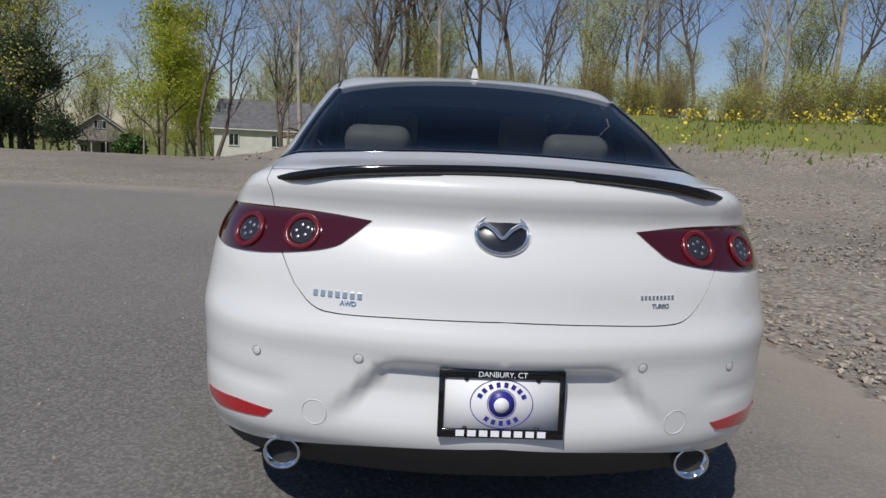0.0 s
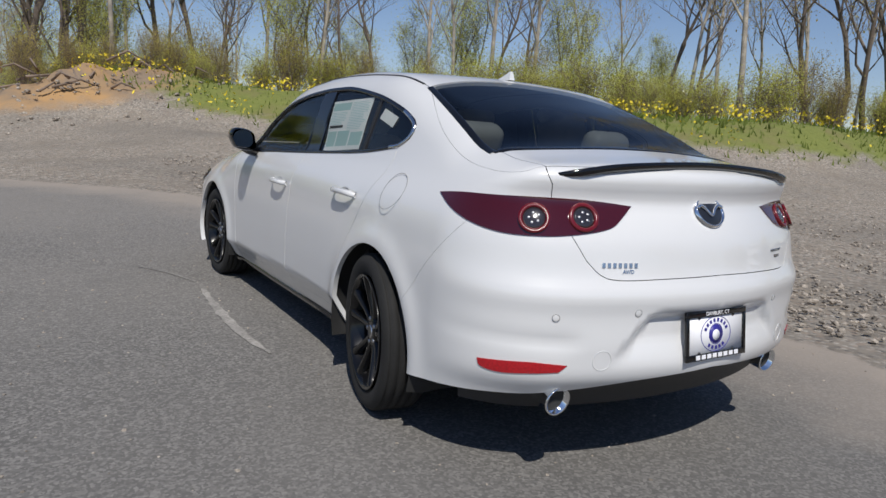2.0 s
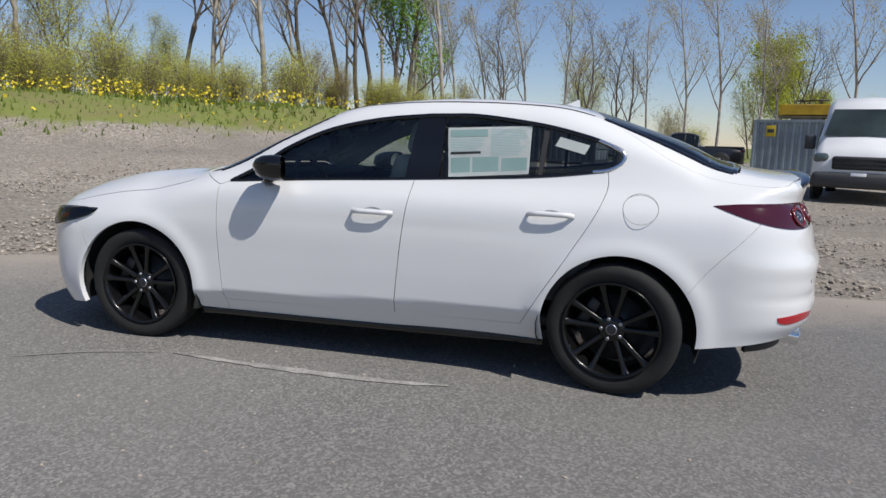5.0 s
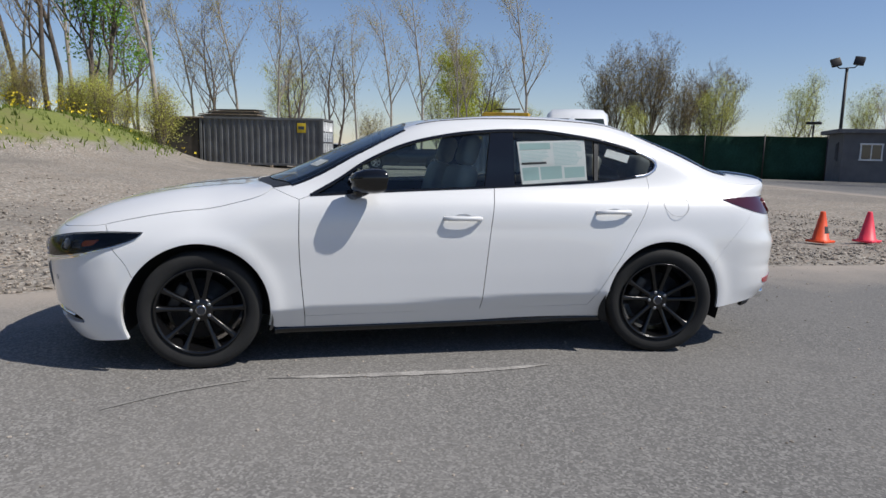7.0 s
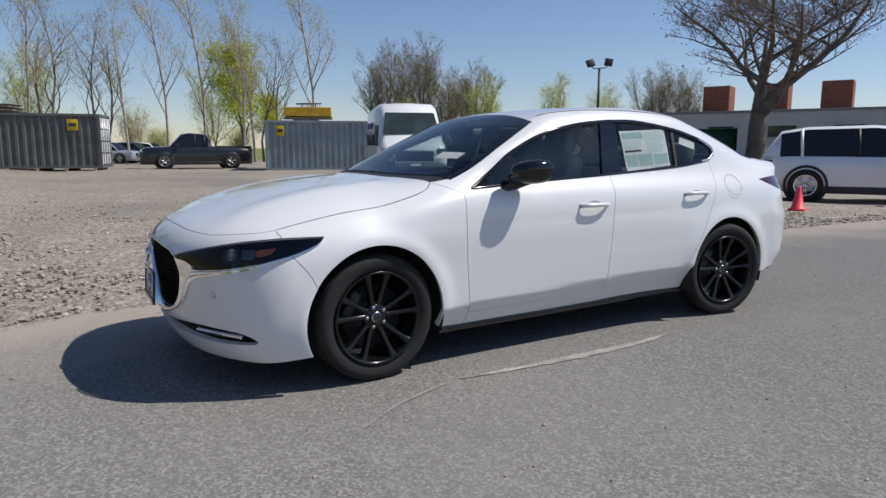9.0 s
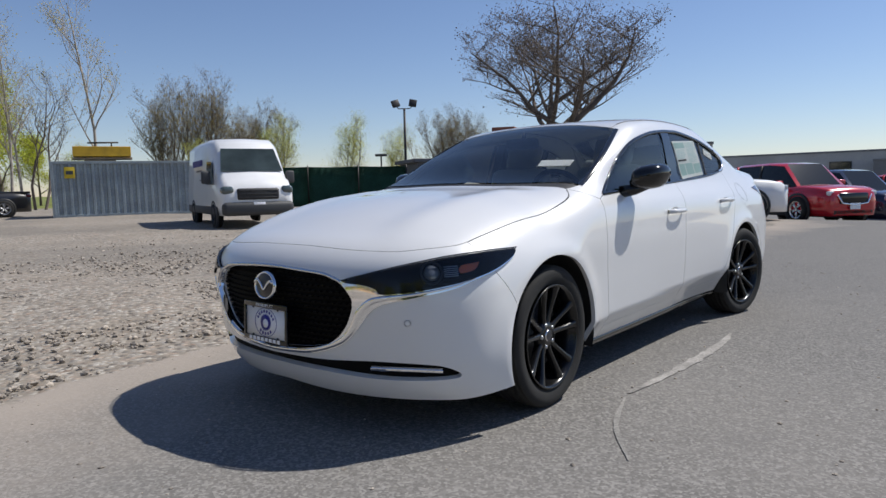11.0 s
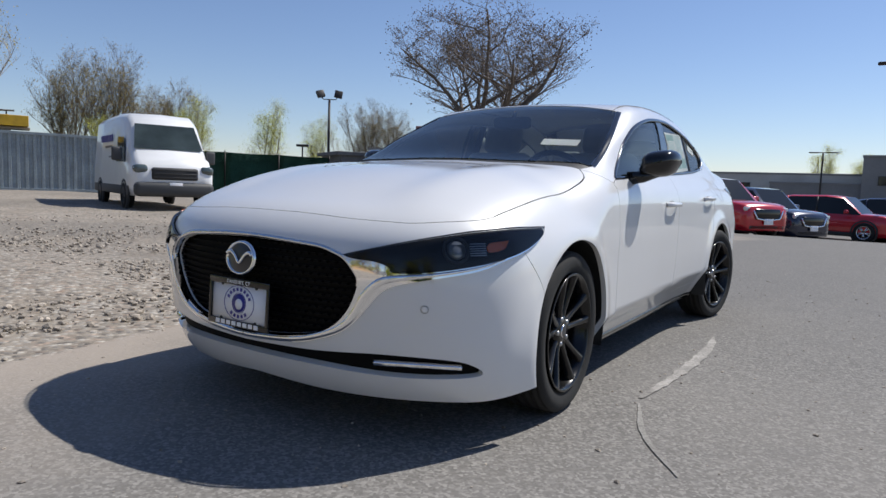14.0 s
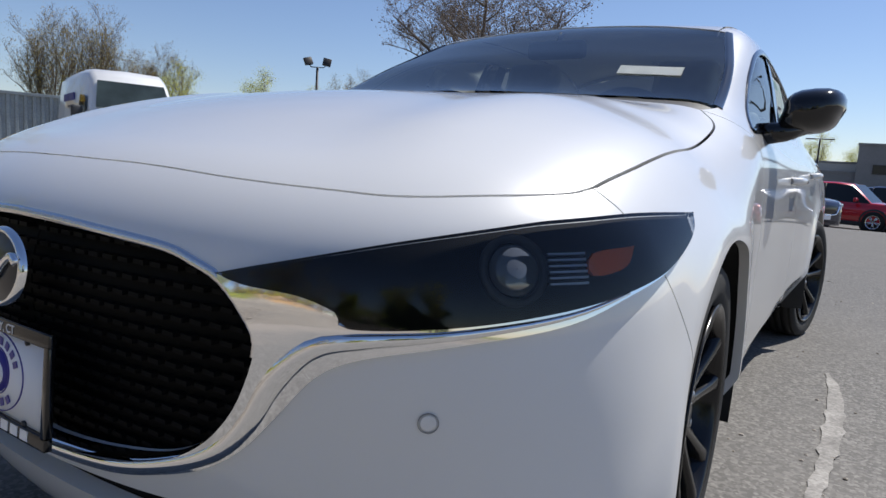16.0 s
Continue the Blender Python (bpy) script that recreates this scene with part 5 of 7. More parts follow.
rh = np.random.RandomState(31)
c = np.stack([rh.randn(420) * 3.6 - 1.2, 22.6 + rh.randn(420) * 1.5], -1)
c = c[lot_distance(c) > 0.1]
stones("rubble", c, 0.02 + 0.075 * rh.rand(len(c)) ** 4, 9, "stones and clods strewn below the dirt heap")

# chalky scrape on the asphalt beside the car
M["scrape_faint"] = plain("scrape_faint", (0.235, 0.224, 0.207), 0.95, vary=0.3, scale=6, fine=0.3, fscale=90)
M["scrape"] = plain("scrape", (0.285, 0.27, 0.25), 0.95, vary=0.35, scale=6, fine=0.3, fscale=90)
for pts, wd in (([(-1.05, 1.02), (-1.075, 0.6), (-1.08, 0.1), (-1.06, -0.30), (-1.02, -0.56)], 0.075), ([(-1.07, 1.10), (-1.20, 1.45), (-1.40, 1.75)], 0.03)):
    cv = smooth_curve(pts, 0.05)
    bm = bmesh.new()
    L = []
    for i, p in enumerate(cv):
        t = cv[min(i + 1, len(cv) - 1)] - cv[max(i - 1, 0)]
        nn = np.array([-t[1], t[0]]) / np.linalg.norm(t)
        w = wd * (0.25 + 0.75 * math.sin(math.pi * (i + 0.5) / len(cv))) * (0.8 + 0.4 * noise.noise(Vector((i * 0.7, wd * 99, 0))))
        L.append([bm.verts.new((*(p + nn * w * k), 0.0045)) for k in (-0.5, 0.5)])
    for a, b in zip(L, L[1:]):
        bm.faces.new((a[0], a[1], b[1], b[0]))
    bmesh.ops.recalc_face_normals(bm, faces=bm.faces)
    tagged(mesh_ob("scrape_mark", bm, "scrape" if wd > 0.05 else "scrape_faint", False), "pale curved scrape worn into the asphalt", "mark", kind="structure")

# ---- grass and flowers on the bank ----
M["grass"] = leaf("grass_blade", (0.19, 0.24, 0.045), 0.4, 0.6)
M["flower"] = plain("flower", (0.75, 0.58, 0.03), 0.7, vary=0.2, scale=3)
r = np.random.RandomState(3)
c = np.stack([r.uniform(-4, 34, 60000), r.uniform(6, 34, 60000)], -1)
bk = bank(c)
c = c[(bk > 0.15) & (bk + r.rand(len(c)) * 0.5 > 0.5)][:15000]
z = ground_z(c)
V, F = [], []
for i, (p, h) in enumerate(zip(c, z)):
    a, hh = r.rand() * 6.3, 0.08 + 0.16 * r.rand() ** 2
    dx, dy = math.cos(a) * 0.05, math.sin(a) * 0.05
    k = len(V)
    V += [(p[0] - dx, p[1] - dy, h - 0.1), (p[0] + dx, p[1] + dy, h - 0.1), (p[0] + r.randn() * 0.08, p[1] + r.randn() * 0.08, h + hh)]
    F.append((k, k + 1, k + 2))
m = bpy.data.meshes.new("grass")
m.from_pydata(V, [], F)
m.materials.append(M["grass"])
tagged(new("grass", m), "rough green grass over the bank", "grass", kind="stuff")
V, F = [], []
cl = c[r.choice(len(c), 210)]
for q in cl:
    for p in q + r.randn(int(r.rand() ** 2 * 60) + 4, 2) * 0.8:
        h = ground_z(p[None])[0] + 0.15 + 0.45 * r.rand()
        k = len(V)
        s = 0.034 + 0.034 * r.rand()
        a = r.randn(2, 3)
        u, v = a[0] / np.linalg.norm(a[0]) * s, a[1] / np.linalg.norm(a[1]) * s
        o = np.array([p[0], p[1], h])
        V += [tuple(o - u), tuple(o - v), tuple(o + u), tuple(o + v)]
        F.append((k, k + 1, k + 2, k + 3))
m = bpy.data.meshes.new("flowers")
m.from_pydata(V, [], F)
m.materials.append(M["flower"])
tagged(new("flowers", m), "yellow wild flowers in clumps over the bank", "flowers", kind="stuff")

# ---- trees ----
M["bark"] = plain("bark", (0.145, 0.115, 0.092), 0.9, vary=0.35, scale=3, fine=0.3, fscale=30, bump=0.5, bscale=20)
M["bark_pale"] = plain("bark_pale", (0.36, 0.32, 0.27), 0.9, vary=0.3, scale=3, fine=0.3, fscale=30, bump=0.4, bscale=20)
M["leaf_fresh"] = leaf("leaf_fresh", (0.46, 0.48, 0.06), 0.5)
M["leaf_bud"] = leaf("leaf_bud", (0.50, 0.42, 0.12), 0.5)
M["leaf_pale"] = leaf("leaf_pale", (0.58, 0.58, 0.13), 0.5)
M["leaf_dark"] = leaf("leaf_dark", (0.05, 0.08, 0.03), 0.2)
M["leaf_bright"] = leaf("leaf_bright", (0.24, 0.42, 0.06), 0.4)
M["leaf_brown"] = leaf("leaf_brown", (0.36, 0.27, 0.09), 0.4)
M["twig_brown"] = plain("twig_brown", (0.21, 0.16, 0.125), 0.9, vary=0.3, scale=2)


def grow(seed, height, trunk, first=0.3, spread=0.9, levels=4, kids=5, bend=0.16, up=0.25, stems=1, droop=0.0, reach=0.58):
    """Limbs as lists of points and radii, and the places of the twigs' tips."""
    r = random.Random(seed)
    limbs, tips = [], []

    def limb(p, d, length, rad, level):
        n = 5 if level < 2 else 3
        pts, rads = [p.copy()], [rad]
        for i in range(n):
            d = (d + Vector((r.gauss(0, bend), r.gauss(0, bend), r.gauss(0, bend) * 0.6 + up * 0.25)) * (0.45 if level == 0 else 1.0)).normalized()
            p = p + d * (length / n)
            pts.append(p.copy())
            rads.append(max(rad * (1 - 0.8 * (i + 1) / n), 0.006))
        limbs.append((pts, rads, level))
        if level >= levels - 1:
            tips.extend(pts[1:])
            return
        k = kids + (2 if level == 0 else 0)
        for j in range(k):
            t = first + (1 - first) * (j + r.random() * 0.7) / k if level == 0 else 0.25 + 0.75 * (j + r.random() * 0.6) / k
            t = min(t, 0.98)
            i = min(int(t * n), n - 1)
            q = pts[i].lerp(pts[i + 1], t * n - i)
            a = r.random() * 6.283
            side = Vector((math.cos(a), math.sin(a), 0))
            dd = (d * (0.55 if level else 0.5) + side * spread * (1.0 - 0.35 * t if level == 0 else 1.0) + Vector((0, 0, up))).normalized()
            limb(q, dd, length * (reach if level == 0 else 0.55) * (1.15 - 0.55 * t) * r.uniform(0.8, 1.15), max(rads[i] * 0.55, 0.007), level + 1)

    for s in range(stems):
        off = Vector((r.uniform(-0.5, 0.5), r.uniform(-0.5, 0.5), 0)) * (0 if stems == 1 else 1)
        limb(off + Vector((0, 0, -0.15)), (Vector((0, 0, 1)) + off * 0.35).normalized(), height * r.uniform(0.85, 1.0), trunk, 0)
    return limbs, tips


def make_tree(name, label, seed, height, trunk, bark, leaf, leaves=0, size=0.1, cloud=0.35, **kw):
    limbs, tips = grow(seed, height, trunk, **kw)
    V, F = [], []
    for pts, rads, level in limbs:
        n = (8, 6, 4, 3, 3)[min(level, 4)]
        prev = None
        for i, p in enumerate(pts):
            d = (pts[min(i + 1, len(pts) - 1)] - pts[max(i - 1, 0)]).normalized()
            u = d.orthogonal().normalized() if prev is None else (prev - d * prev.dot(d)).normalized()
            prev, w = u, d.cross(u)
            k = len(V)
            for j in range(n):
                a = 2 * math.pi * j / n
                V.append(tuple(p + (u * math.cos(a) + w * math.sin(a)) * rads[i]))
            if i:
                F += [(k - n + j, k - n + (j + 1) % n, k + (j + 1) % n, k + j) for j in range(n)]
    root = thing(name, label, "tree")
    me = bpy.data.meshes.new("trunk")
    me.from_pydata(V, [], F)
    me.polygons.foreach_set("use_smooth", [True] * len(me.polygons))
    me.materials.append(M[bark])
    o = new("trunk", me)
    o.parent = root
    if leaves:
        r = np.random.RandomState(seed)
        tp = np.array([t[:] for t in tips])
        c = tp[r.randint(0, len(tp), leaves)] + r.randn(leaves, 3) * cloud
        a, b = r.randn(leaves, 3), r.randn(leaves, 3)
        a /= np.linalg.norm(a, axis=1)[:, None]
        b -= a * (a * b).sum(1)[:, None]
        b /= np.linalg.norm(b, axis=1)[:, None]
        s = size * (0.5 + r.rand(leaves, 1))
        q = np.stack([c - a * s, c - b * s * 0.6, c + a * s, c + b * s * 0.6], 1).reshape(-1, 3)
        me = bpy.data.meshes.new("crown")
        me.from_pydata(q.tolist(), [], np.arange(leaves * 4).reshape(-1, 4).tolist())
        me.materials.append(M[leaf])
        o = new("crown", me)
        o.parent = root
    return root


def place_tree(t, x, y, scale=1.0, turn=0.0, first=False, sink=0.0):
    z = ground_z(np.array([(x, y)]))[0] - sink
    m = Matrix.LocRotScale((x, y, z), Euler((0, 0, turn)), (scale,) * 3)
    if first:
        t.matrix_world = m
        return t
    o = copy_thing(t, m)
    o.scale = (scale,) * 3
    return o


T = {
    "bare": make_tree("bare_tree", "tall slim tree with bare grey-brown limbs", 1, 13, 0.12, "bark_pale", "leaf_bud", 1500, 0.05, first=0.3, spread=0.8, kids=7, up=0.5, levels=4, reach=0.34, bend=0.14),
    "bare2": make_tree("bare_tree", "leaning bare tree with dark limbs and few buds", 2, 11.5, 0.13, "bark", "leaf_bud", 1500, 0.05, first=0.25, spread=0.9, kids=6, up=0.4, levels=4, bend=0.24, stems=2, reach=0.42),
    "bud": make_tree("budding_tree", "tree in early yellow-green bud among bare limbs", 3, 9.5, 0.10, "bark", "leaf_pale", 11000, 0.05, cloud=0.45, first=0.12, spread=0.85, kids=7, up=0.35, levels=4, stems=3, reach=0.40, bend=0.2),
    "fresh": make_tree("leafing_tree", "tree with fresh bright yellow-green leaves", 4, 9, 0.18, "bark", "leaf_fresh", 17000, 0.075, cloud=0.5, first=0.2, spread=0.9, kids=6, up=0.3, levels=4, reach=0.5),
    "bright": make_tree("leafing_tree", "slim tree with bright green spring leaves", 5, 9.5, 0.14, "bark", "leaf_bright", 9000, 0.07, cloud=0.32, first=0.12, spread=0.6, kids=7, up=0.6, levels=4, stems=2, reach=0.36),
    "dark": make_tree("evergreen_tree", "dense dark evergreen with heavy low boughs", 6, 9, 0.22, "bark", "leaf_dark", 30000, 0.11, cloud=0.45, first=0.05, spread=1.1, kids=7, up=-0.05, levels=4),
    "thicket": make_tree("thicket", "thicket of tangled brown stems and new buds", 7, 5.0, 0.035, "twig_brown", "leaf_bud", 4500, 0.045, cloud=0.55, first=0.08, spread=0.8, kids=6, up=0.5, levels=3, stems=12, reach=0.45, bend=0.25),
    "brush": make_tree("thicket", "low scrub of brown stems with yellow-green buds", 17, 3.2, 0.03, "twig_brown", "leaf_pale", 6000, 0.045, cloud=0.55, first=0.05, spread=1.0, kids=6, up=0.3, levels=3, stems=14, reach=0.55, bend=0.3),
    "clump": make_tree("budding_tree", "brown many-stemmed tree just coming into bud", 8, 11, 0.15, "bark", "leaf_brown", 6000, 0.06, cloud=0.4, first=0.2, spread=0.95, kids=8, up=0.5, levels=4, stems=6, reach=0.46, bend=0.16),
    "oak": make_tree("oak_tree", "broad bare oak with a dense web of twigs", 12, 4.6, 0.44, "bark", "twig_brown", 15000, 0.034, cloud=0.22, first=0.42, spread=1.5, kids=7, up=0.34, levels=5, bend=0.17, reach=1.55),
}
# (kind, x, y, scale, turn)
rt = random.Random(21)
SPOTS = []
# along and behind the bank
for k in range(44):
    u = k / 43
    a = radians(100 - 84 * u + rt.uniform(-1.5, 1.5))
    d = rt.uniform(30, 50)
    kind = rt.choice(["bare", "bud", "bare2", "bare", "bare"] if u < 0.78 else ["bare", "bare", "bare2", "bare"])
    SPOTS.append((kind, -2 + d * math.cos(a), -1 + d * math.sin(a), rt.uniform(0.85, 1.25) if kind != "bud" else rt.uniform(0.5, 0.85), rt.uniform(0, 6.3)))
for k in range(64):
    a = radians(93 - 76 * k / 63 + rt.uniform(-1, 1))
    d = rt.uniform(28.5, 38)
    SPOTS.append((rt.choice(["thicket", "brush", "brush"]), -2 + d * math.cos(a), -1 + d * math.sin(a), rt.uniform(0.40, 0.72), rt.uniform(0, 6.3)))
# a tall bare row behind the containers
for k in range(15):
    SPOTS.append((rt.choice(["bare", "bare", "bare2"]), rt.uniform(44, 52), 14 - 2.1 * k + rt.uniform(-0.8, 0.8), rt.uniform(0.8, 1.15), rt.uniform(0, 6.3)))
for k in range(26):
    SPOTS.append((rt.choice(["thicket", "brush", "bud", "brush"]), rt.uniform(62, 80), 26 - 4.4 * k + rt.uniform(-2, 2), rt.uniform(0.55, 1.0), rt.uniform(0, 6.3)))
SPOTS += [("bright", 34.5, 11.8, 1.15, 1.0), ("fresh", 70.5, -16.2, 1.2, 1.0), ("fresh", 74, -20.5, 0.7, 2.0), ("bud", 76, -25, 0.6, 2.0),
          ("clump", 93, -44, 1.25, 0.5), ("clump", 94, -50, 1.45, 2.5), ("clump", 99, -59, 1.1, 1.5), ("clump", 101, -66, 1.25, 0.2),
          ("bare", 58, -60, 0.6, 0.8), ("clump", 62, -70, 0.95, 1.9), ("clump", 60, -75, 0.9, 4.0), ("bud", 8, -118, 0.9, 1.0), ("bud", 3, -120, 0.8, 2.0),
          ("oak", 21.4, -34.3, 1.58, 0.7)]
# beyond the road's end
SPOTS += [("dark", -22.5, 30, 0.55, 0.3), ("dark", -26, 32, 0.7, 2.0), ("dark", -30, 30, 0.8, 4.0), ("dark", -19.8, 30.5, 0.55, 1.0), ("bud", -19.4, 30.5, 1.15, 1.2), ("bud", -26, 28, 1.35, 3.1), ("bud", -23.5, 36, 1.3, 0.4),
          ("fresh", -25.0, 64, 1.6, 0.6), ("fresh", -24.5, 72, 1.3, 2.6), ("bare2", -11.7, 34.3, 0.95, 0.3), ("bud", -13, 70, 1.2, 0.9), ("bare2", -9, 66, 1.2, 2.0), ("bud", -30, 88, 1.4, 1.0), ("bare", -5, 64, 1.0, 0.2), ("bud", -2, 70, 1.2, 2.2),
          ("bare2", -1.5, 30.5, 1.35, 0.5), ("bare2", -0.3, 31.5, 1.25, 2.0), ("bare", 0.9, 29.8, 1.1, 3.0), ("bare", -4.2, 33, 0.7, 1.0)]
for k in range(34):
    a = radians(92 + 38 * k / 33 + rt.uniform(-0.8, 0.8))
    d = rt.uniform(88, 125)
    SPOTS.append((rt.choice(["bud", "bare2", "fresh", "bud", "bare"]), d * math.cos(a), -4 + d * math.sin(a), rt.uniform(0.8, 1.4), rt.uniform(0, 6.3)))
# scrub over the dirt heap
for k in range(14):
    SPOTS.append((rt.choice(["brush", "thicket"]), rt.uniform(-4.5, 4), rt.uniform(24.5, 28.5), rt.uniform(0.22, 0.42), rt.uniform(0, 6.3)))
used = set()
for kind, x, y, s, turn in SPOTS:
    place_tree(T[kind], x, y, s, turn, first=kind not in used)
    used.add(kind)

# ---- things round the lot ----
def gz_at(x, y):
    return float(ground_z(np.array([(x, y)]))[0])


def heading(x, y, ang, z=None):
    return Matrix.Translation((x, y, gz_at(x, y) if z is None else z)) @ pose(0, 0, 0, 0, 0, ang)


M["container_grey"] = plain("container_grey", (0.115, 0.118, 0.122), 0.6, vary=0.25, scale=1.2, fine=0.12, fscale=14)
M["container_blue"] = plain("container_blue", (0.26, 0.305, 0.33), 0.6, vary=0.18, scale=1.2, fine=0.12, fscale=14)
M["container_door"] = plain("container_door", (0.48, 0.50, 0.50), 0.6, vary=0.2, scale=2.0)
M["timber"] = plain("timber", (0.30, 0.235, 0.165), 0.85, vary=0.3, scale=3, fine=0.2, fscale=40)
M["timber_dark"] = plain("timber_dark", (0.06, 0.052, 0.042), 0.85, vary=0.3, scale=3)
M["sign_yellow"] = plain("sign_yellow", (0.55, 0.40, 0.02), 0.5, vary=0.15, scale=4)
M["machine_yellow"] = plain("machine_yellow", (0.60, 0.35, 0.02), 0.5, vary=0.2, scale=2)
M["cone_orange"] = plain("cone_orange", (0.85, 0.09, 0.02), 0.5, vary=0.1, scale=8)
M["cone_pink"] = plain("cone_pink", (0.85, 0.05, 0.09), 0.5, vary=0.1, scale=8)
M["fence_green"] = plain("fence_green", (0.018, 0.070, 0.050), 0.9, vary=0.3, scale=0.8, fine=0.2, fscale=12)
M["wall_grey"] = plain("wall_grey", (0.23, 0.225, 0.22), 0.85, vary=0.1, scale=0.5, fine=0.06, fscale=6)
M["wall_pale"] = plain("wall_pale", (0.50, 0.48, 0.44), 0.85, vary=0.1, scale=0.5, fine=0.06, fscale=6)
M["siding_white"] = plain("siding_white", (0.66, 0.64, 0.59), 0.8, vary=0.08, scale=1.5)
M["siding_tan"] = plain("siding_tan", (0.40, 0.35, 0.29), 0.8, vary=0.1, scale=1.5)
M["booth_grey"] = plain("booth_grey", (0.12, 0.12, 0.125), 0.8, vary=0.15, scale=2)
M["shingle"] = plain("shingle", (0.14, 0.14, 0.145), 0.9, vary=0.25, scale=2, fine=0.3, fscale=20)
M["brick"] = plain("brick", (0.26, 0.10, 0.065), 0.9, vary=0.3, scale=6)
M["pane"] = plain("pane", (0.03, 0.035, 0.04), 0.08, coat=0.6)
M["trim_white"] = plain("trim_white", (0.72, 0.72, 0.70), 0.6)
M["van_white"] = plain("van_white", (0.78, 0.78, 0.77), 0.35, coat=0.7, vary=0.03, scale=2)
M["van_glass"] = plain("van_glass", (0.075, 0.10, 0.098), 0.06, coat=1.0, vary=0.3, scale=1.5)
M["van_trim"] = plain("van_trim", (0.05, 0.052, 0.055), 0.6)
M["car_red"] = plain("car_red", (0.50, 0.010, 0.020), 0.25, metal=0.1, coat=1.0)
M["car_blue"] = plain("car_blue", (0.012, 0.017, 0.045), 0.25, metal=0.3, coat=1.0)
M["car_black"] = plain("car_black", (0.008, 0.008, 0.009), 0.3, coat=0.8)
M["car_silver"] = plain("car_silver", (0.55, 0.56, 0.57), 0.3, metal=0.5, coat=0.9)
M["car_green"] = plain("car_green", (0.02, 0.10, 0.075), 0.3, metal=0.3, coat=0.9)
M["auto_glass"] = plain("auto_glass", (0.012, 0.015, 0.017), 0.08, spec=0.4)
M["lamp_glass"] = plain("lamp_glass", (0.62, 0.64, 0.66), 0.12, coat=1.0)
M["pole"] = plain("pole", (0.035, 0.032, 0.032), 0.5, metal=0.4)
M["concrete"] = plain("concrete", (0.42, 0.40, 0.37), 0.9, vary=0.15, scale=3)
M["hedge"] = plain("hedge_leaf", (0.06, 0.12, 0.025), 0.7, vary=0.4, scale=2)


def container(m, body_mat, end_mat, label, sign_at):
    """Shipping box: corner posts, rails, corrugated sides, door end. Origin: near lower corner of the side; x along the side, y inwards."""
    L, W, H = 6.06, 2.44, 2.50
    c = thing("shipping_container", label, "container", m, group="containers in the lot")
    for x in (0.06, L - 0.06):
        for y in (0.06, W - 0.06):
            bm = bmesh.new()
            box(bm, (x, y, H / 2), (0.12, 0.12, H), None, 0.01)
            part("corner_post", bm, body_mat, c, smooth=False)
    for z in (0.07, H - 0.05):
        for y in (0.05, W - 0.05):
            bm = bmesh.new()
            box(bm, (L / 2, y, z), (L - 0.24, 0.10, 0.12), None, 0.008)
            part("side_rail", bm, body_mat, c, smooth=False)
        for x in (0.05, L - 0.05):
            bm = bmesh.new()
            box(bm, (x, W / 2, z), (0.10, W - 0.24, 0.12), None, 0.008)
            part("end_rail", bm, body_mat, c, smooth=False)
    for y, sg in ((0.045, 1), (W - 0.045, -1)):
        bm = bmesh.new()
        xs, x, k = [], 0.12, 0
        while x < L - 0.12:
            for dx, dy in ((0, 0), (0.10, 0), (0.14, 0.07), (0.26, 0.07), (0.30, 0)):
                if x + dx < L - 0.11:
                    xs.append((x + dx, y + sg * dy))
            x += 0.302
        a = [bm.verts.new((px, py, 0.12)) for px, py in xs]
        b = [bm.verts.new((px, py, H - 0.10)) for px, py in xs]
        for i in range(len(xs) - 1):
            if (xs[i + 1][0] - xs[i][0]) > 1e-6:
                bm.faces.new((a[i], a[i + 1], b[i + 1], b[i]))
        part("corrugated_side", bm, body_mat, c, smooth=False)
    bm = bmesh.new()
    box(bm, (L / 2, W / 2, H - 0.02), (L - 0.1, W - 0.1, 0.03))
    part("roof_sheet", bm, body_mat, c, smooth=False)
    bm = bmesh.new()
    box(bm, (L / 2, W / 2, 0.10), (L - 0.2, W - 0.2, 0.06))
    part("floor_sheet", bm, body_mat, c, smooth=False)
    for k in range(2):
        bm = bmesh.new()
        for j in range(4):
            box(bm, (0.03, 0.67 + 1.10 * k, 0.42 + 0.56 * j), (0.05, 1.04, 0.50), None, 0.02)
        d = part("door", bm, end_mat, c, "pale end door with lock rods", smooth=False)
        for y in (0.42, 0.92):
            bm = bmesh.new()
            tube(bm, [(-0.015, y + 1.10 * k, 0.15), (-0.015, y + 1.10 * k, H - 0.15)], 0.018, 8)
            for z in (0.9, 1.5):
                box(bm, (-0.015, y + 1.10 * k, z), (0.05, 0.12, 0.06))
            part("lock_rod", bm, "steel", d)
    bm = bmesh.new()
    box(bm, (L - 0.03, W / 2, H / 2), (0.04, W - 0.24, H - 0.22))
    part("end_wall", bm, body_mat, c, smooth=False)
    if sign_at:
        bm = bmesh.new()
        box(bm, (sign_at, 0.02, H * 0.80), (0.42, 0.02, 0.50 if sign_at < 1.5 else 0.42), None, 0.004)
        s = part("sign", bm, "sign_yellow", c, "small yellow notice with dark bars")
        bm = bmesh.new()
        box(bm, (sign_at, 0.006, H * 0.80), (0.28, 0.01, 0.16))
        part("sign_bar", bm, "ink", s, smooth=False)
    return c


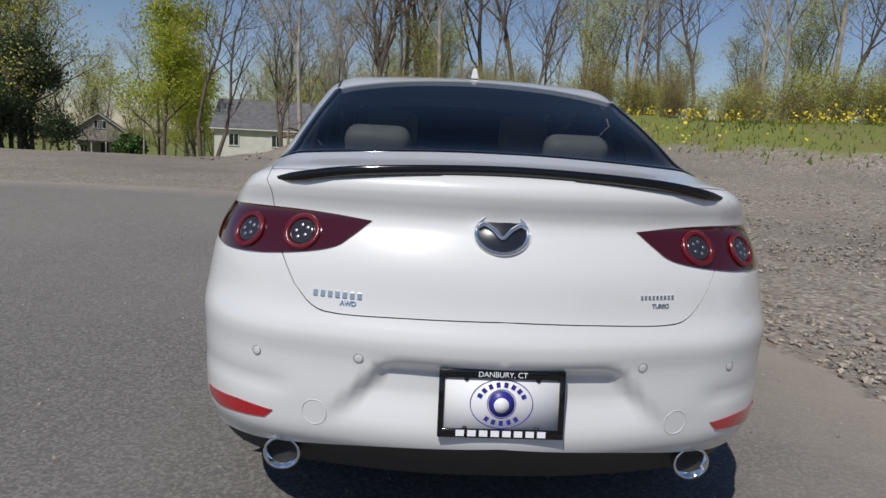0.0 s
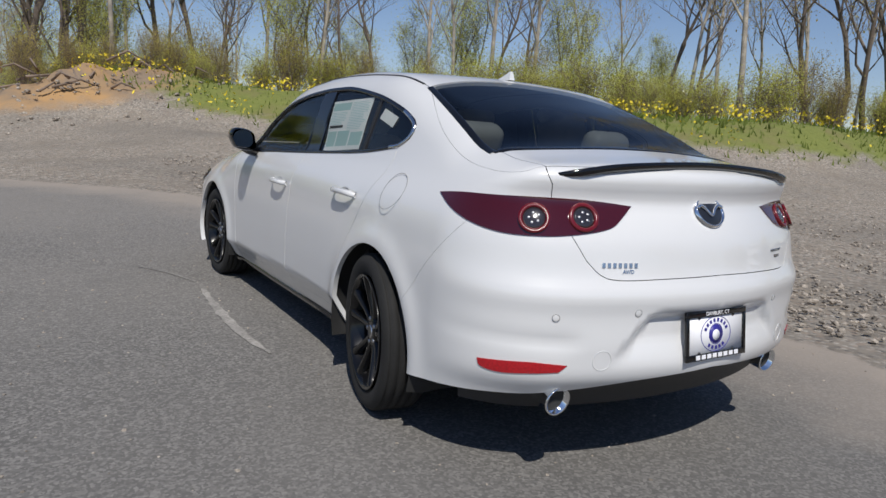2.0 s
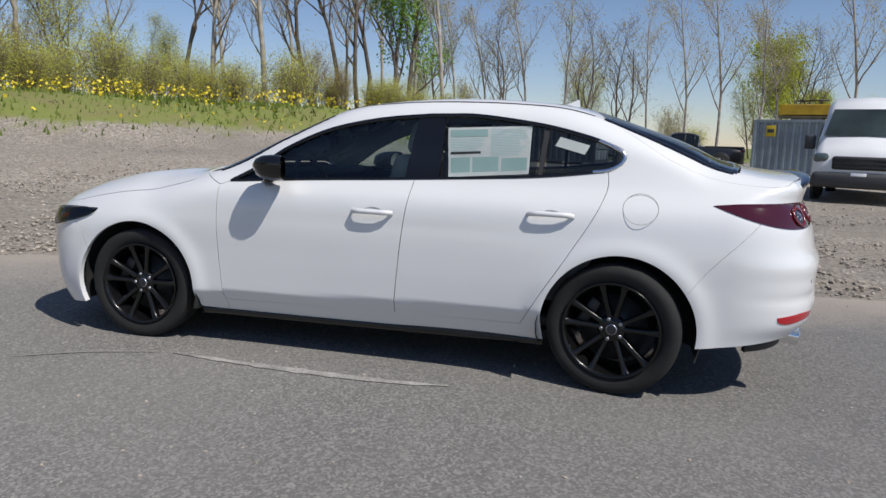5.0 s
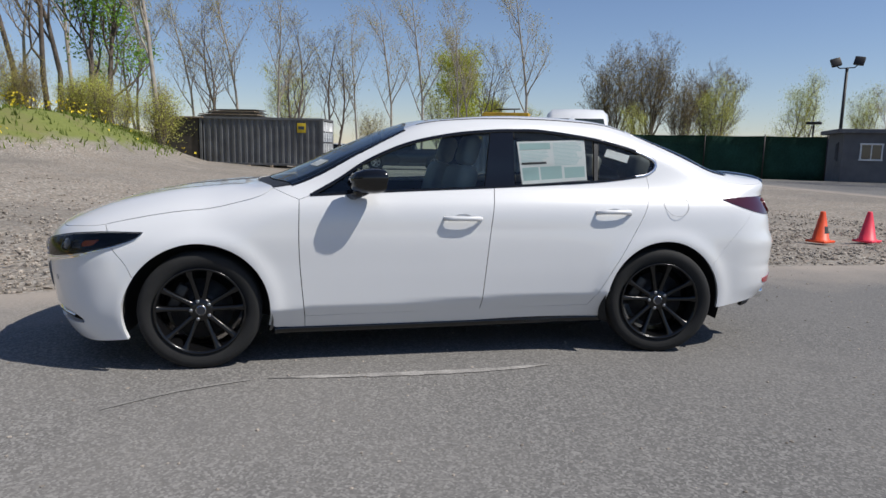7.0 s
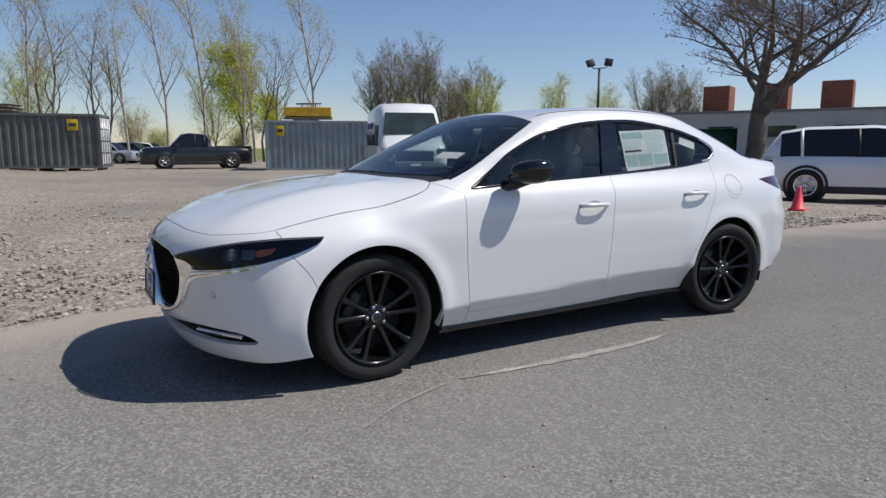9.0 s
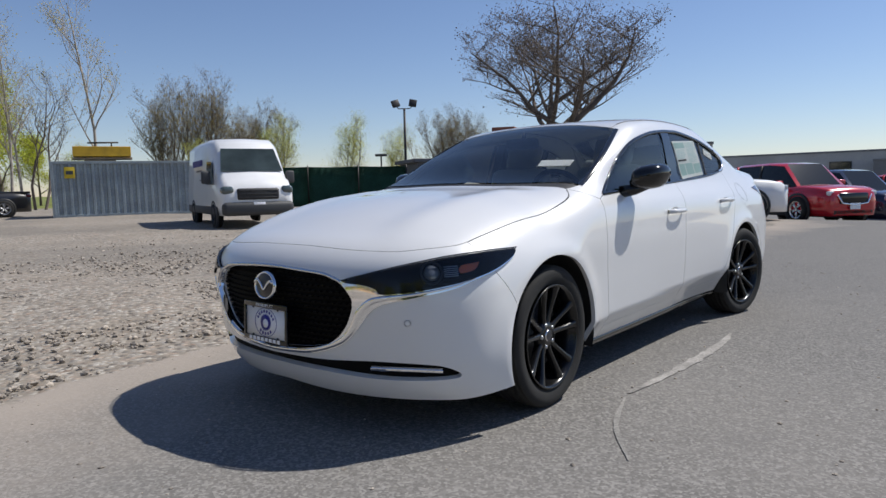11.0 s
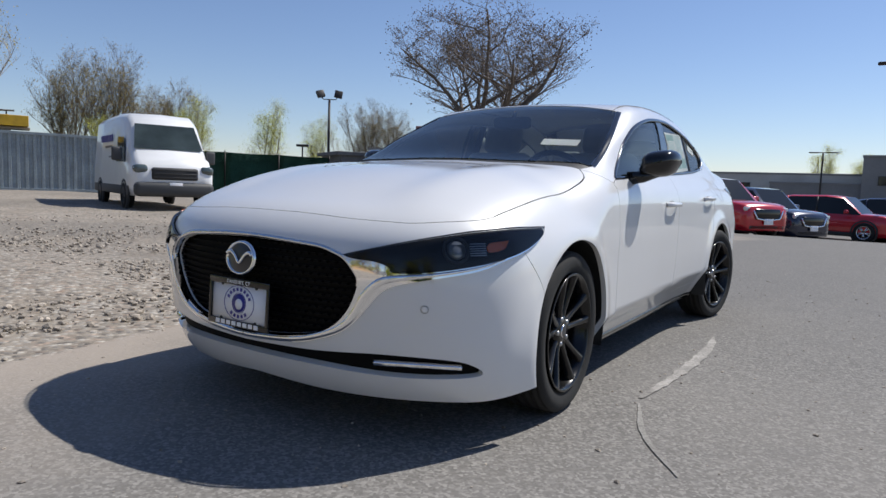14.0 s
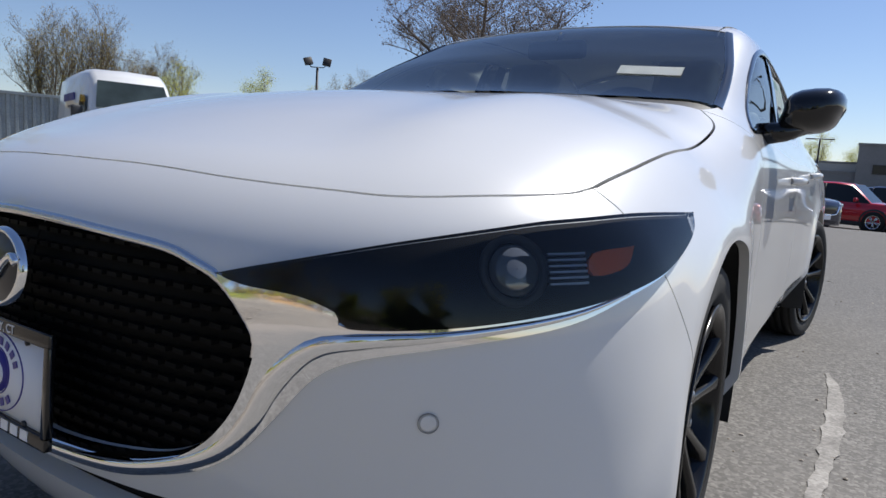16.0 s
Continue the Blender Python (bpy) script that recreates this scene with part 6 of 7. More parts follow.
a1 = math.degrees(math.atan2(6.8, 1.8))
c1 = Matrix.Translation((32.6, 0.35, 0.16)) @ pose(0, 0, 0, 0, 0, a1) @ Matrix.Diagonal((1.14, -1, 1.035, 1))
container(c1, "container_grey", "container_door", "dark grey corrugated shipping container with pale end doors, on gravel", 1.05)
c2 = Matrix.Translation((29.9, -6.85, 0.02)) @ pose(0, 0, 0, 0, 0, math.degrees(math.atan2(-5.75, -2.4)))
container(c2, "container_blue", "container_door", "pale blue-grey corrugated shipping container beside the white van", 0.75)
# timber sleepers under the dark container
for k in range(6):
    bm = bmesh.new()
    box(bm, (0, 0, 0), (0.12, 2.6, 0.14), c1 @ Matrix.Translation((0.3 + k * 1.1, 1.2, -0.06)), 0.01)
    tagged(mesh_ob("timber_sleeper", bm, "timber", False), "weathered timber sleeper under the shipping container", "timber", group="sleepers under the container")
# dark lean-to and its flat roof beside the dark container
m = c1 @ Matrix.Translation((6.15, 0.1, 0))
sh = thing("lean_to", "dark weathered timber lean-to beside the shipping container", "shed", m)
bm = bmesh.new()
box(bm, (1.1, 1.2, 1.2), (2.2, 2.4, 2.4), None, 0.02)
part("wall", bm, "timber_dark", sh, smooth=False)
bm = bmesh.new()
box(bm, (1.0, 1.2, 2.45), (2.6, 2.7, 0.08), pose(0, 0, 0, 0, 0, 0), 0.01)
part("roof", bm, "timber", sh, smooth=False)
m = c1 @ Matrix.Translation((3.0, 0.3, 2.50))
pl = thing("plank_stack", "stack of weathered planks and sheets on the container roof", "timber", m)
for k in range(5):
    bm = bmesh.new()
    box(bm, (1.6 + 0.15 * (k % 2), 0.5 + 0.1 * k, 0.06 + 0.09 * k), (3.2 - 0.25 * k, 1.2, 0.05), pose(0, 0, 0, 0, 0, 2 * k), 0.005)
    part("plank", bm, "timber" if k % 2 else "timber_dark", pl, smooth=False)
# yellow tray with a rack on the blue container
m = c2 @ Matrix.Translation((0.9, 0.6, 2.50))
yt = thing("yellow_tray", "yellow steel truck tray resting on the shipping container", "tray", m)
bm = bmesh.new()
box(bm, (1.2, 0.6, 0.48), (2.4, 1.3, 0.45), None, 0.02)
part("tray", bm, "machine_yellow", yt, smooth=False)
bm = bmesh.new()
box(bm, (1.2, 0.6, 0.17), (2.5, 0.9, 0.10), None, 0.02)
box(bm, (1.1, 0.6, 0.06), (1.3, 0.8, 0.12), None, 0.02)
part("frame", bm, "timber", yt, smooth=False)
bm = bmesh.new()
for x in (0.9, 1.6):
    tube(bm, [(x, 0.6, 0.7), (x, 0.6, 0.9)], 0.03, 6)
tube(bm, [(0.6, 0.6, 0.9), (1.9, 0.6, 0.93)], 0.04, 6)
part("rack", bm, "dark_metal", yt)


# ---- parked vehicles ----
def road_wheel(parent, x, y, r, sd, rim_mat="satin_chrome", w=0.22, axis="x"):
    m = Matrix.Translation((x, y, r)) @ pose(0, 0, 0, 0, 90 * sd, 0)
    bm = bmesh.new()
    lathe(bm, [(r * 0.66, -w / 2), (r * 0.9, -w / 2), (r, -w * 0.36), (r, w * 0.36), (r * 0.9, w / 2), (r * 0.66, w / 2)], 28, m)
    bmesh.ops.recalc_face_normals(bm, faces=bm.faces)
    t = part("tyre", bm, "tyre", parent)
    bm = bmesh.new()
    lathe(bm, [(r * 0.66, w * 0.46), (r * 0.60, w * 0.47), (r * 0.57, w * 0.2)], 28, m)
    for k in range(5):
        for dq in (-9, 9):
            box(bm, (r * 0.33, 0, w * 0.34), (r * 0.56, r * 0.09, 0.03), m @ pose(0, 0, 0, 0, 0, 72 * k + dq))
    lathe(bm, [(r * 0.15, w * 0.40), (0.001, w * 0.42)], 16, m)
    part("rim", bm, rim_mat, t)
    bm = bmesh.new()
    lathe(bm, [(r * 0.64, w * 0.05), (0.001, w * 0.05)], 24, m)
    part("brake", bm, "rubber", t)


def loft(stations, ring):
    """Joins rings of equal length into one skin; returns bmesh and the rings."""
    bm = bmesh.new()
    rs2 = [[bm.verts.new(p) for p in ring(s)] for s in stations]
    return bm, rs2


def parked_car(m, L, W, H, paint, label, belt=0.60, nose=0.60, hood=0.27, rear=0.06, group="parked cars", rim_mat="satin_chrome", wheel_r=0.36, cladding=True, roof_back=0.12, name="parked_car", bed=None):
    """A tall hatchback or estate; x across, +y the nose. belt and nose: heights as shares of H; hood: share of the length."""
    c = thing(name, label, "car", m, group=group)
    w = W / 2
    zb, zn = H * belt, H * nose
    y0, y1 = -L / 2, L / 2
    yh = y1 - L * hood
    lowz = 0.20 * H / 1.6
    # lower body: rings of an outline in plan at growing heights
    def plan(t):
        """Half-width and the ends' pull-in at a height share t."""
        return 1.0 - 0.10 * (1 - min(t * 3, 1)) ** 2 - 0.05 * max(t - 0.6, 0) / 0.4
    bm = bmesh.new()
    ys = [y0, y0 + 0.06, y0 + 0.25, y0 + 0.75, -L * 0.15, L * 0.1, yh - 0.15, yh + 0.25, y1 - 0.45, y1 - 0.16, y1 - 0.03, y1]
    taper = [0.74, 0.86, 0.95, 1.0, 1.0, 1.0, 1.0, 0.985, 0.95, 0.88, 0.76, 0.62]
    tops = [zb * 0.93, zb * 0.98, zb, zb, zb, zb * 0.99, zb * 0.985, zb * 0.985, zb * 0.955, zb * 0.90, zb * 0.82, zb * 0.70]
    rings = []
    for y, tp, zt in zip(ys, taper, tops):
        ww = w * tp
        zl = lowz + (0.05 if y in (y0, y1) else 0)
        rings.append([bm.verts.new(v) for v in ((-ww * 0.94, y, zl), (-ww, y, zl + 0.18), (-ww, y, zl + (zt - zl) * 0.65), (-ww * 0.94, y, zt - 0.02), (-ww * 0.80, y, zt + 0.02), (0, y, zt + 0.05),
                                                (ww * 0.80, y, zt + 0.02), (ww * 0.94, y, zt - 0.02), (ww, y, zl + (zt - zl) * 0.65), (ww, y, zl + 0.18), (ww * 0.94, y, zl))])
    for a, b in zip(rings, rings[1:]):
        for k in range(10):
            bm.faces.new((a[k], a[k + 1], b[k + 1], b[k]))
        bm.faces.new((a[10], a[0], b[0], b[10]))
    bm.faces.new(rings[0])
    bm.faces.new(rings[-1][::-1])
    bmesh.ops.recalc_face_normals(bm, faces=bm.faces)
    part("body", bm, paint, c)
    # cabin: pillars and roof in paint, glass inset
    gl, ro = bmesh.new(), bmesh.new()
    yr0 = y0 + 0.04 if bed is None else y0 + bed
    gy = [yr0, yr0 + roof_back * L * 0.45 + 0.10, yr0 + roof_back * L + 0.35, -L * 0.02 if bed is None else yr0 + 1.1, yh - 0.55, yh + 0.10]
    gzt = [zb + 0.03, H * 0.93, H * 0.985, H, H * 0.97, zb + 0.0]
    gw = [0.84, 0.76, 0.72, 0.73, 0.70, 0.82]
    gr2 = []
    for y, zt, wt in zip(gy, gzt, gw):
        gr2.append([(-w * 0.90, y, zb - 0.02), (-w * wt, y, zt - 0.06 if zt > zb + 0.1 else zt - 0.01), (-w * wt * 0.85, y, zt), (w * wt * 0.85, y, zt), (w * wt, y, zt - 0.06 if zt > zb + 0.1 else zt - 0.01), (w * 0.90, y, zb - 0.02)])
    for i in range(len(gr2) - 1):
        a, b = gr2[i], gr2[i + 1]
        glassy = i in (0, len(gr2) - 2)
        for k in range(5):
            t = gl if (k in (0, 4) and 0 < i) or (k == 2 and glassy) else ro
            t.faces.new([t.verts.new(v) for v in (a[k], a[k + 1], b[k + 1], b[k])])
    for t in (gl, ro):
        bmesh.ops.remove_doubles(t, verts=t.verts, dist=1e-4)
        bmesh.ops.recalc_face_normals(t, faces=t.faces)
    part("glass", gl, "auto_glass", c)
    part("roof", ro, paint, c)
    for i in (2, 3):
        for sd in (1, -1):
            y = gy[i] - (0.25 if i == 3 else 0.1)
            bm = bmesh.new()
            tube(bm, [(sd * w * 0.905, y, zb - 0.02), (sd * w * 0.735, y - 0.04, H * 0.985 - 0.05)], 0.035, 6)
            part("pillar", bm, "black_plastic" if i == 3 else paint, c)
    if cladding:
        for sd in (1, -1):
            bm = bmesh.new()
            box(bm, (sd * w * 0.975, 0, lowz + 0.06), (0.06, L * 0.52, 0.16), None, 0.02)
            part("sill_trim", bm, "black_plastic", c)
    wb = L * 0.295
    for y in (wb, -wb):
        for sd in (1, -1):
            bm = bmesh.new()
            lathe(bm, [(wheel_r + 0.03, 0.02), (wheel_r + 0.09, 0.025), (wheel_r + 0.09, -0.02), (wheel_r + 0.03, -0.06), (0.05, -0.07)], 24, Matrix.Translation((sd * w * 0.985, y, wheel_r)) @ pose(0, 0, 0, 0, 90 * sd, 0), arc=2 * math.pi)
            bmesh.ops.recalc_face_normals(bm, faces=bm.faces)
            part("wheel_arch", bm, "black_plastic", c)
            road_wheel(c, sd * (w - 0.06), y, wheel_r, sd, rim_mat)
    for sd in (1, -1):
        bm = bmesh.new()
        box(bm, (sd * w * 0.62, y1 - 0.20, zb * 0.80), (w * 0.36, 0.34, 0.11), Matrix.Translation((0, 0, 0)) , 0.03)
        part("headlamp", bm, "lamp_glass", c)
        bm = bmesh.new()
        box(bm, (sd * w * 0.74, y0 + 0.16, zb * 0.86), (w * 0.34, 0.32, 0.11), None, 0.03)
        part("tail_lamp", bm, "red_lens", c)
        bm = bmesh.new()
        box(bm, (sd * (w + 0.09), yh - 0.30, zb + 0.08), (0.22, 0.12, 0.14), None, 0.04, 3)
        part("door_mirror", bm, paint, c)
    bm = bmesh.new()
    box(bm, (0, y1 - 0.03, zb * 0.66), (w * 0.95, 0.12, zb * 0.30), None, 0.05, 3)
    g = part("grille", bm, "black_gloss", c)
    bm = bmesh.new()
    tube(bm, [(-w * 0.55, y1 + 0.02, zb * 0.76), (-w * 0.42, y1 + 0.045, zb * 0.54), (0, y1 + 0.05, zb * 0.49), (w * 0.42, y1 + 0.045, zb * 0.54), (w * 0.55, y1 + 0.02, zb * 0.76)], 0.022, 6)
    part("grille_trim", bm, "chrome", g)
    bm = bmesh.new()
    box(bm, (0, y1 + 0.055, zb * 0.46), (0.31, 0.015, 0.16), None, 0.004)
    part("plate", bm, "plate_white", c)
    bm = bmesh.new()
    box(bm, (0, y1 - 0.08, lowz + 0.10), (w * 1.3, 0.16, 0.14), None, 0.03)
    part("lower_bumper", bm, "black_plastic", c)
    return c


def aim(dx, dy):
    """The turn that points the nose (+y) along dx, dy."""
    return math.degrees(math.atan2(dy, dx)) - 90


parked_car(heading(4.2, -13.3, aim(-0.85, -0.53)), 4.55, 1.84, 1.68, "van_white", "white mid-size crossover parked beyond the orange cones")
parked_car(heading(2.7, -17.4, aim(-0.80, 0.60)), 4.55, 1.84, 1.66, "car_red", "bright red crossover parked facing the lot", group="row of parked crossovers")
parked_car(heading(1.9, -20.3, aim(-0.82, 0.57)), 4.55, 1.84, 1.66, "car_blue", "dark navy crossover parked between two red ones", group="row of parked crossovers")
parked_car(heading(-0.1, -25.6, aim(-0.96, 0.28)), 4.55, 1.84, 1.68, "car_red", "bright red crossover parked facing the lot", group="row of parked crossovers")
parked_car(heading(-2.6, -30.5, aim(-0.93, 0.36)), 4.55, 1.84, 1.68, "car_blue", "dark crossover parked at the row's end", group="row of parked crossovers")
parked_car(heading(-5.6, -37.5, aim(-0.93, 0.36)), 4.4, 1.80, 1.55, "car_green", "green car parked at the row's end", group="row of parked crossovers")
for x, y, p, lb in ((50, -1.2, "car_silver", "silver car parked far across the lot"), (52.5, -3.0, "car_black", "dark car parked far across the lot"), (55, -4.4, "van_white", "white car parked far across the lot"), (60, -5.2, "car_black", "dark car parked far across the lot"), (48, 6.5, "car_red", "dark red car parked behind the container"), (51, 8.5, "car_black", "black car parked behind the container")):
    parked_car(heading(x, y, aim(-0.55, -0.83)), 4.5, 1.8, 1.5, p, lb, group="far parked cars", wheel_r=0.33)
pk = parked_car(heading(34.6, -4.4, aim(0.10, 1.0)), 5.7, 2.0, 1.88, "car_black", "black pickup truck parked between the containers", bed=2.15, roof_back=0.02, wheel_r=0.40, group="", name="pickup_truck", rim_mat="steel", belt=0.61)
bm = bmesh.new()
for sd in (1, -1):
    box(bm, (sd * 0.9, -1.85, 1.16), (0.08, 1.9, 0.10), None, 0.02)
part("bed_rail", bm, "car_black", pk)


def van(m):
    """Tall panel van; x across, +y the nose."""
    c = thing("panel_van", "white high-roof panel van with dark lower trim, parked on gravel", "van", m)
    L, w, H = 5.6, 1.0, 2.72
    ys = [-2.8, -2.72, -1.5, 0.4, 1.25, 1.62, 2.20, 2.50, 2.72, 2.80]
    top = [2.62, 2.70, 2.72, 2.72, 2.68, 2.48, 1.62, 1.42, 1.26, 1.02]
    tw = [0.80, 0.84, 0.86, 0.86, 0.83, 0.80, 0.88, 0.88, 0.84, 0.76]
    bw = [0.97, 1.0, 1.0, 1.0, 1.0, 1.0, 1.0, 0.985, 0.94, 0.84]
    bm = bmesh.new()
    rings = []
    for y, zt, t, b in zip(ys, top, tw, bw):
        mid = min(1.15, zt * 0.75)
        rings.append([bm.verts.new(v) for v in ((-b * 0.96, y, 0.36), (-b, y, 0.60), (-b, y, mid), (-t - (b - t) * 0.25, y, zt - 0.16 if zt > 1.5 else zt - 0.06), (-t * 0.88, y, zt), (0, y, zt + 0.03),
                                                (t * 0.88, y, zt), (t + (b - t) * 0.25, y, zt - 0.16 if zt > 1.5 else zt - 0.06), (b, y, mid), (b, y, 0.60), (b * 0.96, y, 0.36))])
    for a, b in zip(rings, rings[1:]):
        for k in range(10):
            bm.faces.new((a[k], a[k + 1], b[k + 1], b[k]))
        bm.faces.new((a[10], a[0], b[0], b[10]))
    bm.faces.new(rings[0])
    bm.faces.new(rings[-1][::-1])
    bmesh.ops.recalc_face_normals(bm, faces=bm.faces)
    part("body", bm, "van_white", c)
    bm = bmesh.new()
    q = [(-0.73, 1.70, 2.36), (0.73, 1.70, 2.36), (0.84, 2.18, 1.65), (-0.84, 2.18, 1.65)]
    nrm = Vector((0, 0.82, 0.57)) * 0.03
    bm.faces.new([bm.verts.new(Vector(v) + nrm) for v in q])
    bmesh.ops.solidify(bm, geom=list(bm.faces), thickness=0.02)
    part("windscreen", bm, "van_glass", c, smooth=False)
    for sd in (1, -1):
        bm = bmesh.new()
        bm.faces.new([bm.verts.new((sd * x, y, z)) for x, y, z in ((1.008, 0.75, 1.30), (1.008, 1.95, 1.28), (0.965, 1.60, 1.98), (0.945, 0.75, 2.02))])
        bmesh.ops.solidify(bm, geom=list(bm.faces), thickness=0.02)
        part("side_window", bm, "van_glass", c, smooth=False)
        bm = bmesh.new()
        box(bm, (sd * 0.79, 2.62, 1.10), (0.33, 0.40, 0.24), None, 0.09, 3)
        part("headlamp", bm, "van_glass", c)
        bm = bmesh.new()
        box(bm, (sd * 1.16, 1.78, 1.50), (0.24, 0.14, 0.38), None, 0.05, 3)
        part("door_mirror", bm, "van_trim", c)
        bm = bmesh.new()
        box(bm, (sd * 0.985, -0.15, 0.50), (0.06, 5.0, 0.26), None, 0.02)
        part("sill_trim", bm, "van_trim", c)
        for y in (1.78, -1.72):
            bm = bmesh.new()
            lathe(bm, [(0.37, 0.02), (0.45, 0.02), (0.45, -0.04), (0.05, -0.06)], 24, Matrix.Translation((sd * 0.985, y, 0.36)) @ pose(0, 0, 0, 0, 90 * sd, 0))
            bmesh.ops.recalc_face_normals(bm, faces=bm.faces)
            part("wheel_arch", bm, "van_trim", c)
            road_wheel(c, sd * 0.91, y, 0.36, sd, "dark_metal")
    bm = bmesh.new()
    box(bm, (0, 2.74, 0.55), (1.90, 0.34, 0.40), None, 0.12, 3)
    part("bumper", bm, "van_trim", c)
    bm = bmesh.new()
    box(bm, (0, 2.78, 0.98), (1.12, 0.12, 0.34), None, 0.06, 3)
    g = part("grille", bm, "black_plastic", c)
    for z in (0.88, 0.98, 1.08):
        bm = bmesh.new()
        box(bm, (0, 2.845, z), (1.02, 0.02, 0.035), None, 0.005)
        part("slat", bm, "dark_metal", g)
    bm = bmesh.new()
    box(bm, (0, 2.89, 0.66), (0.31, 0.02, 0.16), None, 0.004)
    part("plate", bm, "plate_white", c)
    # dealer lettering on the flanks, as plain bars
    for sd in (1, -1):
        for x0, z, n, hh in ((0.25, 2.02, 8, 0.20), (0.15, 1.76, 14, 0.06), (0.0, 1.45, 6, 0.05)):
            bm = bmesh.new()
            for k in range(n):
                box(bm, (sd * (1.004 if z < 1.2 else 0.985 - (z - 1.2) * 0.035), -0.1 - k * hh * 1.1, z), (0.02, hh * 0.75, hh))
            part("lettering_bar", bm, "plate_blue" if hh > 0.1 else "wall_grey", c, smooth=False)


van(heading(16.1, -7.5, aim(-0.94, 0.34)) @ Matrix.Diagonal((1.03, 1.0, 0.93, 1)))


# ---- cones, lamps, fence, booth ----
def cone(x, y, mat, mark):
    c = thing("traffic_cone", "orange plastic traffic cone standing at the gravel edge" if mat == "cone_orange" else "pink-red plastic traffic cone standing at the gravel edge", "cone", heading(x, y, 20), group="traffic cones")
    bm = bmesh.new()
    lathe(bm, [(0.135, 0.03), (0.13, 0.045), (0.115, 0.05), (0.035, 0.44), (0.03, 0.455), (0.022, 0.455), (0.02, 0.42)], 28)
    bmesh.ops.recalc_face_normals(bm, faces=bm.faces)
    part("cone_body", bm, mat, c)
    bm = bmesh.new()
    box(bm, (0, 0, 0.017), (0.29, 0.29, 0.034), None, 0.01)
    part("cone_base", bm, mat, c)
    if mark:
        bm = bmesh.new()
        lathe(bm, [(0.098, 0.14), (0.0775, 0.24)], 10, pose(0, 0, 0, 0, 0, 150), arc=1.2)
        part("cone_mark", bm, "ink", c)


for k, (x, y) in enumerate(((3.95, -6.55), (3.95, -7.35), (3.75, -8.4), (3.65, -9.6), (2.5, -11.0))):
    cone(x, y, "cone_orange" if k == 0 else "cone_pink", k == 0)


def flood_lamp(x, y, h, aimed=35):
    c = thing("flood_lamp", "dark pole with two square floodlights at its head", "lamp", heading(x, y, aimed))
    bm = bmesh.new()
    tube(bm, [(0, 0, -0.1), (0, 0, h - 0.35)], [0.11, 0.08], 10)
    part("pole", bm, "pole", c)
    bm = bmesh.new()
    tube(bm, [(-0.55, 0, h - 0.22), (-0.4, 0, h - 0.36), (0.4, 0, h - 0.36), (0.55, 0, h - 0.22)], 0.035, 6)
    part("bracket", bm, "pole", c)
    for x2, t in ((-0.62, 50), (0.62, 75)):
        bm = bmesh.new()
        box(bm, (0, 0, 0), (0.55, 0.20, 0.50), Matrix.Translation((x2, 0.02, h)) @ pose(0, 0, 0, 20, t - 60, t - 40), 0.03)
        hd = part("lamp_head", bm, "pole", c)
        bm = bmesh.new()
        box(bm, (0, -0.105, 0), (0.46, 0.012, 0.42), Matrix.Translation((x2, 0.02, h)) @ pose(0, 0, 0, 20, t - 60, t - 40))
        part("lamp_glass", bm, "lamp_glass", hd, smooth=False)


flood_lamp(31.0, -30.4, 6.9)


def street_lamp(x, y, h, arms, turn):
    c = thing("lot_lamp", "slim dark lot lamp with flat horizontal heads", "lamp", heading(x, y, turn), group="lot lamps")
    bm = bmesh.new()
    tube(bm, [(0, 0, -0.1), (0, 0, h)], [0.10, 0.075], 10)
    part("pole", bm, "pole", c)
    bm = bmesh.new()
    tube(bm, [(0, 0, -0.1), (0, 0, 0.5)], 0.28, 14)
    part("footing", bm, "concrete", c)
    for a in arms:
        bm = bmesh.new()
        box(bm, (a * 0.75, 0, h - 0.02), (0.85, 0.32, 0.10), None, 0.04)
        box(bm, (a * 0.2, 0, h - 0.02), (0.4, 0.07, 0.07), None, 0.01)
        part("lamp_head", bm, "pole", c)


street_lamp(-2.2, -25.9, 6.6, (1, -1), 0)
street_lamp(3.8, -67.5, 5.9, (1, -1), 0)
c = thing("small_lamp", "low lamp with a flat box head behind the fence", "lamp", heading(35.2, -32.0, 40))
bm = bmesh.new()
tube(bm, [(0, 0, 0), (0, 0, 3.4)], 0.06, 8)
part("pole", bm, "pole", c)
bm = bmesh.new()
box(bm, (0, 0, 3.5), (0.9, 0.4, 0.18), None, 0.03)
part("lamp_head", bm, "pole", c)


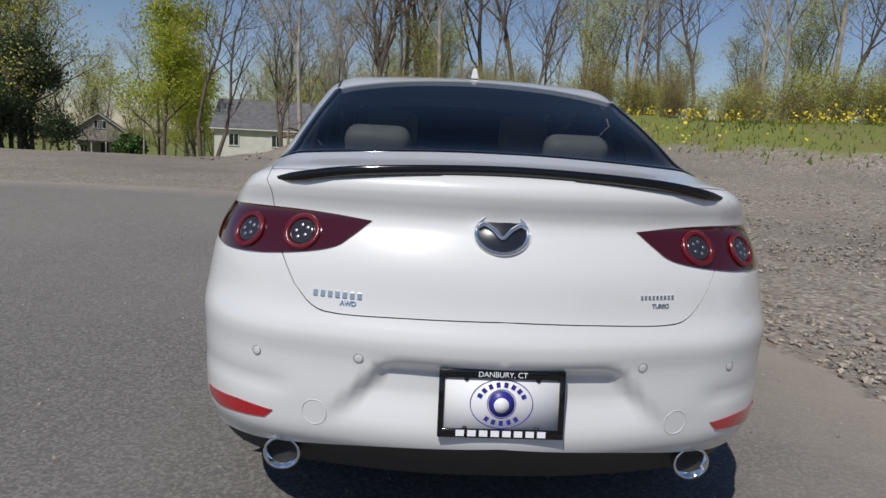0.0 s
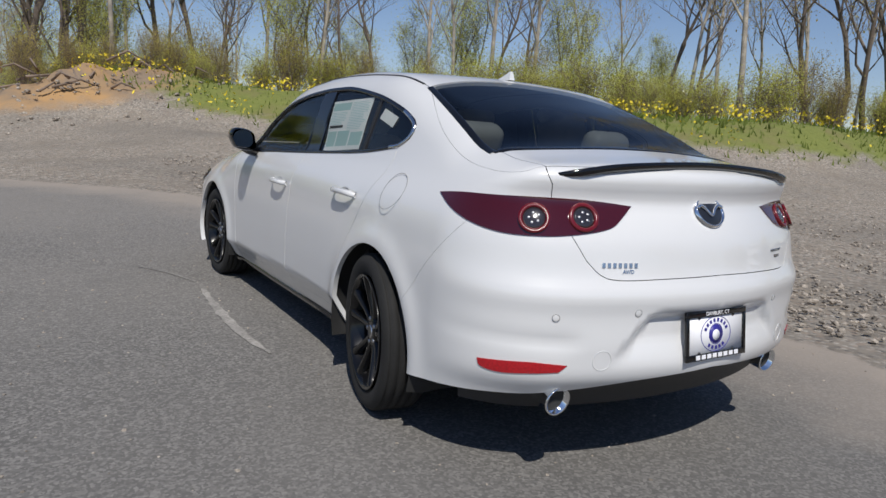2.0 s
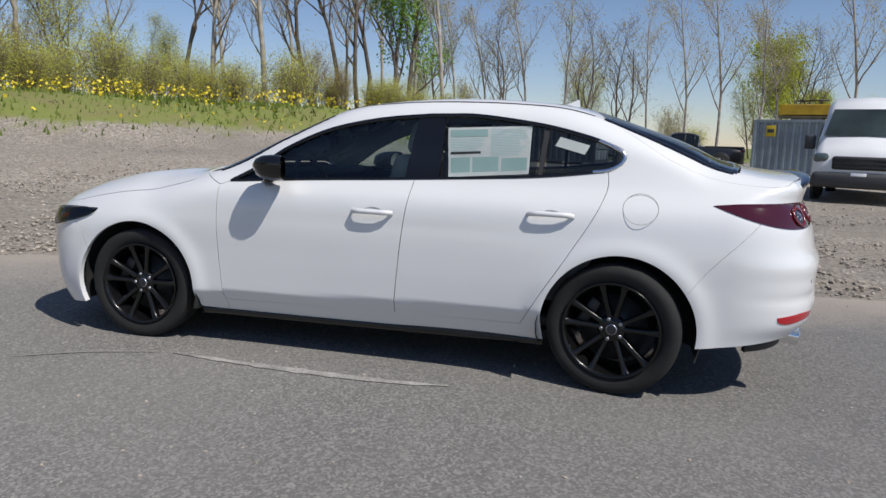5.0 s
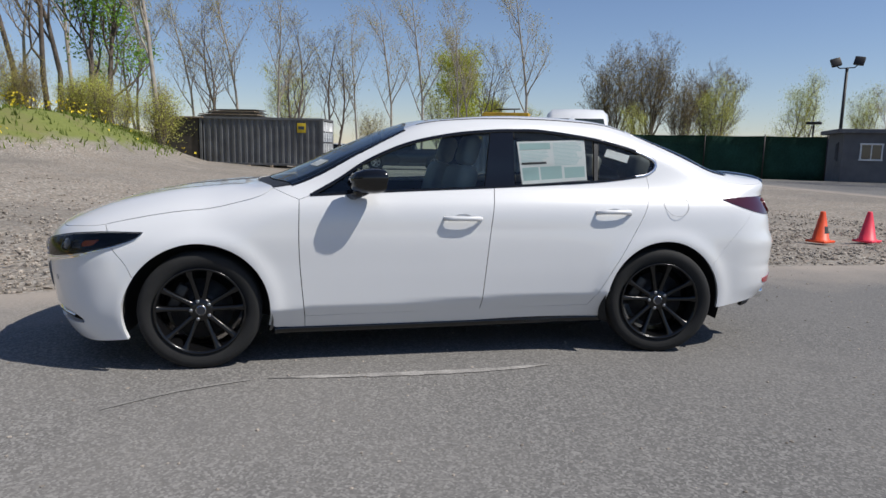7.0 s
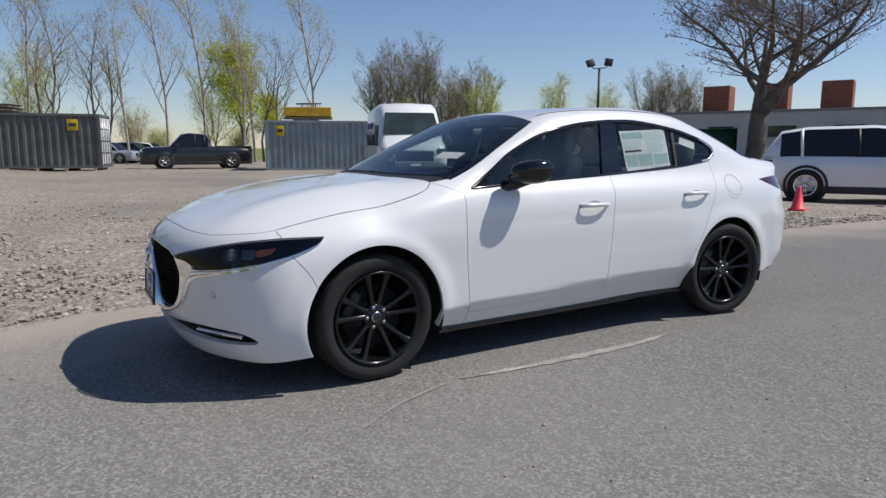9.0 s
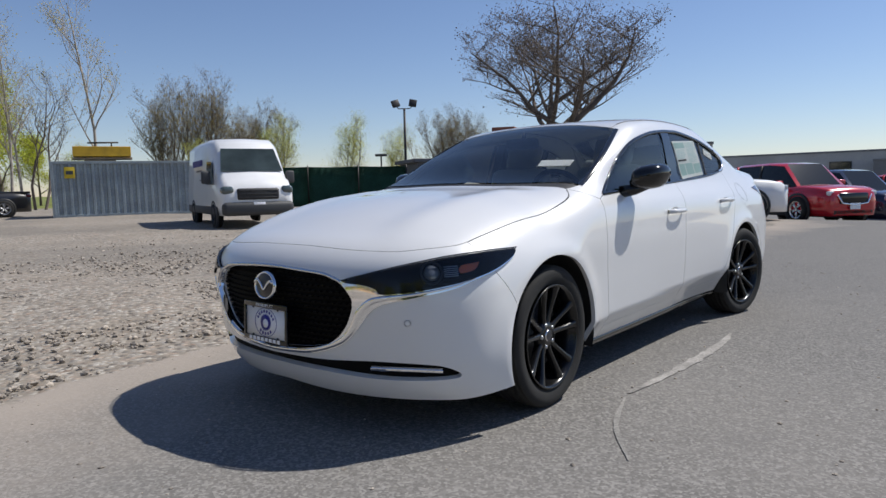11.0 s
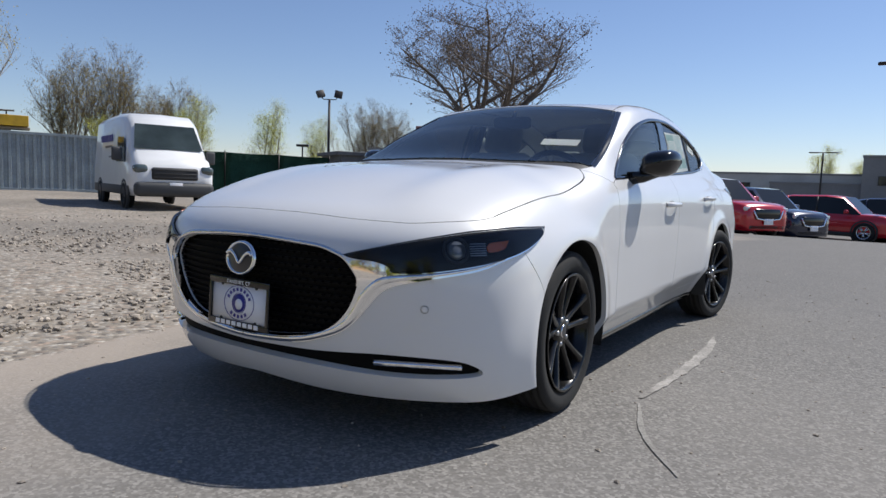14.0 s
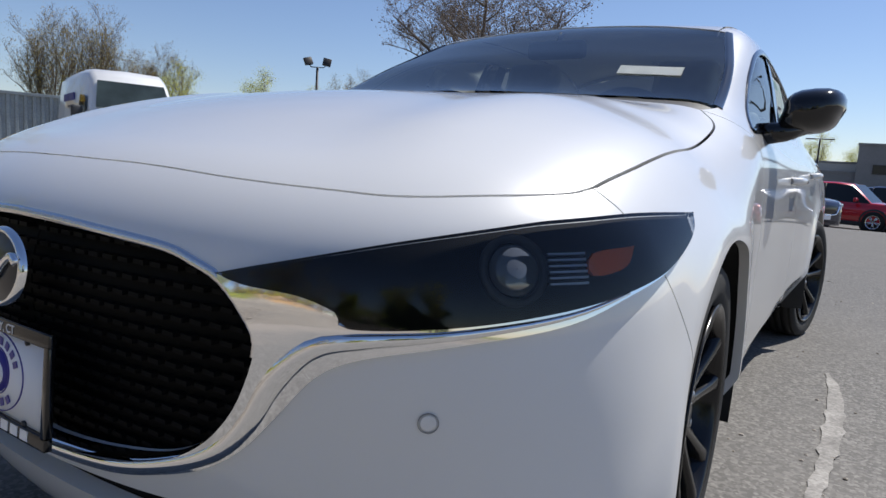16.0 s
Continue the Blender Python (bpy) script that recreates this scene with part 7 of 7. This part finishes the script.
def fence(pts, h):
    """Screened fence: posts, rail and green cloth panels."""
    c = thing("screen_fence", "dark green cloth screen on a post fence", "fence")
    for a, b in zip(pts, pts[1:]):
        a, b = np.array(a, float), np.array(b, float)
        n = max(1, int(np.linalg.norm(b - a) / 3))
        for k in range(n + 1):
            p = a + (b - a) * k / n
            z = gz_at(*p)
            bm = bmesh.new()
            tube(bm, [(p[0], p[1], z - 0.1), (p[0], p[1], z + h + 0.08)], 0.035, 8)
            part("post", bm, "pole", c)
            if k < n:
                q = a + (b - a) * (k + 1) / n
                bm = bmesh.new()
                cols = []
                d = (q - p) / np.linalg.norm(q - p)
                for i in range(9):
                    r0 = p + (q - p) * i / 8
                    sag = 0.03 * math.sin(i * 2.2 + k)
                    zz = gz_at(*r0)
                    cols.append([bm.verts.new((r0[0] - d[1] * (0.05 + sag * math.sin(j)), r0[1] + d[0] * (0.05 + sag * math.sin(j)), zz + h * j / 4 - (0.03 * math.sin(math.pi * i / 8) if j == 4 else 0))) for j in range(5)])
                for u, v in zip(cols, cols[1:]):
                    for j in range(4):
                        bm.faces.new((u[j], v[j], v[j + 1], u[j + 1]))
                bmesh.ops.solidify(bm, geom=list(bm.faces), thickness=0.01)
                part("cloth_panel", bm, "fence_green", c)


fence([(33.5, -13.0), (29.3, -20.4), (26.3, -25.6)], 2.3)
fence([(24.3, -28.6), (21.6, -32.6)], 2.3)


def window_unit(parent, m, w, h, mat="trim_white"):
    bm = bmesh.new()
    for c0, s in (((0, 0, h / 2), (w + 0.12, 0.08, 0.08)), ((0, 0, -h / 2), (w + 0.12, 0.10, 0.08)), ((-w / 2, 0, 0), (0.07, 0.08, h)), ((w / 2, 0, 0), (0.07, 0.08, h)), ((0, 0, 0), (0.05, 0.06, h))):
        box(bm, c0, s, m, 0.006)
    o = part("window", bm, mat, parent, smooth=False)
    bm = bmesh.new()
    box(bm, (0, 0.0, 0), (w, 0.03, h), m)
    part("pane", bm, "pane", o, smooth=False)


def gable_house(m, w, d, h, rh, wall, label, porch=True, wins=((-0.2, 0.72), (0.2, 0.72)), ridge="y", chimney=False, name="house"):
    """A house with a pitched roof, its front at -y."""
    c = thing(name, label, "house", m)
    bm = bmesh.new()
    box(bm, (0, d / 2, h / 2 - 1), (w, d, h + 2))
    if ridge == "y":
        v = [bm.verts.new(p) for p in ((-w / 2, 0, h), (w / 2, 0, h), (0, 0, h + rh), (-w / 2, d, h), (w / 2, d, h), (0, d, h + rh))]
        bm.faces.new((v[0], v[1], v[2]))
        bm.faces.new((v[4], v[3], v[5]))
    else:
        v = [bm.verts.new(p) for p in ((-w / 2, 0, h), (-w / 2, d, h), (-w / 2, d / 2, h + rh), (w / 2, 0, h), (w / 2, d, h), (w / 2, d / 2, h + rh))]
        bm.faces.new((v[1], v[0], v[2]))
        bm.faces.new((v[3], v[4], v[5]))
    part("wall", bm, wall, c, smooth=False)
    for sd in (1, -1):
        bm = bmesh.new()
        o = 0.35
        if ridge == "y":
            q = [(0, -o, h + rh), (0, d + o, h + rh), (sd * (w / 2 + o), d + o, h - o * rh / (w / 2)), (sd * (w / 2 + o), -o, h - o * rh / (w / 2))]
        else:
            e = d / 2 + sd * (d / 2 + o)
            q = [(-w / 2 - o, d / 2, h + rh), (w / 2 + o, d / 2, h + rh), (w / 2 + o, e, h - o * rh / (d / 2)), (-w / 2 - o, e, h - o * rh / (d / 2))]
        bm.faces.new([bm.verts.new(Vector(p) + Vector((0, 0, 0.12))) for p in q])
        bmesh.ops.recalc_face_normals(bm, faces=bm.faces)
        bmesh.ops.solidify(bm, geom=list(bm.faces), thickness=0.12)
        r_ = part("roof", bm, "shingle", c, smooth=False)
        bm = bmesh.new()
        tube(bm, [Vector(q[3]) + Vector((0, 0, 0.04)), Vector(q[2 if ridge == "x" else 0]) + Vector((0, 0, 0.04))], 0.07, 4)
        part("fascia", bm, "trim_white", r_, smooth=False)
    for u, vz in wins:
        window_unit(c, Matrix.Translation((u * w, -0.03, h * vz * 1.0 + (rh * 0.35 if vz > 0.9 else 0))), 0.9, 1.1)
    if porch:
        bm = bmesh.new()
        box(bm, (0, -1.0, h * 0.62), (w * 0.9, 2.0, 0.14), None, 0.02)
        box(bm, (0, -1.0, 0.1), (w * 0.9, 2.0, 0.3), None, 0.02)
        part("porch", bm, "shingle", c, smooth=False)
        for x in (-0.42, -0.14, 0.14, 0.42):
            bm = bmesh.new()
            box(bm, (x * w, -1.9, h * 0.32), (0.16, 0.16, h * 0.6))
            part("porch_post", bm, "trim_white", c, smooth=False)
        bm = bmesh.new()
        box(bm, (0.1 * w, -0.03, 1.15), (0.95, 0.08, 2.05), None, 0.01)
        part("door", bm, "timber_dark", c, smooth=False)
    if chimney:
        bm = bmesh.new()
        box(bm, (w * 0.32, d * 0.5, h + rh + 0.1), (0.8, 0.8, 1.6), None, 0.02)
        part("chimney", bm, "brick", c, smooth=False)
    return c


gable_house(Matrix.Translation((-44.2, 92.5, -3.75)) @ pose(0, 0, 0, 0, 0, 22), 6.4, 8, 3.9, 2.3, "siding_tan", "small tan gabled house with a front porch, below the road", wins=((-0.02, 1.0), (0.08, 1.0), (-0.3, 0.35), (0.3, 0.35)))
gable_house(Matrix.Translation((-10.2, 62, -1.2)) @ pose(0, 0, 0, 0, 0, 6), 18, 9, 2.6, 2.6, "siding_white", "long low white house with a grey shingle roof", porch=False, wins=((-0.40, 0.55), (-0.18, 0.55), (0.1, 0.55), (0.35, 0.55)), ridge="x", chimney=True)
# round clipped bush beside the small house
r = np.random.RandomState(8)
q = r.randn(9000, 3)
q /= np.linalg.norm(q, axis=1)[:, None]
q = q * (0.75 + 0.28 * r.rand(9000, 1) + 0.10 * np.sin(q[:, :1] * 7) * np.cos(q[:, 2:] * 5)) * [2.0, 2.0, 1.9] + [-37.3, 86, -2.0]
a, b = r.randn(9000, 3) * 0.10, r.randn(9000, 3) * 0.10
m = bpy.data.meshes.new("bush")
m.from_pydata(np.stack([q - a, q - b, q + a, q + b], 1).reshape(-1, 3).tolist(), [], np.arange(36000).reshape(-1, 4).tolist())
m.materials.append(M["hedge"])
tagged(new("bush", m), "round green bush beside the small house", "bush")
# utility pole, white barrier and yellow skip by the houses
c = thing("utility_pole", "weathered timber utility pole with a transformer can", "pole", Matrix.Translation((-30.6, 78, -3.2)))
bm = bmesh.new()
tube(bm, [(0, 0, -0.5), (0, 0, 9.2)], [0.16, 0.11], 8)
part("pole", bm, "timber_dark", c)
bm = bmesh.new()
tube(bm, [(-0.3, -0.2, 6.3), (-0.3, -0.2, 7.2)], 0.22, 12)
part("transformer", bm, "container_door", c)
bm = bmesh.new()
box(bm, (0, 0, 0), (2.6, 1.4, 0.8), Matrix.Translation((-13.6, 56, gz_at(-13.6, 56) + 0.4)), 0.06)
tagged(mesh_ob("yellow_skip", bm, "machine_yellow"), "yellow steel skip on the ground by the white house", "skip")

# office booth by the fence
m = heading(25.7, -26.0, -29.5)
bt = thing("office_booth", "dark grey timber booth with white-framed windows", "booth", m)
bm = bmesh.new()
box(bm, (2.0, -1.2, 1.25), (4.0, 2.4, 2.5), None, 0.01)
part("wall", bm, "booth_grey", bt, smooth=False)
bm = bmesh.new()
box(bm, (2.0, -1.2, 2.60), (4.5, 3.0, 0.22), None, 0.03)
part("roof", bm, "shingle", bt, smooth=False)
window_unit(bt, Matrix.Translation((-0.03, -1.3, 1.55)) @ pose(0, 0, 0, 0, 0, 90), 0.95, 0.8)
window_unit(bt, Matrix.Translation((1.1, 0.03, 1.55)), 0.35, 0.9, "booth_grey")
# long flat-roofed buildings behind the far lot
for nm, lb, cx, cy, sx, sy, sz, mt, wins in (
        ("low_building", "long low pale flat-roofed commercial building", 12, -92, 46, 14, 3.9, "wall_pale", 5),
        ("tall_building", "plain grey flat-roofed commercial block", -12, -88, 26, 16, 6.3, "wall_grey", 3),
        ("mid_building", "grey flat-roofed building wing", 2.0, -84, 16, 6, 3.3, "wall_grey", 0),
        ("white_building", "white flat-roofed building with dark openings behind the oak", 34, -60, 26, 12, 4.4, "wall_pale", 5)):
    c = thing(nm, lb, "building", heading(cx, cy, 0 if cx < 20 else 24, gz_at(cx, cy)))
    bm = bmesh.new()
    box(bm, (0, 0, sz / 2), (sx, sy, sz), None, 0.02)
    part("wall", bm, mt, c, smooth=False)
    bm = bmesh.new()
    for s, l in ((1, 0), (-1, 0)):
        box(bm, (0, s * (sy / 2 + 0.02), sz + 0.06), (sx + 0.14, 0.14, 0.22), None, 0.01)
        box(bm, (s * (sx / 2 + 0.02), 0, sz + 0.06), (0.14, sy - 0.14, 0.22), None, 0.01)
    part("parapet", bm, "wall_grey", c, smooth=False)
    for k in range(wins):
        window_unit(c, Matrix.Translation((-sx / 2 + sx * (k + 0.7) / wins, sy / 2 + 0.03, sz * 0.6)), 2.2, 0.9, "dark_metal")
    bm = bmesh.new()
    box(bm, (0, 0, sz + 0.04), (sx - 0.3, sy - 0.3, 0.06))
    part("roof", bm, "shingle", c, smooth=False)
for k in range(3):
    bm = bmesh.new()
    box(bm, (0, 0, 0), (2.4, 2.4, 2.6), Matrix.Translation((30 + k * 4.6, -58 + k * 2.0, gz_at(34, -60) + 5.7)) @ pose(0, 0, 0, 0, 0, 24), 0.05)
    tagged(mesh_ob("roof_vent", bm, "brick", False), "square brick-coloured vent stack on the building roof", "vent", group="roof vents")
# brush pile and fallen sticks on the heap
rb2 = random.Random(5)
for k in range(26):
    x, y = rb2.uniform(-5, 3.5), rb2.uniform(22.5, 26)
    z = gz_at(x, y) + rb2.uniform(0.1, 0.5)
    a = rb2.uniform(0, 6.3)
    l = rb2.uniform(0.6, 1.8)
    bm = bmesh.new()
    tube(bm, [(x, y, z - 0.15), (x + math.cos(a) * l * 0.5, y + math.sin(a) * l * 0.5, z + rb2.uniform(0.0, 0.3)), (x + math.cos(a + 0.3) * l, y + math.sin(a + 0.3) * l, z - 0.1)], [0.05, 0.04, 0.02], 6)
    tagged(mesh_ob("fallen_branch", bm, "twig_brown"), "grey-brown fallen branch on the dirt heap", "branch", group="branches on the heap")
# litter on the gravel
bm = bmesh.new()
box(bm, (0, 0, 0), (0.30, 0.18, 0.10), Matrix.Translation((4.6, 14.2, gz_at(4.6, 14.2) + 0.05)) @ pose(0, 0, 0, 4, 0, 30), 0.02)
tagged(mesh_ob("red_crate", bm, "reflector_red"), "small red plastic box lying on gravel", "box")
